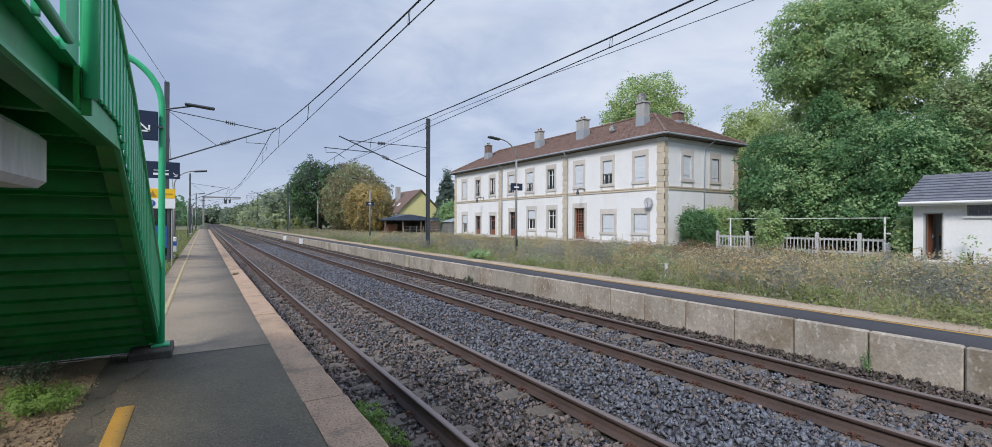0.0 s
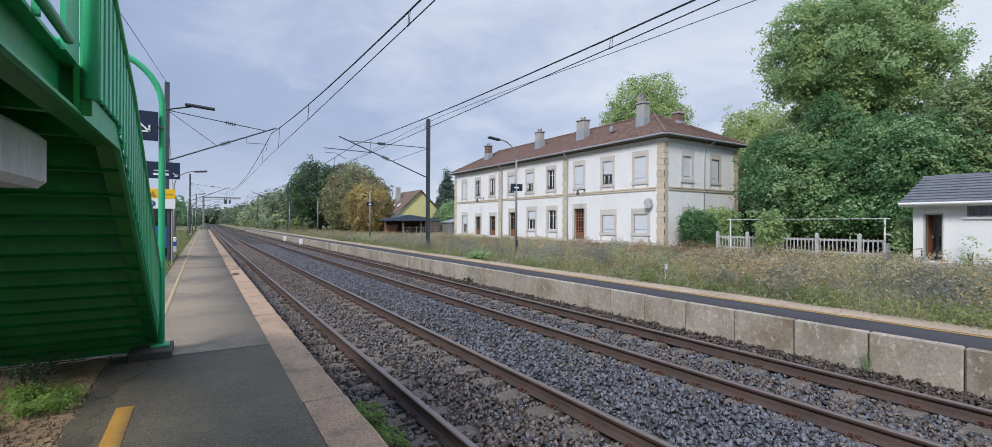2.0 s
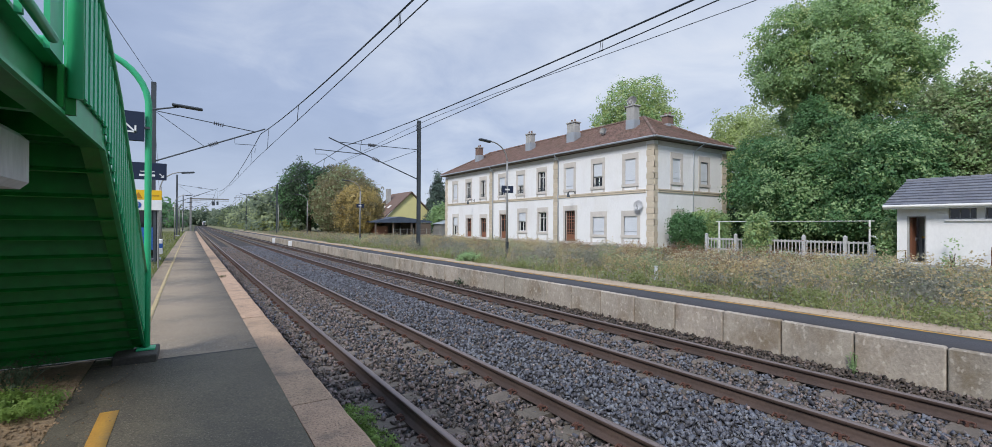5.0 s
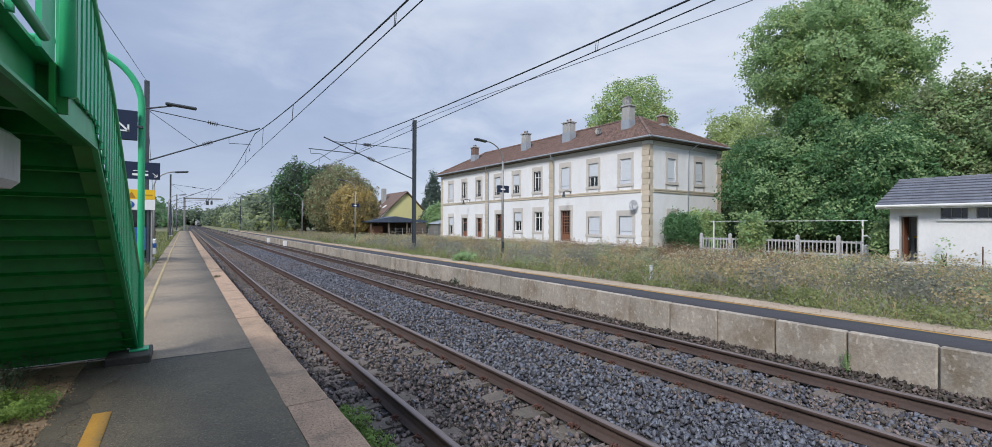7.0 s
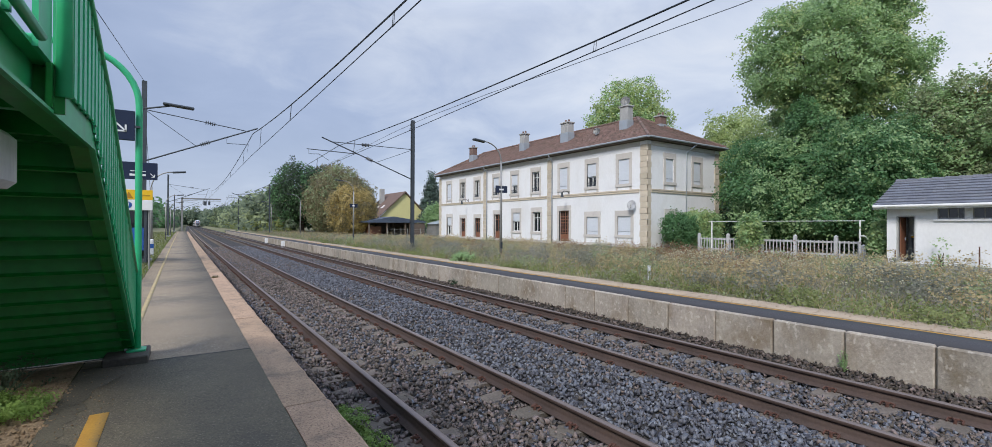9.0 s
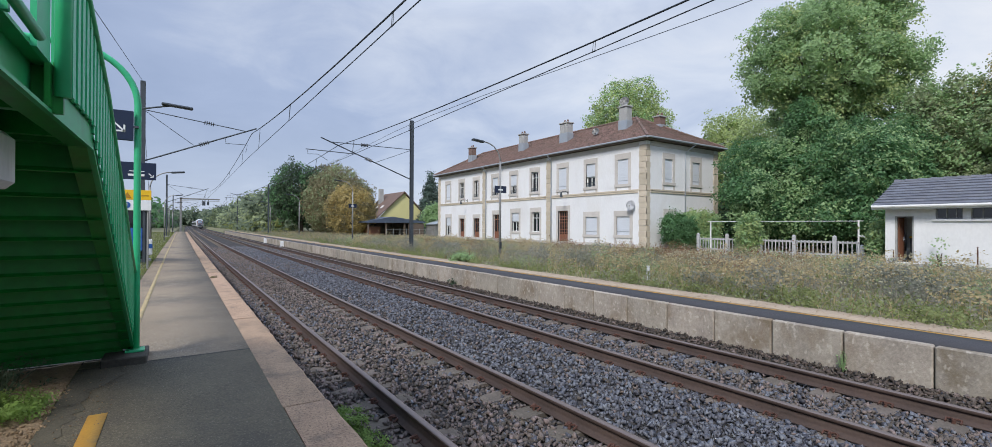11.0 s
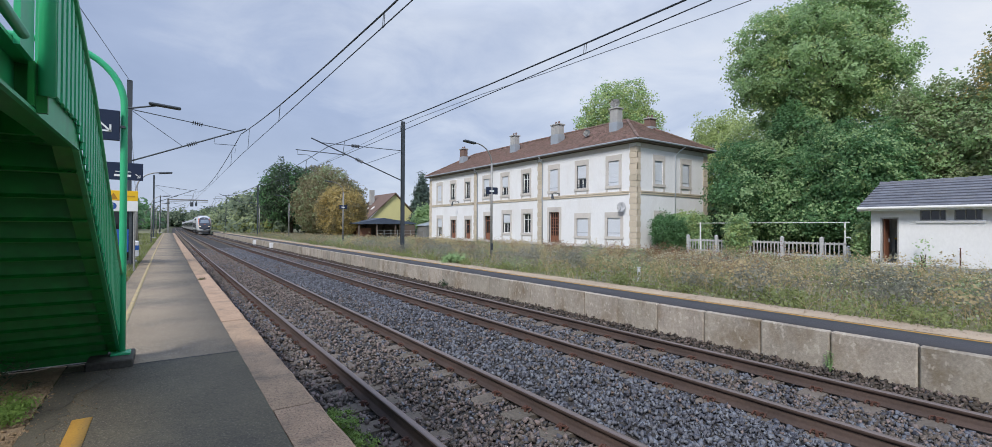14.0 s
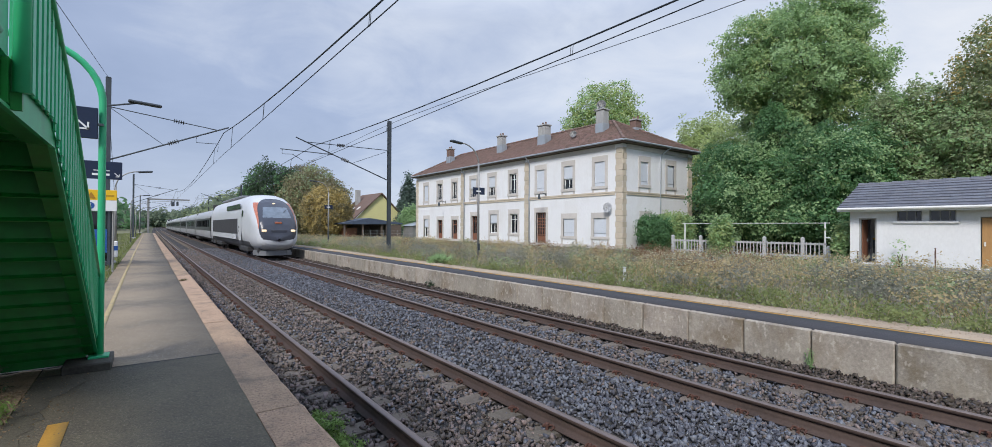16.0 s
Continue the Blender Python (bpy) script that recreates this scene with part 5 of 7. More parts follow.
# ------------------------------------------------------------ outbuilding, fence, garden things
def outbuilding():
    X0, X1_, Y0, Y1, Z0, Z1 = 23.4, 27.6, -6.0, 6.98, 0.40, 2.72
    h = thing("outbuilding", (0, 0, 0), "low white rendered outbuilding with a blue-grey tiled gable roof", "building")
    holes = [(6.10, 6.68, 0.62, 2.42), (4.73, 5.47, 2.29, 2.72 - 0.02), (3.79, 4.52, 2.29, 2.72 - 0.02), (2.25, 3.18, 0.62, 2.42)]
    part("wall_front", wall_with_holes(bmesh.new(), Y0, Y1, Z0 - 0.3, Z1, holes, 0.25, lambda u, d, z: (X0 + d, u, z)), RENDER_WHITE, h, "white rendered wall with grey damp stains")
    part("wall_side", prism(bmesh.new(), [(X0 + 0.25, Z0 - 0.3), (X1_, Z0 - 0.3), (X1_, Z1), (25.5, 3.74), (X0 + 0.25, Z1)], "y", Y1 - 0.25, Y1 - 0.002), RENDER_WHITE, h)
    part("wall_back", boxes((X1_ - 0.25, Y0, Z0 - 0.3, X1_, Y1 - 0.26, Z1)), RENDER_WHITE, h)
    part("inner_wall", boxes((X0 + 1.5, Y0, Z0 - 0.3, X0 + 1.55, Y1 - 0.26, Z1)), RENDER_WHITE, h)
    part("inner_floor", boxes((X0 + 0.02, Y0, Z0 - 0.1, X1_ - 0.3, Y1 - 0.26, 0.60)), CONCRETE, h)
    part("plinth", boxes((X0 - 0.04, Y0, Z0 - 0.3, X0, Y1 + 0.02, 0.58)), CONCRETE, h, "grey cement plinth")
    part("door_frame", boxes((X0 + 0.02, 6.62, 0.62, X0 + 0.12, 6.68, 2.42), (X0 + 0.02, 6.10, 0.62, X0 + 0.12, 6.15, 2.42), (X0 + 0.02, 6.15, 2.37, X0 + 0.12, 6.62, 2.42)), CONCRETE, h)
    d = part("open_door", boxes((X0 + 0.14, 6.58, 0.64, X0 + 0.72, 6.615, 2.36), bevel=0.005), WOOD, h, "brown timber door standing open inwards")
    part("door_handle", boxes((X0 + 0.60, 6.55, 1.45, X0 + 0.66, 6.58, 1.58)), ZINC, d)
    d = part("closed_door", boxes((X0 + 0.05, 2.28, 0.64, X0 + 0.10, 3.15, 2.40), bevel=0.005), WOOD_OCHRE, h, "closed ochre timber door")
    part("door_handle", boxes((X0 + 0.02, 3.05, 1.40, X0 + 0.05, 3.10, 1.55)), FRAME_WHITE, d)
    for a, b in ((4.73, 5.47), (3.79, 4.52)):
        w = new("window"); w.parent = h
        bm = bmesh.new()
        for u0, u1, z0, z1 in ((a, b, 2.29, 2.33), (a, b, 2.66, 2.70), (a, a + 0.04, 2.33, 2.66), (b - 0.04, b, 2.33, 2.66), ((a + b) / 2 - 0.2, (a + b) / 2 - 0.17, 2.33, 2.66), ((a + b) / 2 + 0.06, (a + b) / 2 + 0.09, 2.33, 2.66)):
            box(bm, X0 + 0.06, u0, z0, X0 + 0.12, u1, z1)
        part("frame", bm, STEEL_GREY, w, "grey steel window frame")
        part("pane", boxes((X0 + 0.085, a + 0.04, 2.33, X0 + 0.095, b - 0.04, 2.66)), GLASS, w)
    part("sill", boxes((X0 - 0.07, 3.70, 2.20, X0 + 0.02, 5.56, 2.285), bevel=0.008), RENDER_WHITE, h, "long white concrete sill")
    # gable roof with courses of concrete tiles
    ex, ez, rx, rz = X0 - 0.42, 2.80, 25.5, 3.88
    ye, yb = Y1 + 0.30, Y0 - 0.3
    part("roof_deck", prism(bmesh.new(), [(ex, ez - 0.06), (ex, ez), (rx, rz), (2 * rx - ex, ez), (2 * rx - ex, ez - 0.06), (rx, rz - 0.08)], "y", yb, ye), SOFFIT, h)
    part("fascia", boxes((ex - 0.03, yb, ez - 0.13, ex - 0.001, ye, ez + 0.02)), FRAME_WHITE, h, "white painted fascia board")
    part("gutter", rods(((ex - 0.08, yb, ez - 0.02), (ex - 0.08, ye, ez - 0.02), 0.055)), FRAME_WHITE, h)
    part("barge_board", prism(bmesh.new(), [(ex, ez - 0.12), (ex, ez + 0.02), (rx, rz + 0.02), (rx, rz - 0.12)], "y", ye, ye + 0.025), FRAME_WHITE, h)
    rows = 9
    slope_v = Vector((rx - ex, 0, rz - ez))
    nrm = Vector((-slope_v.z, 0, slope_v.x)).normalized()
    a = Vector((ex - 0.05, 0, ez)) + nrm * 0.01
    L = slope_v.length / rows
    u = slope_v.normalized()
    p = [a, a + u * (L * 1.15), a + u * (L * 1.15) + nrm * 0.015, a + nrm * 0.05]
    bm = prism(bmesh.new(), [(0, 0), (L * 1.12, 0), (L * 1.12, 0.012), (0.02, 0.062), (0, 0.055)], "y", -0.148, 0.148)
    tm = mesh_of(bm, "roof_tile", SLATE)
    rot = Matrix(((u.x, 0, nrm.x, 0), (0, 1, 0, 0), (u.z, 0, nrm.z, 0), (0, 0, 0, 1)))
    for r in range(rows):
        q = a + u * (r * L)
        for k in range(int((ye - 0.5) / 0.30) + 2):
            y = ye - 0.15 - k * 0.30
            part("roof_tile", tm, [], h, at=Matrix.Translation((q.x, y, q.z)) @ rot)
    bm = bmesh.new()
    y = yb
    while y < ye:
        rod(bm, (rx, y, rz + 0.02), (rx, min(y + 0.42, ye), rz + 0.035), 0.09, 0.11, n=8)
        y += 0.40
    part("ridge_tiles", bm, SLATE, h, "blue-grey half-round ridge tiles")
    return h


outbuilding()


def wheelie_bin():
    t = thing("wheelie_bin", (24.55, 6.2, 0.60), "dark wheelie bin with a yellow lid inside the outbuilding door", "bin")
    bm = prism(bmesh.new(), [(-0.22, 0), (0.22, 0), (0.28, 0.95), (-0.28, 0.95)], "y", -0.25, 0.25)
    part("body", bm, STEEL_DARK, t)
    part("lid", boxes((-0.3, -0.27, 0.95, 0.3, 0.27, 1.02), bevel=0.02), SIGN_YELLOW, t, "yellow plastic lid")
    for y in (-0.2, 0.2):
        part("wheel", rods(((0.2, y - 0.03, 0.09), (0.2, y + 0.03, 0.09), 0.09), n=14), TRAIN_DARK, t)


wheelie_bin()


CONCRETE_PALE = material("whitewashed_concrete", (0.47, 0.475, 0.48), 0.9, dark=(0.34, 0.345, 0.35), fine=20, coarse=2, bump=0.3, tint=0.08)

# white concrete picket fence: posts, rails, pickets
FENCE = thing("picket_fence", (25.8, 0, GZ - 0.02), "low white concrete picket fence with square posts", "fence")
for y in (8.55, 9.63, 11.41, 13.13, 14.92, 16.7):
    h = 0.72 if y < 9 else 1.12
    bm = boxes((-0.075, y - 0.075, 0, 0.075, y + 0.075, h), bevel=0.015)
    bmesh.ops.create_cone(bm, cap_ends=False, segments=4, radius1=0.10, radius2=0.0, depth=0.07, matrix=Matrix.Translation((0, y, h + 0.034)) @ Matrix.Rotation(math.pi / 4, 4, "Z"))
    part("post", bm, CONCRETE_PALE, FENCE)
PICKET = mesh_of(boxes((-0.020, -0.025, 0.12, 0.020, 0.025, 0.92), bevel=0.008), "picket", CONCRETE_PALE)
for a, b in ((8.63, 9.55), (9.71, 11.33), (11.49, 13.05), (13.21, 14.84), (15.0, 16.62)):
    for z in (0.22, 0.80):
        part("rail", boxes((-0.03, a, z, 0.03, b, z + 0.09)), CONCRETE_PALE, FENCE)
    n = int((b - a) / 0.165)
    for k in range(n):
        part("picket", PICKET, [], FENCE, at=pose(-0.053, a + (k + 0.5) * (b - a) / n, 0))


def beating_frame():
    t = thing("metal_frame", (26.6, 0, GZ - 0.02), "white tubular metal goal frame behind the fence", "frame")
    part("crossbar", rods(((0, 8.75, 1.86), (0, 16.6, 1.86), 0.016)), FRAME_WHITE, t)
    part("upright", rods(((0, 8.95, 0), (0, 8.95, 1.90), 0.04)), FRAME_WHITE, t)
    part("upright", rods(((0, 16.4, 0), (0, 16.4, 1.90), 0.04)), FRAME_WHITE, t)
    part("brace", pipe(bmesh.new(), [(0, 8.95, 1.15), (0, 8.75, 1.15), (0, 8.55, 0.9), (0, 8.1, 0.0)], 0.03), FRAME_WHITE, t)


beating_frame()


def gable_house():
    h = thing("yellow_house", (0, 0, 0), "pale yellow gabled house with a red tiled roof", "house")
    Y0, Y1, X0, X1_ = 75.0, 84.0, 27.0, 36.2
    part("wall_gable", prism(bmesh.new(), [(X0, 0.2), (X1_, 0.2), (X1_, 2.9), (31.6, 7.35), (X0, 2.9)], "y", Y0, Y0 + 0.3), material("pale_yellow_render", (0.66, 0.62, 0.30), 0.9, dark=(0.58, 0.54, 0.26), fine=6, coarse=0.5), h, "pale yellow rendered gable")
    part("wall_side", boxes((X0, Y0 + 0.3, 0.2, X0 + 0.3, Y1, 2.9)), FRAME_WHITE, h)
    part("roof", prism(bmesh.new(), [(X0 - 1.7, 1.65), (X0 - 1.7, 1.85), (31.6, 7.62), (X1_ + 0.5, 2.75), (X1_ + 0.5, 2.6), (31.6, 7.42)], "y", Y0 - 0.35, Y1), TILE_RED, h, "steep red tiled roof")
    for y in (77.5, 80.0):
        part("roof_window", boxes((-0.35, -0.4, 0.02, 0.35, 0.4, 0.09)), FRAME_WHITE, h, "white framed roof window", at=Matrix.Translation((28.7, y, 4.98)) @ Matrix.Rotation(-math.atan2(5.77, 6.3), 4, "Y"))
    part("chimney", boxes((29.4, 80.5, 5.3, 30.1, 81.2, 8.3)), CONCRETE, h)
    return h


gable_house()


def carport():
    t = thing("carport", (0, 0, 0), "dark open timber carport with a blue-grey sheet roof", "shed")
    part("roof", prism(bmesh.new(), [(21.6, 2.25), (21.6, 2.40), (25.5, 3.15), (30.6, 2.45), (30.6, 2.30)], "y", 64.5, 69.5), material("blue_grey_sheet_roof", (0.075, 0.10, 0.15), 0.5, fine=4), t, "blue-grey sheet metal roof")
    for x in (22.0, 24.6, 27.4, 30.2):
        for y in (64.8, 69.2):
            part("post", boxes((x - 0.1, y - 0.1, GZ - 0.1, x + 0.1, y + 0.1, 2.4)), SOFFIT, t)
    part("back_wall", boxes((21.8, 69.3, GZ - 0.1, 30.4, 69.45, 2.3)), SOFFIT, t)
    part("side_panel", boxes((28.0, 64.6, GZ, 30.4, 64.7, 2.2)), SOFFIT, t)
    part("firewood", boxes((22.6, 66.0, GZ, 24.2, 68.5, 1.7)), WOOD, t, "stack of brown firewood")


carport()


def greenhouse():
    t = thing("greenhouse", (31.0, 62.0, GZ), "small pale garden shed beside the carport", "shed")
    part("wall", boxes((0, 0, 0, 3.2, 3.0, 1.7)), STEEL_GREY, t)
    part("roof", prism(bmesh.new(), [(-0.2, 1.65), (1.6, 2.3), (3.4, 1.65)], "y", -0.2, 3.2), ZINC, t)


greenhouse()


def boundary():
    t = thing("garden_fence", (0, 0, 0), "thin grey wire garden fence beside the station", "fence")
    for k in range(9):
        x = 21.5 + k * 0.9
        part("post", rods(((x, 56.5, GZ - 0.1), (x, 56.5, 1.5), 0.04)), STEEL_GREY, t)
    for z in (0.7, 1.05, 1.4):
        part("wire", rods(((21.5, 56.5, z), (28.7, 56.5, z), 0.015)), STEEL_GREY, t)


boundary()

# ------------------------------------------------------------ plants
LEAF_DEEP = leafy("deep_green_leaf", (0.172, 0.338, 0.150), (0.092, 0.188, 0.084))
LEAF_MID = leafy("mid_green_leaf", (0.395, 0.555, 0.275), (0.265, 0.390, 0.185))
LEAF_LIGHT = leafy("light_green_leaf", (0.500, 0.585, 0.265), (0.345, 0.430, 0.190))
LEAF_HEDGE = leafy("olive_green_leaf", (0.385, 0.455, 0.250), (0.255, 0.305, 0.165))
# greyed green: the distance haze is put into the leaf colour
LEAF_HAZED = leafy("haze_muted_leaf", (0.215, 0.270, 0.170), (0.120, 0.160, 0.105))
LEAF_OLIVE = leafy("olive_brown_leaf", (0.300, 0.265, 0.150), (0.190, 0.172, 0.100))
LEAF_YELLOW = leafy("ochre_autumn_leaf", (0.600, 0.480, 0.200), (0.440, 0.350, 0.145))
LEAF_DARK = leafy("dark_green_leaf", (0.105, 0.155, 0.095), (0.055, 0.085, 0.052))
LEAF_CONIFER = leafy("blue_green_needle", (0.105, 0.158, 0.128), (0.060, 0.090, 0.075), through=0.1)
GRASS_GREEN = leafy("fresh_grass", (0.265, 0.300, 0.100), (0.160, 0.190, 0.062))
GRASS_DRY = leafy("dry_grass", (0.590, 0.490, 0.285), (0.400, 0.320, 0.175))
GRASS_GREY = leafy("grey_seeding_weed", (0.370, 0.345, 0.285), (0.220, 0.205, 0.165))
GRASS_BRIGHT = leafy("bright_grass", (0.315, 0.360, 0.145), (0.185, 0.220, 0.088))
LILAC = leafy("lilac_grey_weed", (0.365, 0.355, 0.300), (0.200, 0.210, 0.160))
PETAL = leafy("white_petal", (0.660, 0.620, 0.460), (0.500, 0.470, 0.340), island=0.12)
FERN = leafy("fern_green", (0.290, 0.430, 0.115), (0.150, 0.250, 0.060))
RUSSET = leafy("russet_weed", (0.330, 0.187, 0.110), (0.209, 0.121, 0.072))


def leaf_cloud(centres, radii, count, size, flat=0.75, narrow=1.0):
    """Folded leaf sprays scattered through clumps; returns verts and faces."""
    centres, radii = np.asarray(centres), np.asarray(radii)
    pick = RNG.choice(len(centres), count, p=radii ** 2 / np.sum(radii ** 2))
    d = RNG.normal(size=(count, 3))
    d /= np.linalg.norm(d, axis=1)[:, None]
    r = radii[pick] * np.abs(RNG.normal(0.75, 0.38, count))
    c = centres[pick] + d * r[:, None] * np.array([1, 1, flat])
    # leaves turn their faces outwards and to the light above
    out = c - centres.mean(axis=0)
    out /= np.linalg.norm(out, axis=1)[:, None] + 1e-6
    nz = 0.55 * d + 0.55 * out + np.array([0, 0, 0.62]) + RNG.normal(0, 0.33, (count, 3))
    nz /= np.linalg.norm(nz, axis=1)[:, None]
    tx = np.cross(nz, RNG.normal(size=(count, 3)))
    tx /= np.linalg.norm(tx, axis=1)[:, None]
    turn = np.stack([tx, np.cross(nz, tx), nz], 2)
    s = size * RNG.uniform(0.55, 1.35, count)
    tri = np.array([(-0.5, -0.55, 0), (0.5, -0.35, 0.10), (0.62, 0.35, -0.05), (-0.35, 0.65, 0.12)]) * np.array([narrow, 1 / narrow ** 0.6, 1])
    v = np.einsum("nij,kj->nki", turn, tri) * s[:, None, None] + c[:, None, :]
    f = np.arange(count * 4).reshape(-1, 4)
    return v.reshape(-1, 3), f


def waves(p, scale, seed, n=7):
    """A smooth pattern through space, about -1 to 1."""
    rs = np.random.default_rng(seed)
    k = rs.normal(size=(n, 3))
    k /= np.linalg.norm(k, axis=1)[:, None]
    k *= scale * rs.uniform(0.7, 1.4, (n, 1))
    return np.sin(p @ k.T + rs.random(n) * math.tau).sum(1) / (0.55 * n)


def crown_leaves(lobes, count, size, seed, bumps=1.0, depth=0.13, gaps=0.35, spray=8):
    """Sprays of leaves on the lumpy outer shell of overlapping lobes (x, y, z, rx, ry, rz)."""
    rs = np.random.default_rng(seed)
    L = np.asarray(lobes, float)
    c, r = L[:, :3], L[:, 3:]
    big = r.mean()
    m = int(count / spray * 3.4)
    w = r.mean(1) ** 2
    pick = rs.choice(len(L), m, p=w / w.sum())
    d = rs.normal(size=(m, 3))
    d /= np.linalg.norm(d, axis=1)[:, None]
    p0 = c[pick] + d * r[pick]
    # billows: round clumps with creases between them, in two sizes
    b1, b2 = np.abs(waves(p0, 4.0 / big, seed + 1)), np.abs(waves(p0, 9.0 / big, seed + 2))
    lump = 0.94 + bumps * (0.12 * waves(p0, 2.2 / big, seed) + 0.42 * (b1 - 0.40) + 0.26 * (b2 - 0.40))
    p = c[pick] + d * r[pick] * (lump - np.minimum(rs.exponential(depth, m), 0.6) + rs.normal(0.03, 0.05, m))[:, None]
    keep = waves(p, 1.9 / max(0.5, size * 4), seed + 3) + 0.6 * waves(p, 4.2 / max(0.5, size * 4), seed + 4) - 0.9 * np.minimum(b1, b2) < 0.55 - gaps + 0.35 * rs.random(m)
    for i in range(len(L)):
        keep &= ~((((p - c[i]) / r[i]) ** 2).sum(1) < 0.55) | (pick == i)
    p, d = p[keep][: count // spray], d[keep][: count // spray]
    n = len(p)
    # each spray is a loose, tilted plate of leaves
    nz = 0.7 * d + np.array([0, 0, 0.55]) + rs.normal(0, 0.45, (n, 3))
    nz /= np.linalg.norm(nz, axis=1)[:, None]
    tx = np.cross(nz, rs.normal(size=(n, 3)))
    tx /= np.linalg.norm(tx, axis=1)[:, None]
    ty = np.cross(nz, tx)
    off = rs.normal(0, 1.0, (n, spray, 3)) * np.array([1.5, 1.5, 0.55]) * size
    q = p[:, None, :] + off[..., :1] * tx[:, None, :] + off[..., 1:2] * ty[:, None, :] + off[..., 2:] * nz[:, None, :]
    q = q.reshape(-1, 3)
    ln = np.repeat(nz, spray, 0) + rs.normal(0, 0.42, (n * spray, 3))
    ln /= np.linalg.norm(ln, axis=1)[:, None]
    lx = np.cross(ln, rs.normal(size=(n * spray, 3)))
    lx /= np.linalg.norm(lx, axis=1)[:, None]
    turn = np.stack([lx, np.cross(ln, lx), ln], 2)
    s = size * rs.uniform(0.6, 1.3, n * spray)
    leaf = np.array([(-0.42, -0.5, 0), (0.42, -0.35, 0.10), (0.30, 0.45, -0.05), (-0.35, 0.62, 0.12)])
    v = np.einsum("nij,kj->nki", turn, leaf) * s[:, None, None] + q[:, None, :]
    v = v.reshape(-1, 3)
    v[:, 2] = np.maximum(v[:, 2], 0.03)
    return v, np.arange(len(v)).reshape(-1, 4)


def auto_lobes(height, radius, low, seed, n=11, dome=False):
    """Lobes that fill a crown of that height and radius; a dome is one full, even lobe with small shoulders."""
    rs = np.random.default_rng(seed)
    zc, hz = height * (1 + low) / 2, height * (1 - low) / 2
    if dome:
        return [(0, 0, zc - 0.04 * height, radius, radius, hz * 1.04)] + [(radius * 0.32 * math.cos(a), radius * 0.32 * math.sin(a), zc + rs.uniform(-0.3, 0.1) * hz, radius * 0.72, radius * 0.72, hz * 0.72) for a in (0.4, 2.3, 4.4)]
    out = [(0, 0, zc, radius * 0.66, radius * 0.66, hz * 0.72)]
    for k in range(n):
        z = 1 - 2 * (k + 0.5) / n
        a = k * 2.4 + seed
        q = math.sqrt(1 - z * z) * radius * rs.uniform(0.46, 0.66)
        f = rs.uniform(0.36, 0.50)
        out.append((q * math.cos(a), q * math.sin(a), zc + z * hz * 0.58, radius * f, radius * f, hz * f * 0.92))
    return out


def tree(name, x, y, z0, height, radius, label, mat, leaves=30000, size=0.16, trunk=None, low=0.25, mat2=None, seed=1, shape="lobed", lobes=None, bumps=1.0, gaps=0.35, depth=0.13, mix=0.3):
    rs = np.random.default_rng(seed)
    t = thing(name, (x, y, z0), label, "tree")
    tr = trunk or max(0.15, radius * 0.055)
    lean = rs.normal(0, 0.02 * height, 2)
    pts = [(0, 0, -0.2), (0.02 * lean[0], 0, height * 0.15), (lean[0] * 0.5, lean[1] * 0.5, height * 0.45), (lean[0], lean[1], height * 0.85)]
    part("trunk", pipe(bmesh.new(), pts, [tr * 1.25, tr, tr * 0.7, tr * 0.15], n=9), BARK, t, smooth=True)
    if shape == "cone":
        lobes = []
        tiers = 12
        for k in range(tiers):
            h = k / tiers
            w = radius * (1 - h) ** 0.85
            for j in range(7 if h < 0.7 else 4):
                a = j * math.tau / (7 if h < 0.7 else 4) + k * 0.7 + rs.normal(0, 0.2)
                lobes.append((w * 0.55 * math.cos(a), w * 0.55 * math.sin(a), height * (low + (0.97 - low) * h) - 0.1 * w, w * 0.50, w * 0.50, max(0.2, height * 0.045)))
    lobes = lobes or auto_lobes(height, radius, low, seed, dome=shape == "dome")
    if shape != "cone":
        for p in lobes:
            a = Vector(pts[1]).lerp(Vector(pts[3]), rs.uniform(0.25, 0.75))
            q = Vector(p[:3])
            m = a.lerp(q, 0.5) + Vector((0, 0, 0.03 * height))
            part("limb", pipe(bmesh.new(), [a, m, q + Vector((0, 0, p[5] * 0.4))], [tr * 0.40, tr * 0.24, tr * 0.06], n=6), BARK, t, smooth=True)
    n2 = int(leaves * mix) if mat2 else 0
    v, f = crown_leaves(lobes, leaves - n2, size, seed, bumps, depth, gaps)
    part("crown", arrays("crown", v, f, mat), [], t)
    if n2:
        v, f = crown_leaves(lobes, n2, size, seed + 40, bumps * 1.1, depth * 0.7, 0.75)
        part("crown_highlight", arrays("crown", v, f, mat2), [], t)
    return t


# the big plane tree and the trees round it
PLANE = [(0, 0, 13.4, 4.2, 4.2, 3.4), (-2.3, 2.3, 12.4, 2.6, 2.6, 2.5), (-1.8, 2.0, 14.9, 2.4, 2.4, 2.0), (0.3, -0.4, 16.5, 3.0, 3.0, 2.0), (1.9, -2.2, 16.2, 1.9, 1.9, 1.8), (2.1, -2.7, 12.9, 2.2, 2.2, 1.7), (-0.5, 0.2, 11.0, 2.9, 2.9, 1.5), (2.2, -1.0, 14.6, 2.2, 2.2, 2.0), (-1.3, 1.5, 9.5, 2.0, 2.0, 1.9), (1.5, -1.8, 10.7, 2.3, 2.3, 1.5), (-0.2, 0.2, 8.8, 2.4, 2.4, 1.6)]
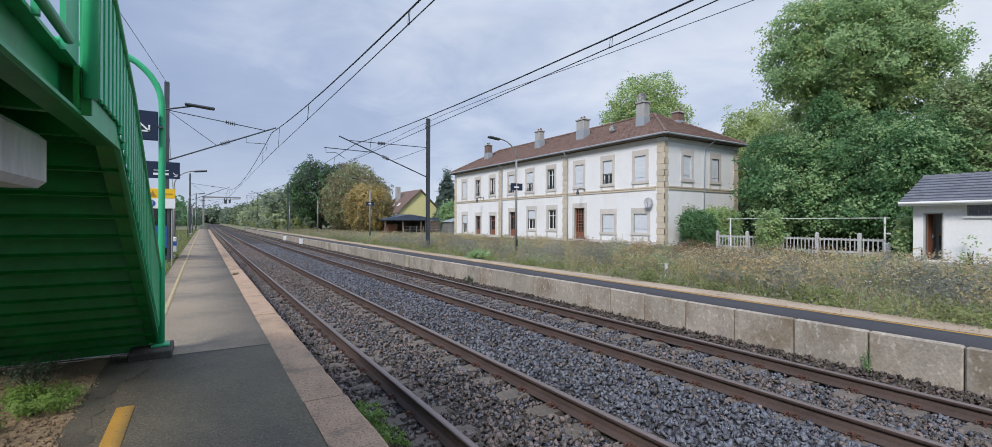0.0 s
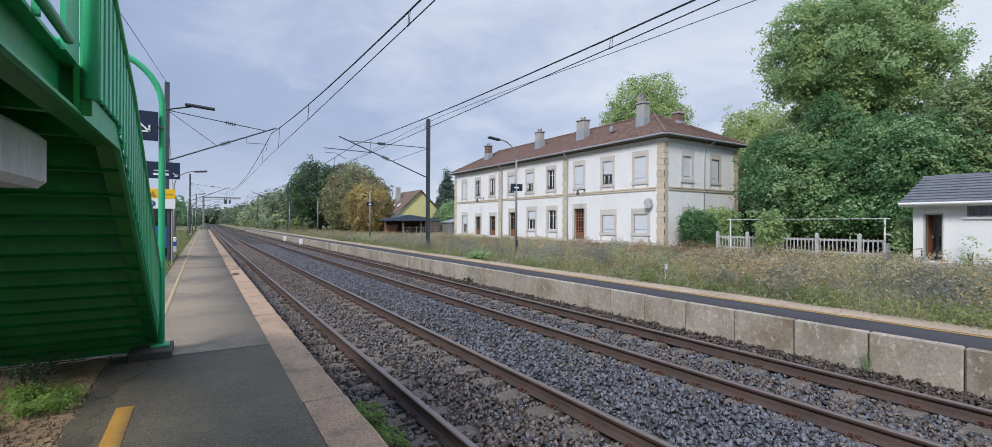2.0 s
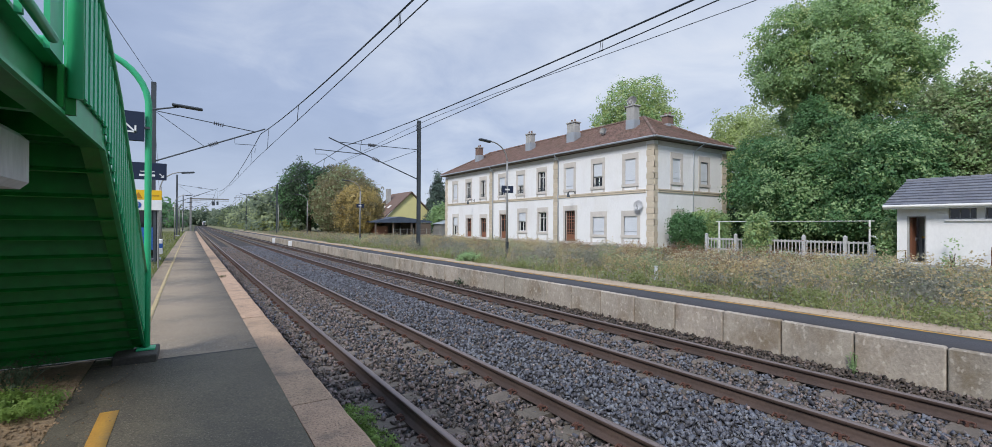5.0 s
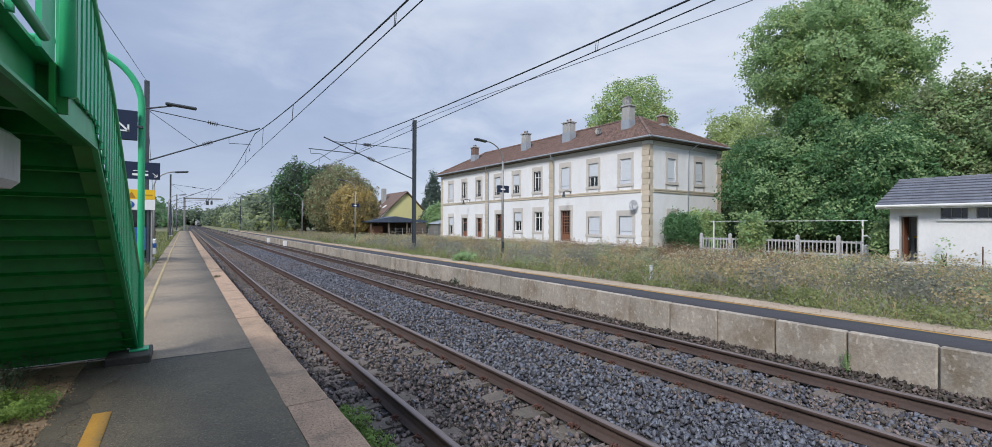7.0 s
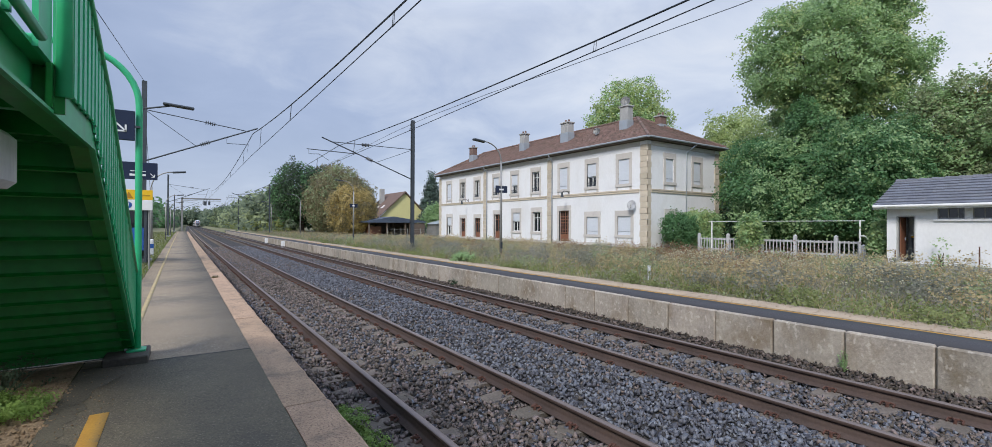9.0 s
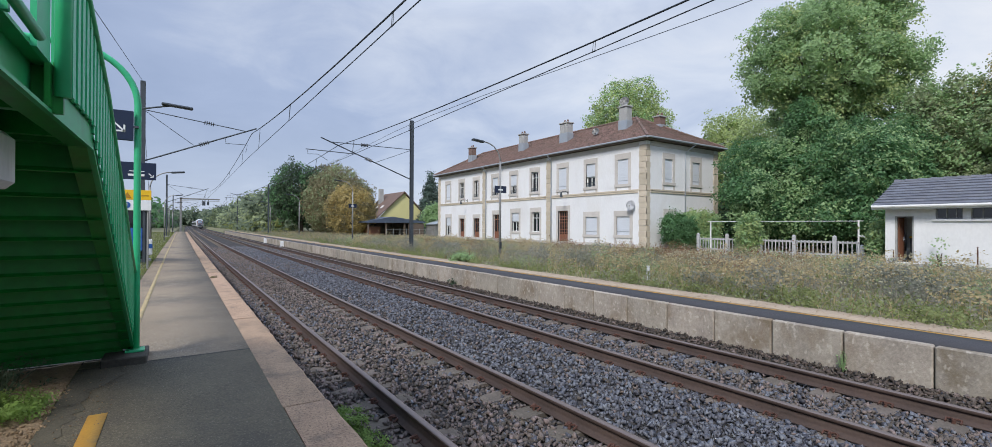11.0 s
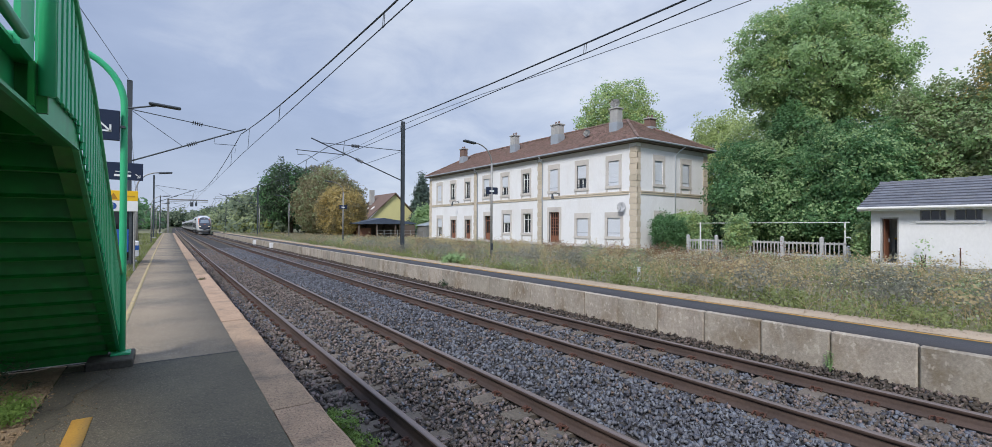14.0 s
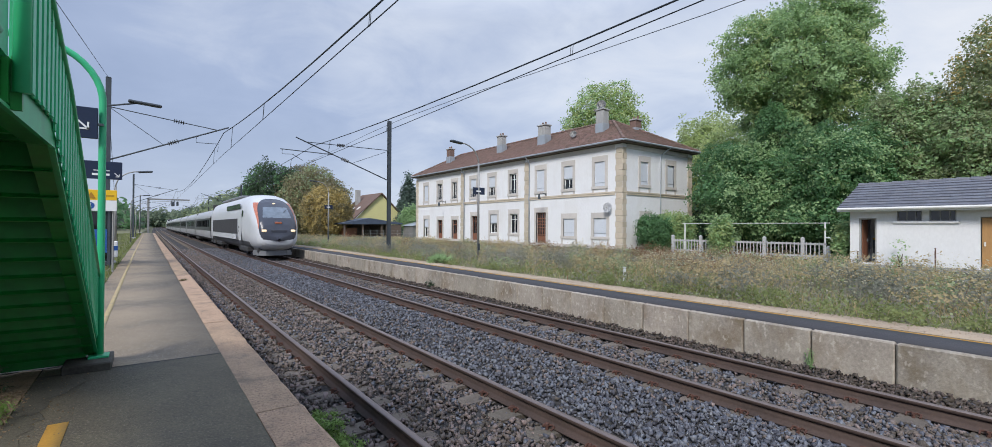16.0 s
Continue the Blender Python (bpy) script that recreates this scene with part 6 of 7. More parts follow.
MAPLE = [(0, 0, 4.0, 3.8, 3.8, 3.5), (0.3, -0.2, 7.2, 1.9, 1.9, 2.4), (-1.6, 2.2, 4.8, 2.3, 2.3, 2.5), (1.4, -2.4, 4.4, 2.3, 2.3, 2.7), (-0.8, -0.6, 2.4, 3.6, 3.6, 1.9), (0.2, 0.0, 8.9, 1.0, 1.0, 1.5)]
tree("plane_tree", 38.15, 14.45, GZ, 17.8, 6.4, "large broad plane tree with dense green foliage", LEAF_MID, 112000, 0.125, 0.45, 0.5, mat2=LEAF_LIGHT, seed=3, lobes=PLANE, gaps=0.78, depth=0.17, mix=0.13, bumps=1.2)
tree("maple_tree", 34.6, 14.6, GZ, 10.4, 4.3, "dense deep green maple behind the fence", LEAF_DEEP, 84000, 0.12, 0.25, 0.03, mat2=LEAF_MID, seed=5, lobes=MAPLE, gaps=0.45)
tree("maple_tree", 38.9, 17.3, GZ, 8.2, 2.9, "dense deep green maple behind the fence", LEAF_DEEP, 40000, 0.12, 0.22, 0.03, mat2=LEAF_MID, seed=8, gaps=0.45)
tree("maple_tree", 34.2, 10.9, GZ, 8.3, 3.5, "dense green maple behind the white outbuilding", LEAF_DEEP, 52000, 0.12, 0.22, 0.03, mat2=LEAF_MID, seed=9, gaps=0.45)
tree("plane_tree", 50.0, 42.7, GZ, 21.4, 6.7, "tall light green plane tree behind the station", LEAF_LIGHT, 36000, 0.20, 0.4, 0.30, mat2=LEAF_MID, seed=11, gaps=0.65)
tree("ash_tree", 45.2, 25.0, GZ, 13.4, 4.4, "light yellow-green ash tree behind the station", LEAF_LIGHT, 34000, 0.15, 0.2, 0.15, seed=13, gaps=0.65)
tree("hornbeam_tree", 38.0, 8.6, GZ, 11.0, 3.2, "olive green hornbeam behind the white outbuilding", LEAF_HEDGE, 44000, 0.125, 0.25, 0.10, mat2=LEAF_MID, seed=17, gaps=0.6)
tree("hornbeam_tree", 37.0, 5.2, GZ, 9.4, 3.4, "olive green hornbeam behind the white outbuilding", LEAF_HEDGE, 44000, 0.125, 0.25, 0.08, mat2=LEAF_MID, seed=19, gaps=0.6)
tree("chestnut_tree", 39.5, 3.4, GZ, 14.8, 4.2, "tall chestnut turning brown behind the outbuilding", LEAF_HEDGE, 46000, 0.125, 0.3, 0.12, mat2=LEAF_YELLOW, seed=23, gaps=0.75, mix=0.30)
tree("hornbeam_tree", 44.0, 13.5, GZ, 9.5, 4.6, "deep green tree in the rear of the grove", LEAF_DEEP, 16000, 0.22, 0.3, 0.02, seed=29)
tree("hornbeam_tree", 43.5, 6.5, GZ, 9.0, 4.6, "deep green tree in the rear of the grove", LEAF_DEEP, 16000, 0.22, 0.3, 0.02, seed=31)
tree("hornbeam_tree", 43.5, 20.0, GZ, 8.0, 4.0, "deep green tree in the rear of the grove", LEAF_DEEP, 14000, 0.22, 0.3, 0.02, seed=37)
# towards the line's far end
tree("round_tree", 21.2, 70.0, GZ, 7.7, 3.6, "rounded ochre-yellow tree beside the carport", LEAF_YELLOW, 22000, 0.17, 0.2, 0.02, mat2=LEAF_OLIVE, seed=41, shape="dome", bumps=0.40, gaps=-0.5)
tree("round_tree", 23.6, 85.0, GZ, 11.8, 5.9, "large rounded olive-brown tree", LEAF_OLIVE, 30000, 0.22, 0.3, 0.02, mat2=LEAF_HEDGE, seed=43, shape="dome", bumps=0.35, gaps=-0.5)
tree("round_tree", 20.6, 101.0, GZ, 14.4, 6.7, "large rounded dark green tree", LEAF_DARK, 26000, 0.26, 0.3, 0.02, mat2=LEAF_DEEP, seed=47, bumps=0.7, gaps=-0.2)
tree("round_tree", 27.0, 104.0, GZ, 15.0, 6.4, "large rounded dark green tree", LEAF_OLIVE, 20000, 0.28, 0.3, 0.03, mat2=LEAF_DARK, seed=48, shape="dome", bumps=0.45, gaps=-0.4)
tree("spruce_tree", 36.6, 75.0, GZ, 11.6, 3.3, "dark blue-green spruce beyond the station", LEAF_CONIFER, 26000, 0.2, 0.2, 0.05, seed=53, shape="cone", gaps=-0.6, bumps=0.5)
tree("plum_tree", 33.0, 66.0, GZ, 5.0, 2.0, "small light green garden tree", LEAF_MID, 4000, 0.22, 0.12, 0.1, seed=55)


def bush(x, y, h, r, label, mat, leaves, seed, mat2=None, size=0.10, bumps=1.0):
    rs = np.random.default_rng(seed)
    t = thing("shrub", (x, y, GZ - 0.03), label, "bush")
    lobes = [(0, 0, h * 0.45, r * 0.85, r * 0.85, h * 0.48)]
    for k in range(6):
        a = k * 1.05 + seed
        f = rs.uniform(0.35, 0.55)
        lobes.append((r * 0.55 * math.cos(a), r * 0.55 * math.sin(a), h * rs.uniform(0.25, 0.72), r * f, r * f, h * 0.26))
    v, f = crown_leaves(lobes, leaves, size, seed, bumps, 0.16, 0.3, spray=6)
    part("foliage", arrays("foliage", v, f, mat), [], t)
    bm = bmesh.new()
    for k in range(5):
        c = lobes[k + 1]
        pipe(bm, [(0.05 * k - 0.1, 0, 0), (c[0] * 0.5, c[1] * 0.5, c[2] * 0.5 + 0.1), c[:3]], [0.05, 0.03, 0.01], n=5)
    part("stem", bm, BARK, t)
    if mat2:
        v, f = crown_leaves(lobes, leaves // 3, size, seed + 9, bumps * 1.15, 0.1, 0.6, spray=6)
        part("lighter_foliage", arrays("foliage", v, f, mat2), [], t)


bush(28.4, 19.9, 2.55, 1.15, "dense dark green cypress-like shrub by the station corner", LEAF_DEEP, 9000, 61, size=0.09)
bush(30.6, 19.7, 2.85, 1.35, "dense green shrub by the station corner", LEAF_MID, 12000, 62, mat2=LEAF_LIGHT, size=0.10)
bush(25.5, 13.55, 2.2, 0.62, "straggling green shrub at the fence", LEAF_MID, 5200, 63, mat2=LEAF_LIGHT, size=0.09, bumps=1.5)
bush(24.3, 7.38, 2.1, 0.42, "upright green shrub at the outbuilding's corner", LEAF_MID, 5500, 64, mat2=LEAF_LIGHT, size=0.085)
bush(22.9, 5.25, 1.25, 0.16, "young green sapling against the outbuilding", LEAF_MID, 150, 65, size=0.07, bumps=2.0)


# weeds on the meadow, grass beside the near platform
def blades(name, mat, xs, ys, zs, heights, width, label, spread=0.35):
    n = len(xs)
    a = RNG.random(n) * math.tau
    ln = RNG.normal(0, spread, (n, 2)) * heights[:, None]
    w = width * RNG.uniform(0.6, 1.4, n)
    base = np.stack([xs, ys, zs], 1)
    side = np.stack([np.cos(a) * w, np.sin(a) * w, np.zeros(n)], 1)
    mid = base + np.stack([ln[:, 0] * 0.35, ln[:, 1] * 0.35, heights * 0.6], 1)
    tip = base + np.stack([ln[:, 0], ln[:, 1], heights], 1)
    v = np.stack([base - side, base + side, mid + side * 0.8, tip, mid - side * 0.8], 1)
    f3 = np.array([[0, 1, 2, 4]])
    quads = (f3[None] + (np.arange(n) * 5)[:, None, None]).reshape(-1, 4)
    tris = np.stack([np.arange(n) * 5 + 4, np.arange(n) * 5 + 2, np.arange(n) * 5 + 3, np.arange(n) * 5 + 3], 1)
    me = bpy.data.meshes.new(name)
    me.from_pydata(v.reshape(-1, 3).tolist(), [], quads.tolist() + tris[:, :3].tolist())
    me.materials.append(mat)
    tagged(part(name, me, []), label, "grass", kind="stuff")


def patchy(xs, ys, s, ph):
    return 0.5 + 0.5 * np.sin(xs * s + ph + 1.3 * np.sin(ys * s * 0.7)) * np.cos(ys * s * 0.83 + ph * 2 + np.sin(xs * s * 0.6))


def meadow(n, ph, cut, name, mat, h0, h1, width, label, power=1.6, x0=9.9, x1=25.6, y1=95.0, spread=0.3):
    ys = -6 + (y1 + 6) * RNG.random(n) ** power
    xs = x0 + (x1 - x0) * RNG.random(n) ** 1.2 + np.where(ys > 0, np.minimum(ys, 95) * 0.012, 0)
    keep = (patchy(xs, ys, 0.9, ph) > cut * RNG.random(n)) & ~((xs > 23.2) & (ys < 7.3)) & (xs < 27.0)
    keep &= ~((xs < 10.25 + 0.35 * np.sin(ys * 1.3) * np.sin(ys * 0.47)) & (RNG.random(n) < 0.85))
    xs, ys = xs[keep], ys[keep]
    hs = RNG.uniform(h0, h1, len(xs)) * (0.50 + 0.85 * patchy(xs, ys, 0.55, ph + 1)) * np.interp(xs, [9.6, 10.6, 18.5, 21.0, 26], [0.45, 1.0, 0.85, 0.35, 0.22])
    blades(name, mat, xs, ys, np.full(len(xs), GZ - 0.04), hs, width, label, spread)
    return xs, ys, hs


meadow(42000, 0.3, 1.0, "meadow_grass", GRASS_GREEN, 0.15, 0.50, 0.007, "tall green meadow grass and weeds", spread=0.55)
meadow(42000, 2.1, 0.8, "dry_grass", GRASS_DRY, 0.20, 0.62, 0.006, "dry straw-coloured meadow grass", spread=0.5)
meadow(40000, 4.0, 0.8, "grey_weeds", GRASS_GREY, 0.22, 0.70, 0.007, "grey-brown seeding weeds", spread=0.5)
meadow(3500, 5.5, 1.6, "russet_weeds", RUSSET, 0.4, 1.0, 0.008, "russet dock stalks", spread=0.3)


def flower_heads():
    n = 11000
    ys = -5 + 75 * RNG.random(n) ** 1.8
    xs = 10.3 + 10.2 * RNG.random(n)
    k = (patchy(xs, ys, 0.8, 1.1) ** 2 > RNG.random(n) * np.interp(xs, [10, 13, 18, 25], [3.0, 1.6, 0.8, 0.7])) & ~((xs > 23.0) & (ys < 7.3))
    xs, ys = xs[k], ys[k]
    zs = GZ + RNG.uniform(0.2, 0.6, len(xs))
    m = len(xs)
    v, f = leaf_cloud(np.stack([xs, ys, zs], 1), np.full(m, 0.05), m * 2, 0.024, 0.3)
    tagged(part("flower_heads", arrays("flower_heads", v, f, PETAL), []), "white umbel flower heads among the weeds", "flowers", kind="stuff")
    # leafy weed masses under them
    n = 90000
    ys = -5 + 85 * RNG.random(n) ** 1.7
    xs = 10.1 + 11.5 * RNG.random(n) ** 1.15
    k = (patchy(xs, ys, 1.3, 2.6) > 0.25 + 0.4 * RNG.random(n)) & ~((xs > 23.0) & (ys < 7.3))
    xs, ys = xs[k], ys[k]
    hgt = 0.12 + 0.42 * patchy(xs, ys, 0.7, 0.4)
    zs = GZ - 0.03 + hgt * RNG.random(len(xs))
    for sel, mat, nm, lab in ((0, GRASS_GREEN, "weed_leaves", "low leafy green weeds"), (1, GRASS_GREY, "withered_weed_leaves", "withered grey-green weed leaves"), (2, LEAF_HEDGE, "dark_weed_leaves", "dark green weed leaves")):
        q = (np.arange(len(xs)) * 7919 % 3) == sel
        v, f = leaf_cloud(np.stack([xs[q], ys[q], zs[q]], 1), np.full(q.sum(), 0.04), int(q.sum() * 1.4), 0.036)
        v[:, 2] = np.maximum(v[:, 2], GZ - 0.05)
        tagged(part(nm, arrays(nm, v, f, mat), []), lab, "weeds", kind="stuff")



def drifts(name, mat, label, spots, count, size, low, high, spread=0.8, flat=0.5):
    """Drifts of one weed: loose mounds of leaves or heads round each spot (x, y, radius)."""
    v_all, share = [], np.array([q[2] ** 2 for q in spots])
    for (x, y, r), n in zip(spots, (count * share / share.sum()).astype(int)):
        a, q = RNG.random(n) * math.tau, np.sqrt(RNG.random(n))
        wob = 1 + 0.35 * np.sin(3 * a + x)
        xs, ys = x + q * r * wob * np.cos(a) * spread, y + q * r * wob * np.sin(a) * 1.6
        top = 1 - 0.45 * q ** 2
        zs = GZ + (low + (high - low) * RNG.random(n) ** 0.7) * top * (0.75 + 0.5 * patchy(xs, ys, 4.0, x))
        ok = ~((xs > 22.9) & (ys < 7.4)) & (xs > 10.2)
        v_all.append(np.stack([xs, ys, zs], 1)[ok])
    c = np.concatenate(v_all)
    v, f = leaf_cloud(c, np.full(len(c), size * 0.9), len(c), size, flat)
    v[:, 2] = np.maximum(v[:, 2], GZ - 0.05)
    tagged(part(name, arrays(name, v, f, mat), []), label, "weeds", kind="stuff")


def spread_spots(n, x0, x1, y0, y1, r0, r1):
    return [(RNG.uniform(x0, x1), y0 + (y1 - y0) * RNG.random() ** 1.5, RNG.uniform(r0, r1)) for k in range(n)]


flower_heads()
def mounds(name, mat, label, n, x0, x1, y0, y1, r0, r1, h0, h1, leaves, size, seed):
    """Bushy weed mounds, scattered over a stretch of the meadow."""
    rs = np.random.default_rng(seed)
    lobes = []
    while len(lobes) < n:
        x, y, r = rs.uniform(x0, x1), y0 + (y1 - y0) * rs.random() ** 1.5, rs.uniform(r0, r1)
        if not (x > 22.6 and y < 7.8):
            h = rs.uniform(h0, h1)
            lobes.append((x, y, GZ + h * 0.42, r, r * rs.uniform(0.9, 1.6), h * 0.58))
    v, f = crown_leaves(lobes, leaves, size, seed, 1.2, 0.25, 0.25, spray=6)
    tagged(part(name, arrays(name, v, f, mat), []), label, "weeds", kind="stuff")


mounds("lavender_grey_weeds", LILAC, "mounds of lavender-grey seeding weeds", 70, 10.5, 15.5, -3, 36, 0.3, 0.8, 0.45, 0.85, 36000, 0.046, 201)
mounds("green_edge_weeds", GRASS_BRIGHT, "bright green tufts along the meadow edge", 130, 9.85, 11.3, -3, 46, 0.10, 0.42, 0.10, 0.36, 28000, 0.036, 202)
mounds("shaded_green_weeds", LEAF_HEDGE, "dark green weed mounds in the meadow", 70, 10.6, 20.5, -3, 40, 0.25, 0.7, 0.3, 0.70, 26000, 0.050, 203)
mounds("straw_seed_heads", GRASS_DRY, "straw-coloured seed heads in drifts", 150, 11.2, 20.5, -2, 48, 0.3, 0.9, 0.45, 0.90, 52000, 0.046, 204)
drifts("russet_seed_heads", RUSSET, "russet dock seed heads in drifts", spread_spots(34, 13.0, 21.5, 7, 34, 0.3, 0.8), 16000, 0.028, 0.12, 0.85)
drifts("cream_flower_drift", PETAL, "drifts of cream umbel flowers", spread_spots(60, 12.0, 20.0, -1, 24, 0.4, 1.1), 10000, 0.024, 0.45, 0.85, flat=0.25)


def verge():
    n = 18000
    ys = 9 + 105 * RNG.random(n) ** 1.5
    xs = -0.93 - 5.5 * RNG.random(n) ** 1.5 + ys ** 2 / 40500
    blades("verge_grass", GRASS_GREEN, xs, ys, np.full(n, 0.29), RNG.uniform(0.06, 0.20, n), 0.012, "short green grass beside the near platform", 0.5)


verge()


def ground_patch():
    n = 26
    v = [(-4.5 + 3.59 * i / n, -3 + 13.0 * j / n, 0.352 + 0.02 * noise.noise((i * 0.5, j * 0.6, 0.3))) for j in range(n + 1) for i in range(n + 1)]
    f = [(j * (n + 1) + i, j * (n + 1) + i + 1, (j + 1) * (n + 1) + i + 1, (j + 1) * (n + 1) + i) for j in range(n) for i in range(n)]
    setting("dirt_patch", arrays("dirt_patch", v, f, DIRT), "bare pebbly dirt under the stairs", "dirt")
    m = 2600
    stones("pebbles", DIRT, RNG.uniform(-2.6, -0.86, m), RNG.uniform(2.5, 6.4, m), RNG.uniform(0.006, 0.02, m), np.full(m, 0.358), "small pale pebbles in the dirt")


ground_patch()


def damp_shade_patch():
    """A thin uneven film on the asphalt under the stairs: wet dirt and the stairs' shade in one dark colour."""
    rs = np.random.default_rng(77)
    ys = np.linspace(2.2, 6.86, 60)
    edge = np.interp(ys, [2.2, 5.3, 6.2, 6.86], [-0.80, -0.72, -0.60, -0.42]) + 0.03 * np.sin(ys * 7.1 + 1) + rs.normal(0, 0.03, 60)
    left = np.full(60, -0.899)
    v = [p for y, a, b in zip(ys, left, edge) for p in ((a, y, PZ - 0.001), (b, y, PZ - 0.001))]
    f = [(2 * i, 2 * i + 1, 2 * i + 3, 2 * i + 2) for i in range(59)]
    setting("wet_dirt", arrays("wet_dirt", v, f, WET_SHADED_DIRT), "dark wet dirt on the asphalt beside the stairs", "dirt")
    m = 420
    stones("grit", DIRT, -0.98 + 0.5 * rs.random(m) ** 2.2, rs.uniform(2.6, 6.8, m), rs.uniform(0.003, 0.009, m), np.full(m, PZ), "pale grit scattered on the wet asphalt edge")


damp_shade_patch()


def plant(name, x, y, z, h, r, leaves, size, label, mat, seed, stalks=30):
    rs = np.random.default_rng(seed)
    t = thing(name, (x, y, z), label, "plant")
    cs = [(rs.normal(0, r * 0.5), rs.normal(0, r * 0.5), rs.uniform(0.15, 1.0) * h) for k in range(40)]
    v, f = leaf_cloud(cs, np.full(40, r * 0.24), leaves, size, 0.7, narrow=0.55)
    v[:, 2] = np.maximum(v[:, 2], 0.004)
    part("leaves", arrays("leaves", v, f, mat), [], t)
    bm = bmesh.new()
    for k in range(stalks):
        c = cs[k % 40]
        pipe(bm, [(c[0] * 0.2, c[1] * 0.2, 0), (c[0] * 0.6, c[1] * 0.6, c[2] * 0.6), c], [0.005, 0.004, 0.002], n=4)
    tagged(part("stalk", bm, mat, t), kind="stuff")


plant("fern_weed", -1.16, 5.5, 0.35, 0.17, 0.32, 6500, 0.014, "bright green ferny weed in the dirt beside the stairs", FERN, 71)
plant("fern_weed", -1.45, 5.0, 0.35, 0.12, 0.20, 2000, 0.014, "green ferny weed in the dirt beside the stairs", FERN, 72)
plant("dark_weed", -1.4, 6.3, 0.33, 0.30, 0.30, 900, 0.018, "thin dark weed under the bottom step", LEAF_DARK, 73)
plant("track_weed", 1.42, 4.55, -0.22, 0.32, 0.24, 3600, 0.016, "yellow-green weed growing between kerb and rail", FERN, 74)
plant("track_weed", 1.40, 5.0, -0.22, 0.26, 0.18, 1500, 0.016, "yellow-green weed growing between kerb and rail", FERN, 75)
plant("wall_weed", 7.98, 2.88, -0.12, 0.30, 0.07, 70, 0.018, "small weed at the foot of the platform wall", LEAF_MID, 76)
plant("wall_weed", 7.96, 14.5, -0.12, 0.22, 0.16, 120, 0.04, "small weed at the foot of the platform wall", LEAF_DARK, 77)
plant("platform_weed", 10.1, 17.6, GZ, 0.32, 0.6, 1800, 0.05, "bright green weed patch on the meadow edge", LEAF_MID, 78)
for k, (y, r) in enumerate(((16.4, 0.10),)):
    plant("kerb_weed", EDGE_IN + random.uniform(0.0, 0.15) + bend(y), y, PZ, 0.05, r, 120, 0.025, "small dry weed in the kerb joint", GRASS_DRY if k % 2 else LEAF_OLIVE, 80 + k, stalks=8)


# far woods
def woods(name, x_of, y0, y1, depth, h0, h1, count, size, mats, label, clump=3.0, seed=5):
    rs = np.random.default_rng(seed)
    t_n = 240
    ys = rs.uniform(y0, y1, t_n)
    xs = np.array([x_of(y) for y in ys]) + rs.random(t_n) * depth
    hh = rs.uniform(h0, h1, t_n)
    cs, rr = [], []
    for x, y, h in zip(xs, ys, hh):
        for k in range(6):
            cs.append((x + rs.normal(0, clump * 0.6), y + rs.normal(0, clump * 0.6), h * rs.uniform(0.12, 0.9)))
            rr.append(clump * rs.uniform(0.5, 1.0))
    for i, m in enumerate(mats):
        v, f = leaf_cloud(cs[i::len(mats)], rr[i::len(mats)], count * 3 // len(mats), size * 0.58)
        v[:, 2] = np.maximum(v[:, 2], 0.2)
        tagged(part(name, arrays(name, v, f, m), []), label, "woods", kind="stuff")


woods("distant_woods", lambda y: 15.5 + bend(min(y, 450)) + 2 * math.sin(y * 0.05), 112, 330, 10, 6.5, 12.0, 20000, 0.95, (LEAF_HAZED, LEAF_HAZED, LEAF_HEDGE), "bank of mixed green trees along the line", 2.6, 5)
woods("trackside_scrub", lambda y: 13.0 + bend(min(y, 450)), 95, 330, 4, 0.8, 3.2, 9000, 0.5, (LEAF_HAZED, GRASS_GREEN), "low green scrub along the line", 1.0, 6)
woods("distant_woods", lambda y: 14.0 + bend(min(y, 450)), 330, 560, 22, 8, 14, 9000, 1.8, (LEAF_HAZED, LEAF_DARK), "dark woods at the end of the line", 4.0, 7)
woods("distant_woods", lambda y: -34.0, 560, 700, 110, 12, 19, 8000, 3.2, (LEAF_DARK, LEAF_HAZED), "dark wooded rise at the end of the line", 6.0, 8)
woods("distant_woods", lambda y: -24.0 - 8 * math.sin(y * 0.02), 105, 560, 12, 6, 12, 9000, 1.7, (LEAF_HAZED, LEAF_DEEP), "row of green trees behind the near platform", 3.2, 9)
woods("distant_woods", lambda y: -13.0, 40, 105, 6, 3, 6.5, 7000, 0.6, (LEAF_DEEP, LEAF_HAZED), "hedge behind the near platform", 1.6, 10)
woods("grove_undergrowth", lambda y: 40.0, -14, 30, 14, 2.5, 7.0, 12000, 0.5, (LEAF_DARK, LEAF_DEEP), "dark undergrowth under the grove", 1.8, 11)
woods("distant_woods", lambda y: 60.0, -60, 110, 14, 6, 11, 7000, 1.6, (LEAF_DEEP, LEAF_DARK), "woods behind the grove", 3.2, 12)

# ------------------------------------------------------------ the express train; each car's origin is its front end on the rails
def shell(sections, n=28, square=3.2):
    """Rings of a rounded body: sections of (y, half width, bottom, top)."""
    v = []
    for y, w, zb, zt in sections:
        cz, hz = (zb + zt) / 2, (zt - zb) / 2
        for k in range(n):
            a = math.tau * (k + 0.5) / n
            c, s = math.cos(a), math.sin(a)
            e = 2 / square
            v.append((w * math.copysign(abs(c) ** e, c), y, cz + hz * math.copysign(abs(s) ** e, s)))
    f = [(i * n + k, i * n + (k + 1) % n, (i + 1) * n + (k + 1) % n, (i + 1) * n + k) for i in range(len(sections) - 1) for k in range(n)]
    return v, f


def split_parts(v, f, choose):
    groups = {}
    for q in f:
        c = np.mean([v[i] for i in q], axis=0)
        groups.setdefault(choose(*c), []).append(q)
    return groups


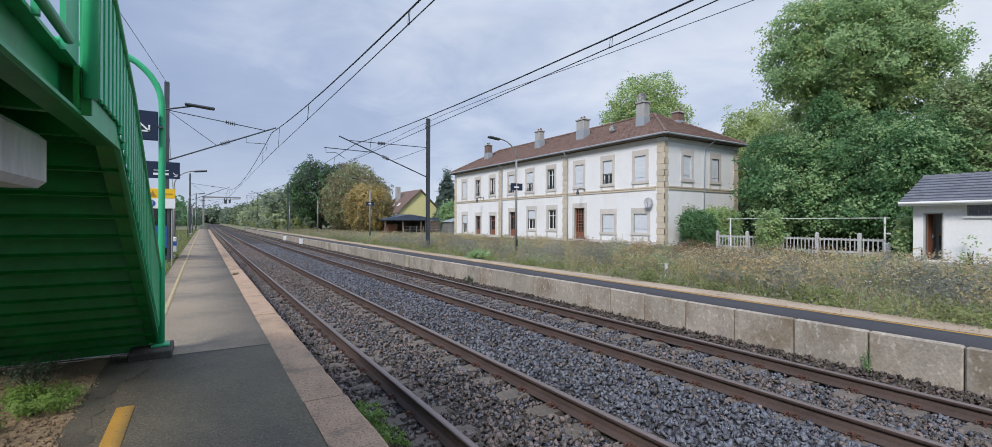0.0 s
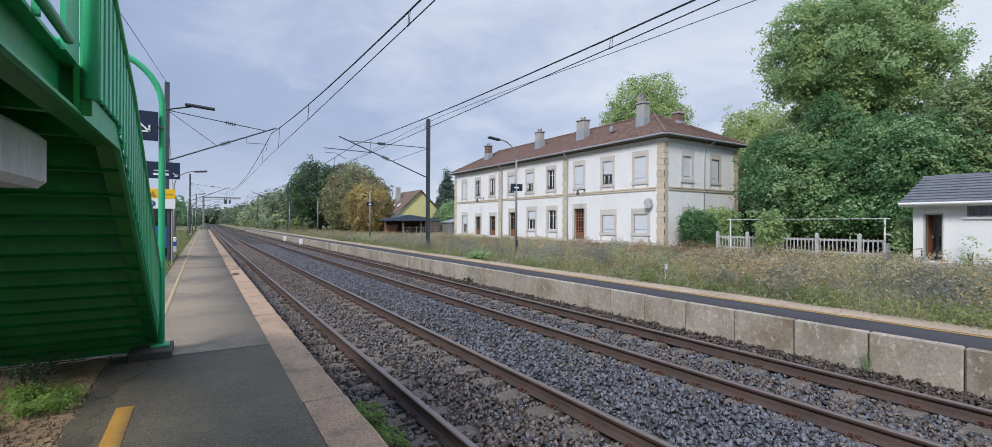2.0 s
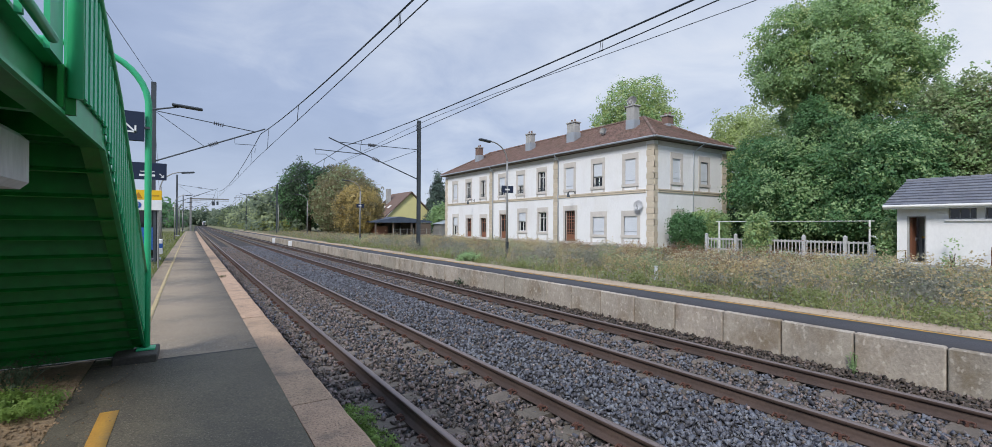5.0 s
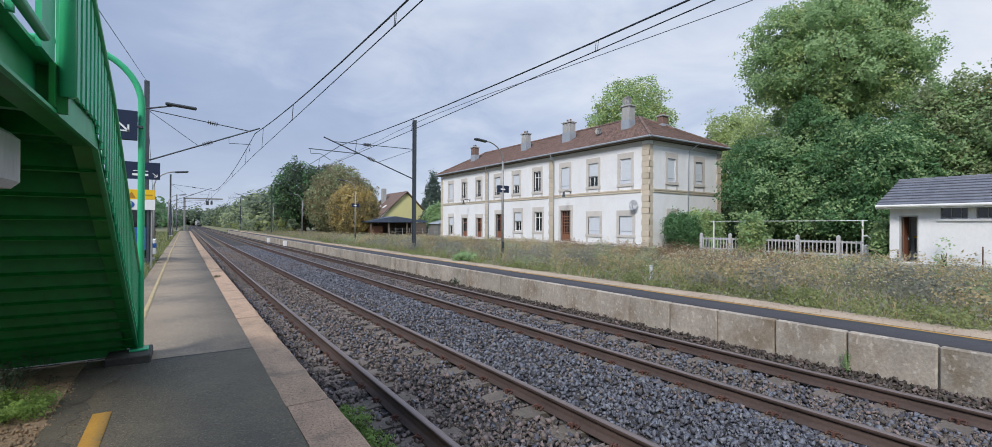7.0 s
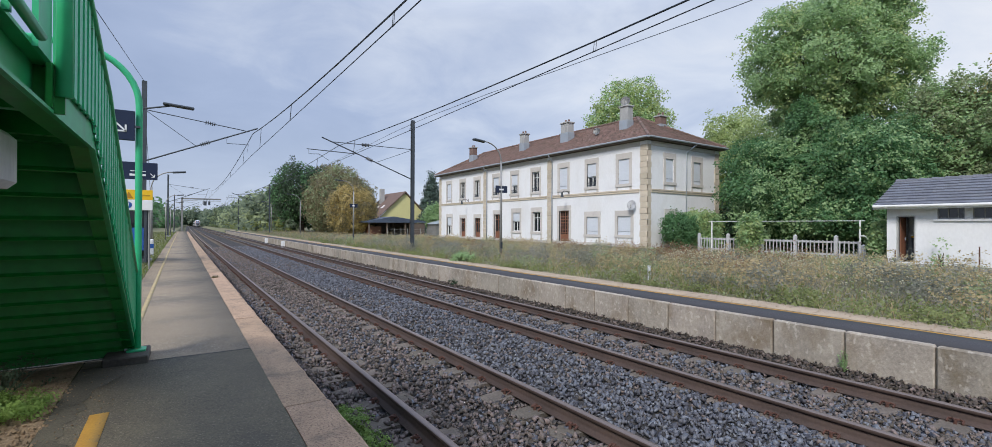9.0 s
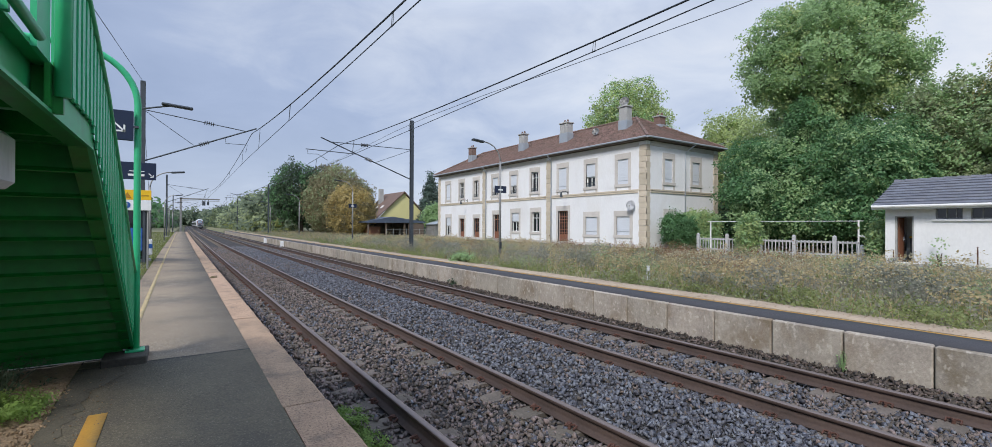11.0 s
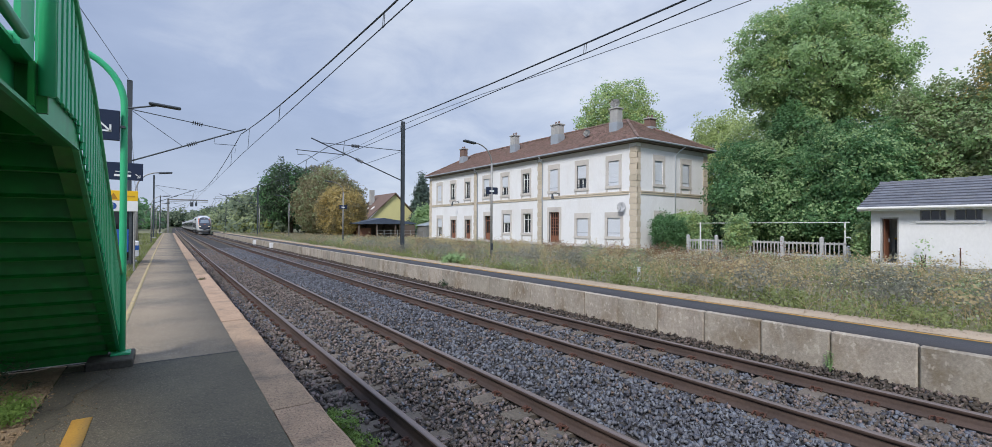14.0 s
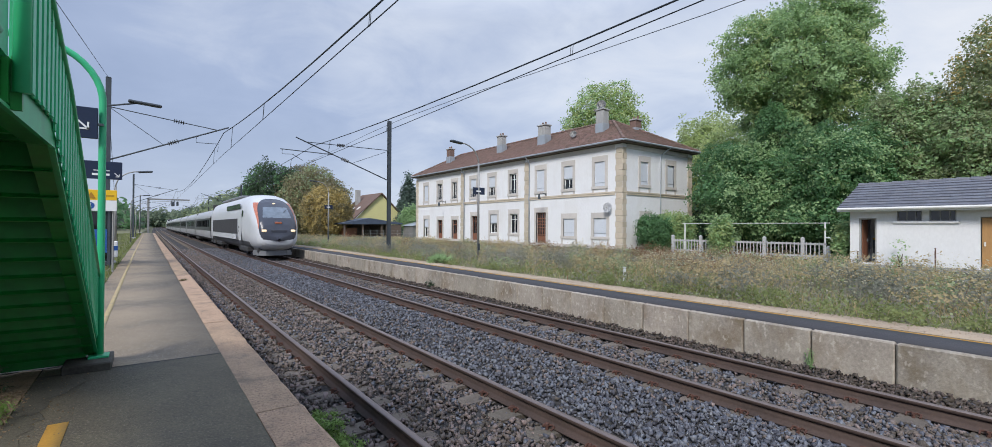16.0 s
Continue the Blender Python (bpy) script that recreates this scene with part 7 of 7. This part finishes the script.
def smooth_mesh(name, v, f, mat):
    used = sorted({i for q in f for i in q})
    back = {o: i for i, o in enumerate(used)}
    me = bpy.data.meshes.new(name)
    me.from_pydata([v[i] for i in used], [], [[back[i] for i in q] for q in f])
    me.polygons.foreach_set("use_smooth", [True] * len(me.polygons))
    me.materials.append(mat)
    return me


LAMP_ON = glowing("lit_headlamp", (1.0, 0.78, 0.52), 0.75)
MASK = material("dark_grey_nose_mask", (0.055, 0.060, 0.078), 0.22, dark=(0.045, 0.050, 0.066), fine=5)
# pale blue-grey base stands in for sky reflected in the windscreen
SCREEN = material("sky_tinted_windscreen", (0.17, 0.21, 0.26), 0.08, dark=(0.10, 0.125, 0.15), fine=4, spec=0.9)


def bogie(parent, y):
    b = new("bogie"); b.parent = parent
    part("frame", boxes((-1.25, y - 1.6, 0.30, 1.25, y + 1.6, 0.62), bevel=0.05), TRAIN_DARK, b)
    for dy in (-1.25, 1.25):
        for x in (-0.753, 0.753):
            part("wheel", rods(((x - 0.065, y + dy, 0.46), (x + 0.065, y + dy, 0.46), 0.46), n=20), TRAIN_DARK, b)
        for s in (-1, 1):
            part("axle_box", boxes((s * 1.02, y + dy - 0.2, 0.32, s * 1.2, y + dy + 0.2, 0.62), bevel=0.03), TRAIN_GREY, b)
    return b


def power_car(label):
    L = 22.0
    t = thing("power_car", (0, 0, 0), label, "train", "cars of the express train")
    key = [(-0.10, 0.06, 1.10, 1.20), (-0.06, 0.25, 1.05, 1.32), (0.0, 0.50, 1.00, 1.45), (0.06, 0.80, 0.82, 1.75), (0.2, 1.00, 0.68, 2.05), (0.45, 1.14, 0.56, 2.42), (0.8, 1.23, 0.48, 2.78), (1.25, 1.30, 0.42, 3.12), (1.8, 1.345, 0.38, 3.44), (2.4, 1.375, 0.36, 3.70), (3.1, 1.395, 0.35, 3.88), (4.0, 1.405, 0.34, 4.00), (5.2, 1.405, 0.34, 4.05), (L, 1.405, 0.34, 4.05)]
    ks = [k[0] for k in key]
    ys = list(-0.10 + np.linspace(0, 1, 130) ** 1.7 * 5.3) + list(np.linspace(5.6, L, 18))
    secs = [(y, *[float(np.interp(y, ks, [k[i] for k in key])) for i in (1, 2, 3)]) for y in ys]
    v, f = shell(secs, 240)

    def region(x, y, z):
        if y < 3.6:
            m = (abs(x) / (1.02 + 0.10 * max(0.0, 2.3 - z))) ** 3.0 + (abs(z - 2.30) / 1.38) ** 3.0
            if m < 1 and z > 1.02 + 0.16 * abs(x):
                if abs(x) < 0.80 - 0.20 * max(0, z - 2.5) and 2.46 < z < 3.12:
                    return "windscreen"
                return "nose_mask"
            if m < 1.05 + 0.34 * (z - 1.75) and 1.75 < z < 3.42 and abs(x) > 0.70:
                return "nose_stripe"
        if z < 0.98 and y > 2.2:
            return "skirt"
        return "body"
    g = split_parts(v, f, region)
    mats = {"body": TRAIN_WHITE, "windscreen": SCREEN, "nose_mask": MASK, "nose_stripe": TRAIN_RED, "skirt": TRAIN_BAND}
    labs = {"windscreen": "raked glass windscreen", "nose_mask": "glossy dark grey nose mask", "nose_stripe": "orange-red stripe beside the windscreen", "skirt": "grey lower skirt", "body": "white painted body shell"}
    for k, q in g.items():
        part(k, smooth_mesh(k, v, q, mats[k]), [], t, labs[k])
    part("rear_wall", boxes((-1.3, L - 0.04, 0.4, 1.3, L, 3.95)), TRAIN_DARK, t)
    part("lamp_bar", boxes((-0.42, 0.0, 1.58, 0.42, 0.3, 1.74), bevel=0.03), MASK, t)
    for s in (-1, 1):
        part("headlamp", boxes((s * 0.80 - 0.13, 0.03, 1.60, s * 0.80 + 0.13, 0.35, 1.74), bevel=0.04), LAMP_ON, t, "lit warm headlamp", at=pose(0, -0.02, 0, 0, 0, 0))
    part("top_lamp", boxes((-0.07, 1.58, 3.30, 0.07, 1.82, 3.40), bevel=0.03), LAMP_ON, t, "lit top marker lamp")
    part("badge", boxes((-0.20, 0.30, 2.10, 0.20, 0.40, 2.20), bevel=0.01), TRAIN_RED, t, "small red nose badge", at=pose(0, -0.12, 0))
    part("wiper", rods(((0.1, 0.62, 2.42), (0.55, 0.92, 2.95), 0.015)), TRAIN_DARK, t)
    part("chin_recess", boxes((-1.0, 1.0, 0.34, 1.0, 2.2, 0.62), bevel=0.03), TRAIN_DARK, t)
    part("plough", prism(bmesh.new(), [(-0.6, 0.7), (0.6, 0.7), (0.98, 1.1), (1.1, 1.9), (-1.1, 1.9), (-0.98, 1.1)], "z", 0.16, 0.46), TRAIN_GREY, t, "grey obstacle deflector")
    for s in (-1, 1):
        x = s * 1.400
        def side(name, y0, y1, z0, z1, mat, lab="", proud=0.012):
            return part(name, boxes((x - 0.02, y0, z0, x + s * proud, y1, z1), bevel=0.004), mat, t, lab)
        side("side_grille", 6.0, 20.9, 1.42, 2.45, TRAIN_DARK, "long dark ventilation panel")
        side("upper_grille", 4.7, 11.4, 3.08, 3.42, GLASS_TRAIN, "dark upper side window band")
        side("cab_door", 4.35, 5.05, 1.0, 2.85, TRAIN_WHITE)
        side("cab_side_window", 3.7, 4.1, 2.55, 2.95, GLASS_TRAIN, "dark cab side window")
        side("lower_panel", 6.4, 21.2, 1.02, 1.36, TRAIN_WHITE)
        side("logo_bar", 5.2, 5.6, 1.8, 1.95, TRAIN_GREY, "grey emblem bars")
        side("logo_bar", 5.25, 5.5, 1.55, 1.68, TRAIN_GREY)
        side("number_bar", 8.0, 8.7, 1.08, 1.18, TRAIN_GREY)
    part("roof_fairing", boxes((-0.9, 8.0, 4.0, 0.9, 19.0, 4.16), bevel=0.06), TRAIN_GREY, t)
    for y in (4.6, 17.6):
        bogie(t, y)
    return t


def coach(label):
    L = 18.5
    t = thing("coach", (0, 0, 0), label, "train", "cars of the express train")
    secs = [(0.15, 1.32, 0.40, 3.50), (0.3, 1.40, 0.34, 3.60), (6, 1.405, 0.34, 3.60), (12, 1.405, 0.34, 3.60), (L - 0.3, 1.40, 0.34, 3.60), (L - 0.15, 1.32, 0.40, 3.50)]
    v, f = shell(secs, 36, 4.2)
    g = split_parts(v, f, lambda x, y, z: "skirt" if z < 0.75 else "body")
    part("body", smooth_mesh("body", v, g["body"], TRAIN_SILVER), [], t, "silver-grey coach body")
    part("skirt", smooth_mesh("skirt", v, g["skirt"], TRAIN_DARK), [], t)
    part("gangway", boxes((-1.1, -0.15, 0.5, 1.1, 0.2, 3.3)), TRAIN_DARK, t)
    part("end_wall", boxes((-1.28, L - 0.2, 0.5, 1.28, L - 0.16, 3.4)), TRAIN_DARK, t)
    for s in (-1, 1):
        x = s * 1.402
        part("window_band", boxes((x - 0.02, 0.4, 1.45, x + s * 0.010, L - 0.4, 2.70)), TRAIN_BAND, t, "anthracite band along the windows")
        for k in range(9):
            y = 2.2 + k * 1.72
            part("window", boxes((x - 0.02, y, 1.80, x + s * 0.018, y + 1.35, 2.52), bevel=0.004), GLASS_TRAIN, t)
        part("door", boxes((x - 0.02, 0.5, 0.85, x + s * 0.014, 1.3, 2.85)), TRAIN_GREY, t)
    bogie(t, 0.0)
    return t


CARS = []                      # thing, distance of its front from the nose, length, turned about


def train():
    first = power_car("white high-speed power car with black nose mask and lit headlamps")
    CARS.append((first, 0.0, 22.0, False))
    c = coach("silver-grey high-speed coach with an anthracite window band")
    s = 22.3
    for k in range(8):
        ob = c if k == 0 else copy_thing(c, pose(0, 0, 0))
        CARS.append((ob, s, 18.5, False))
        s += 18.6
    CARS.append((copy_thing(first, pose(0, 0, 0)), s, 22.0, True))


train()
NOSE_END, SPEED = 30.5, 43.5   # metres from the camera's line at 16 s; metres a second


def car_pose(t, offset, length, turned):
    y = NOSE_END + SPEED * (16.0 - t) + offset
    mid = y + length / 2
    h = bend_turn(mid)
    x = AX2 + bend(mid)
    m = pose(x, mid, 0, 0, 0, h + (180 if turned else 0)) @ pose(0, -length / 2, 0)
    return m


def motions():
    for ob, offset, length, turned in CARS:
        walk(ob, [(t, car_pose(t, offset, length, turned)) for t in range(0, 17)])


motions()
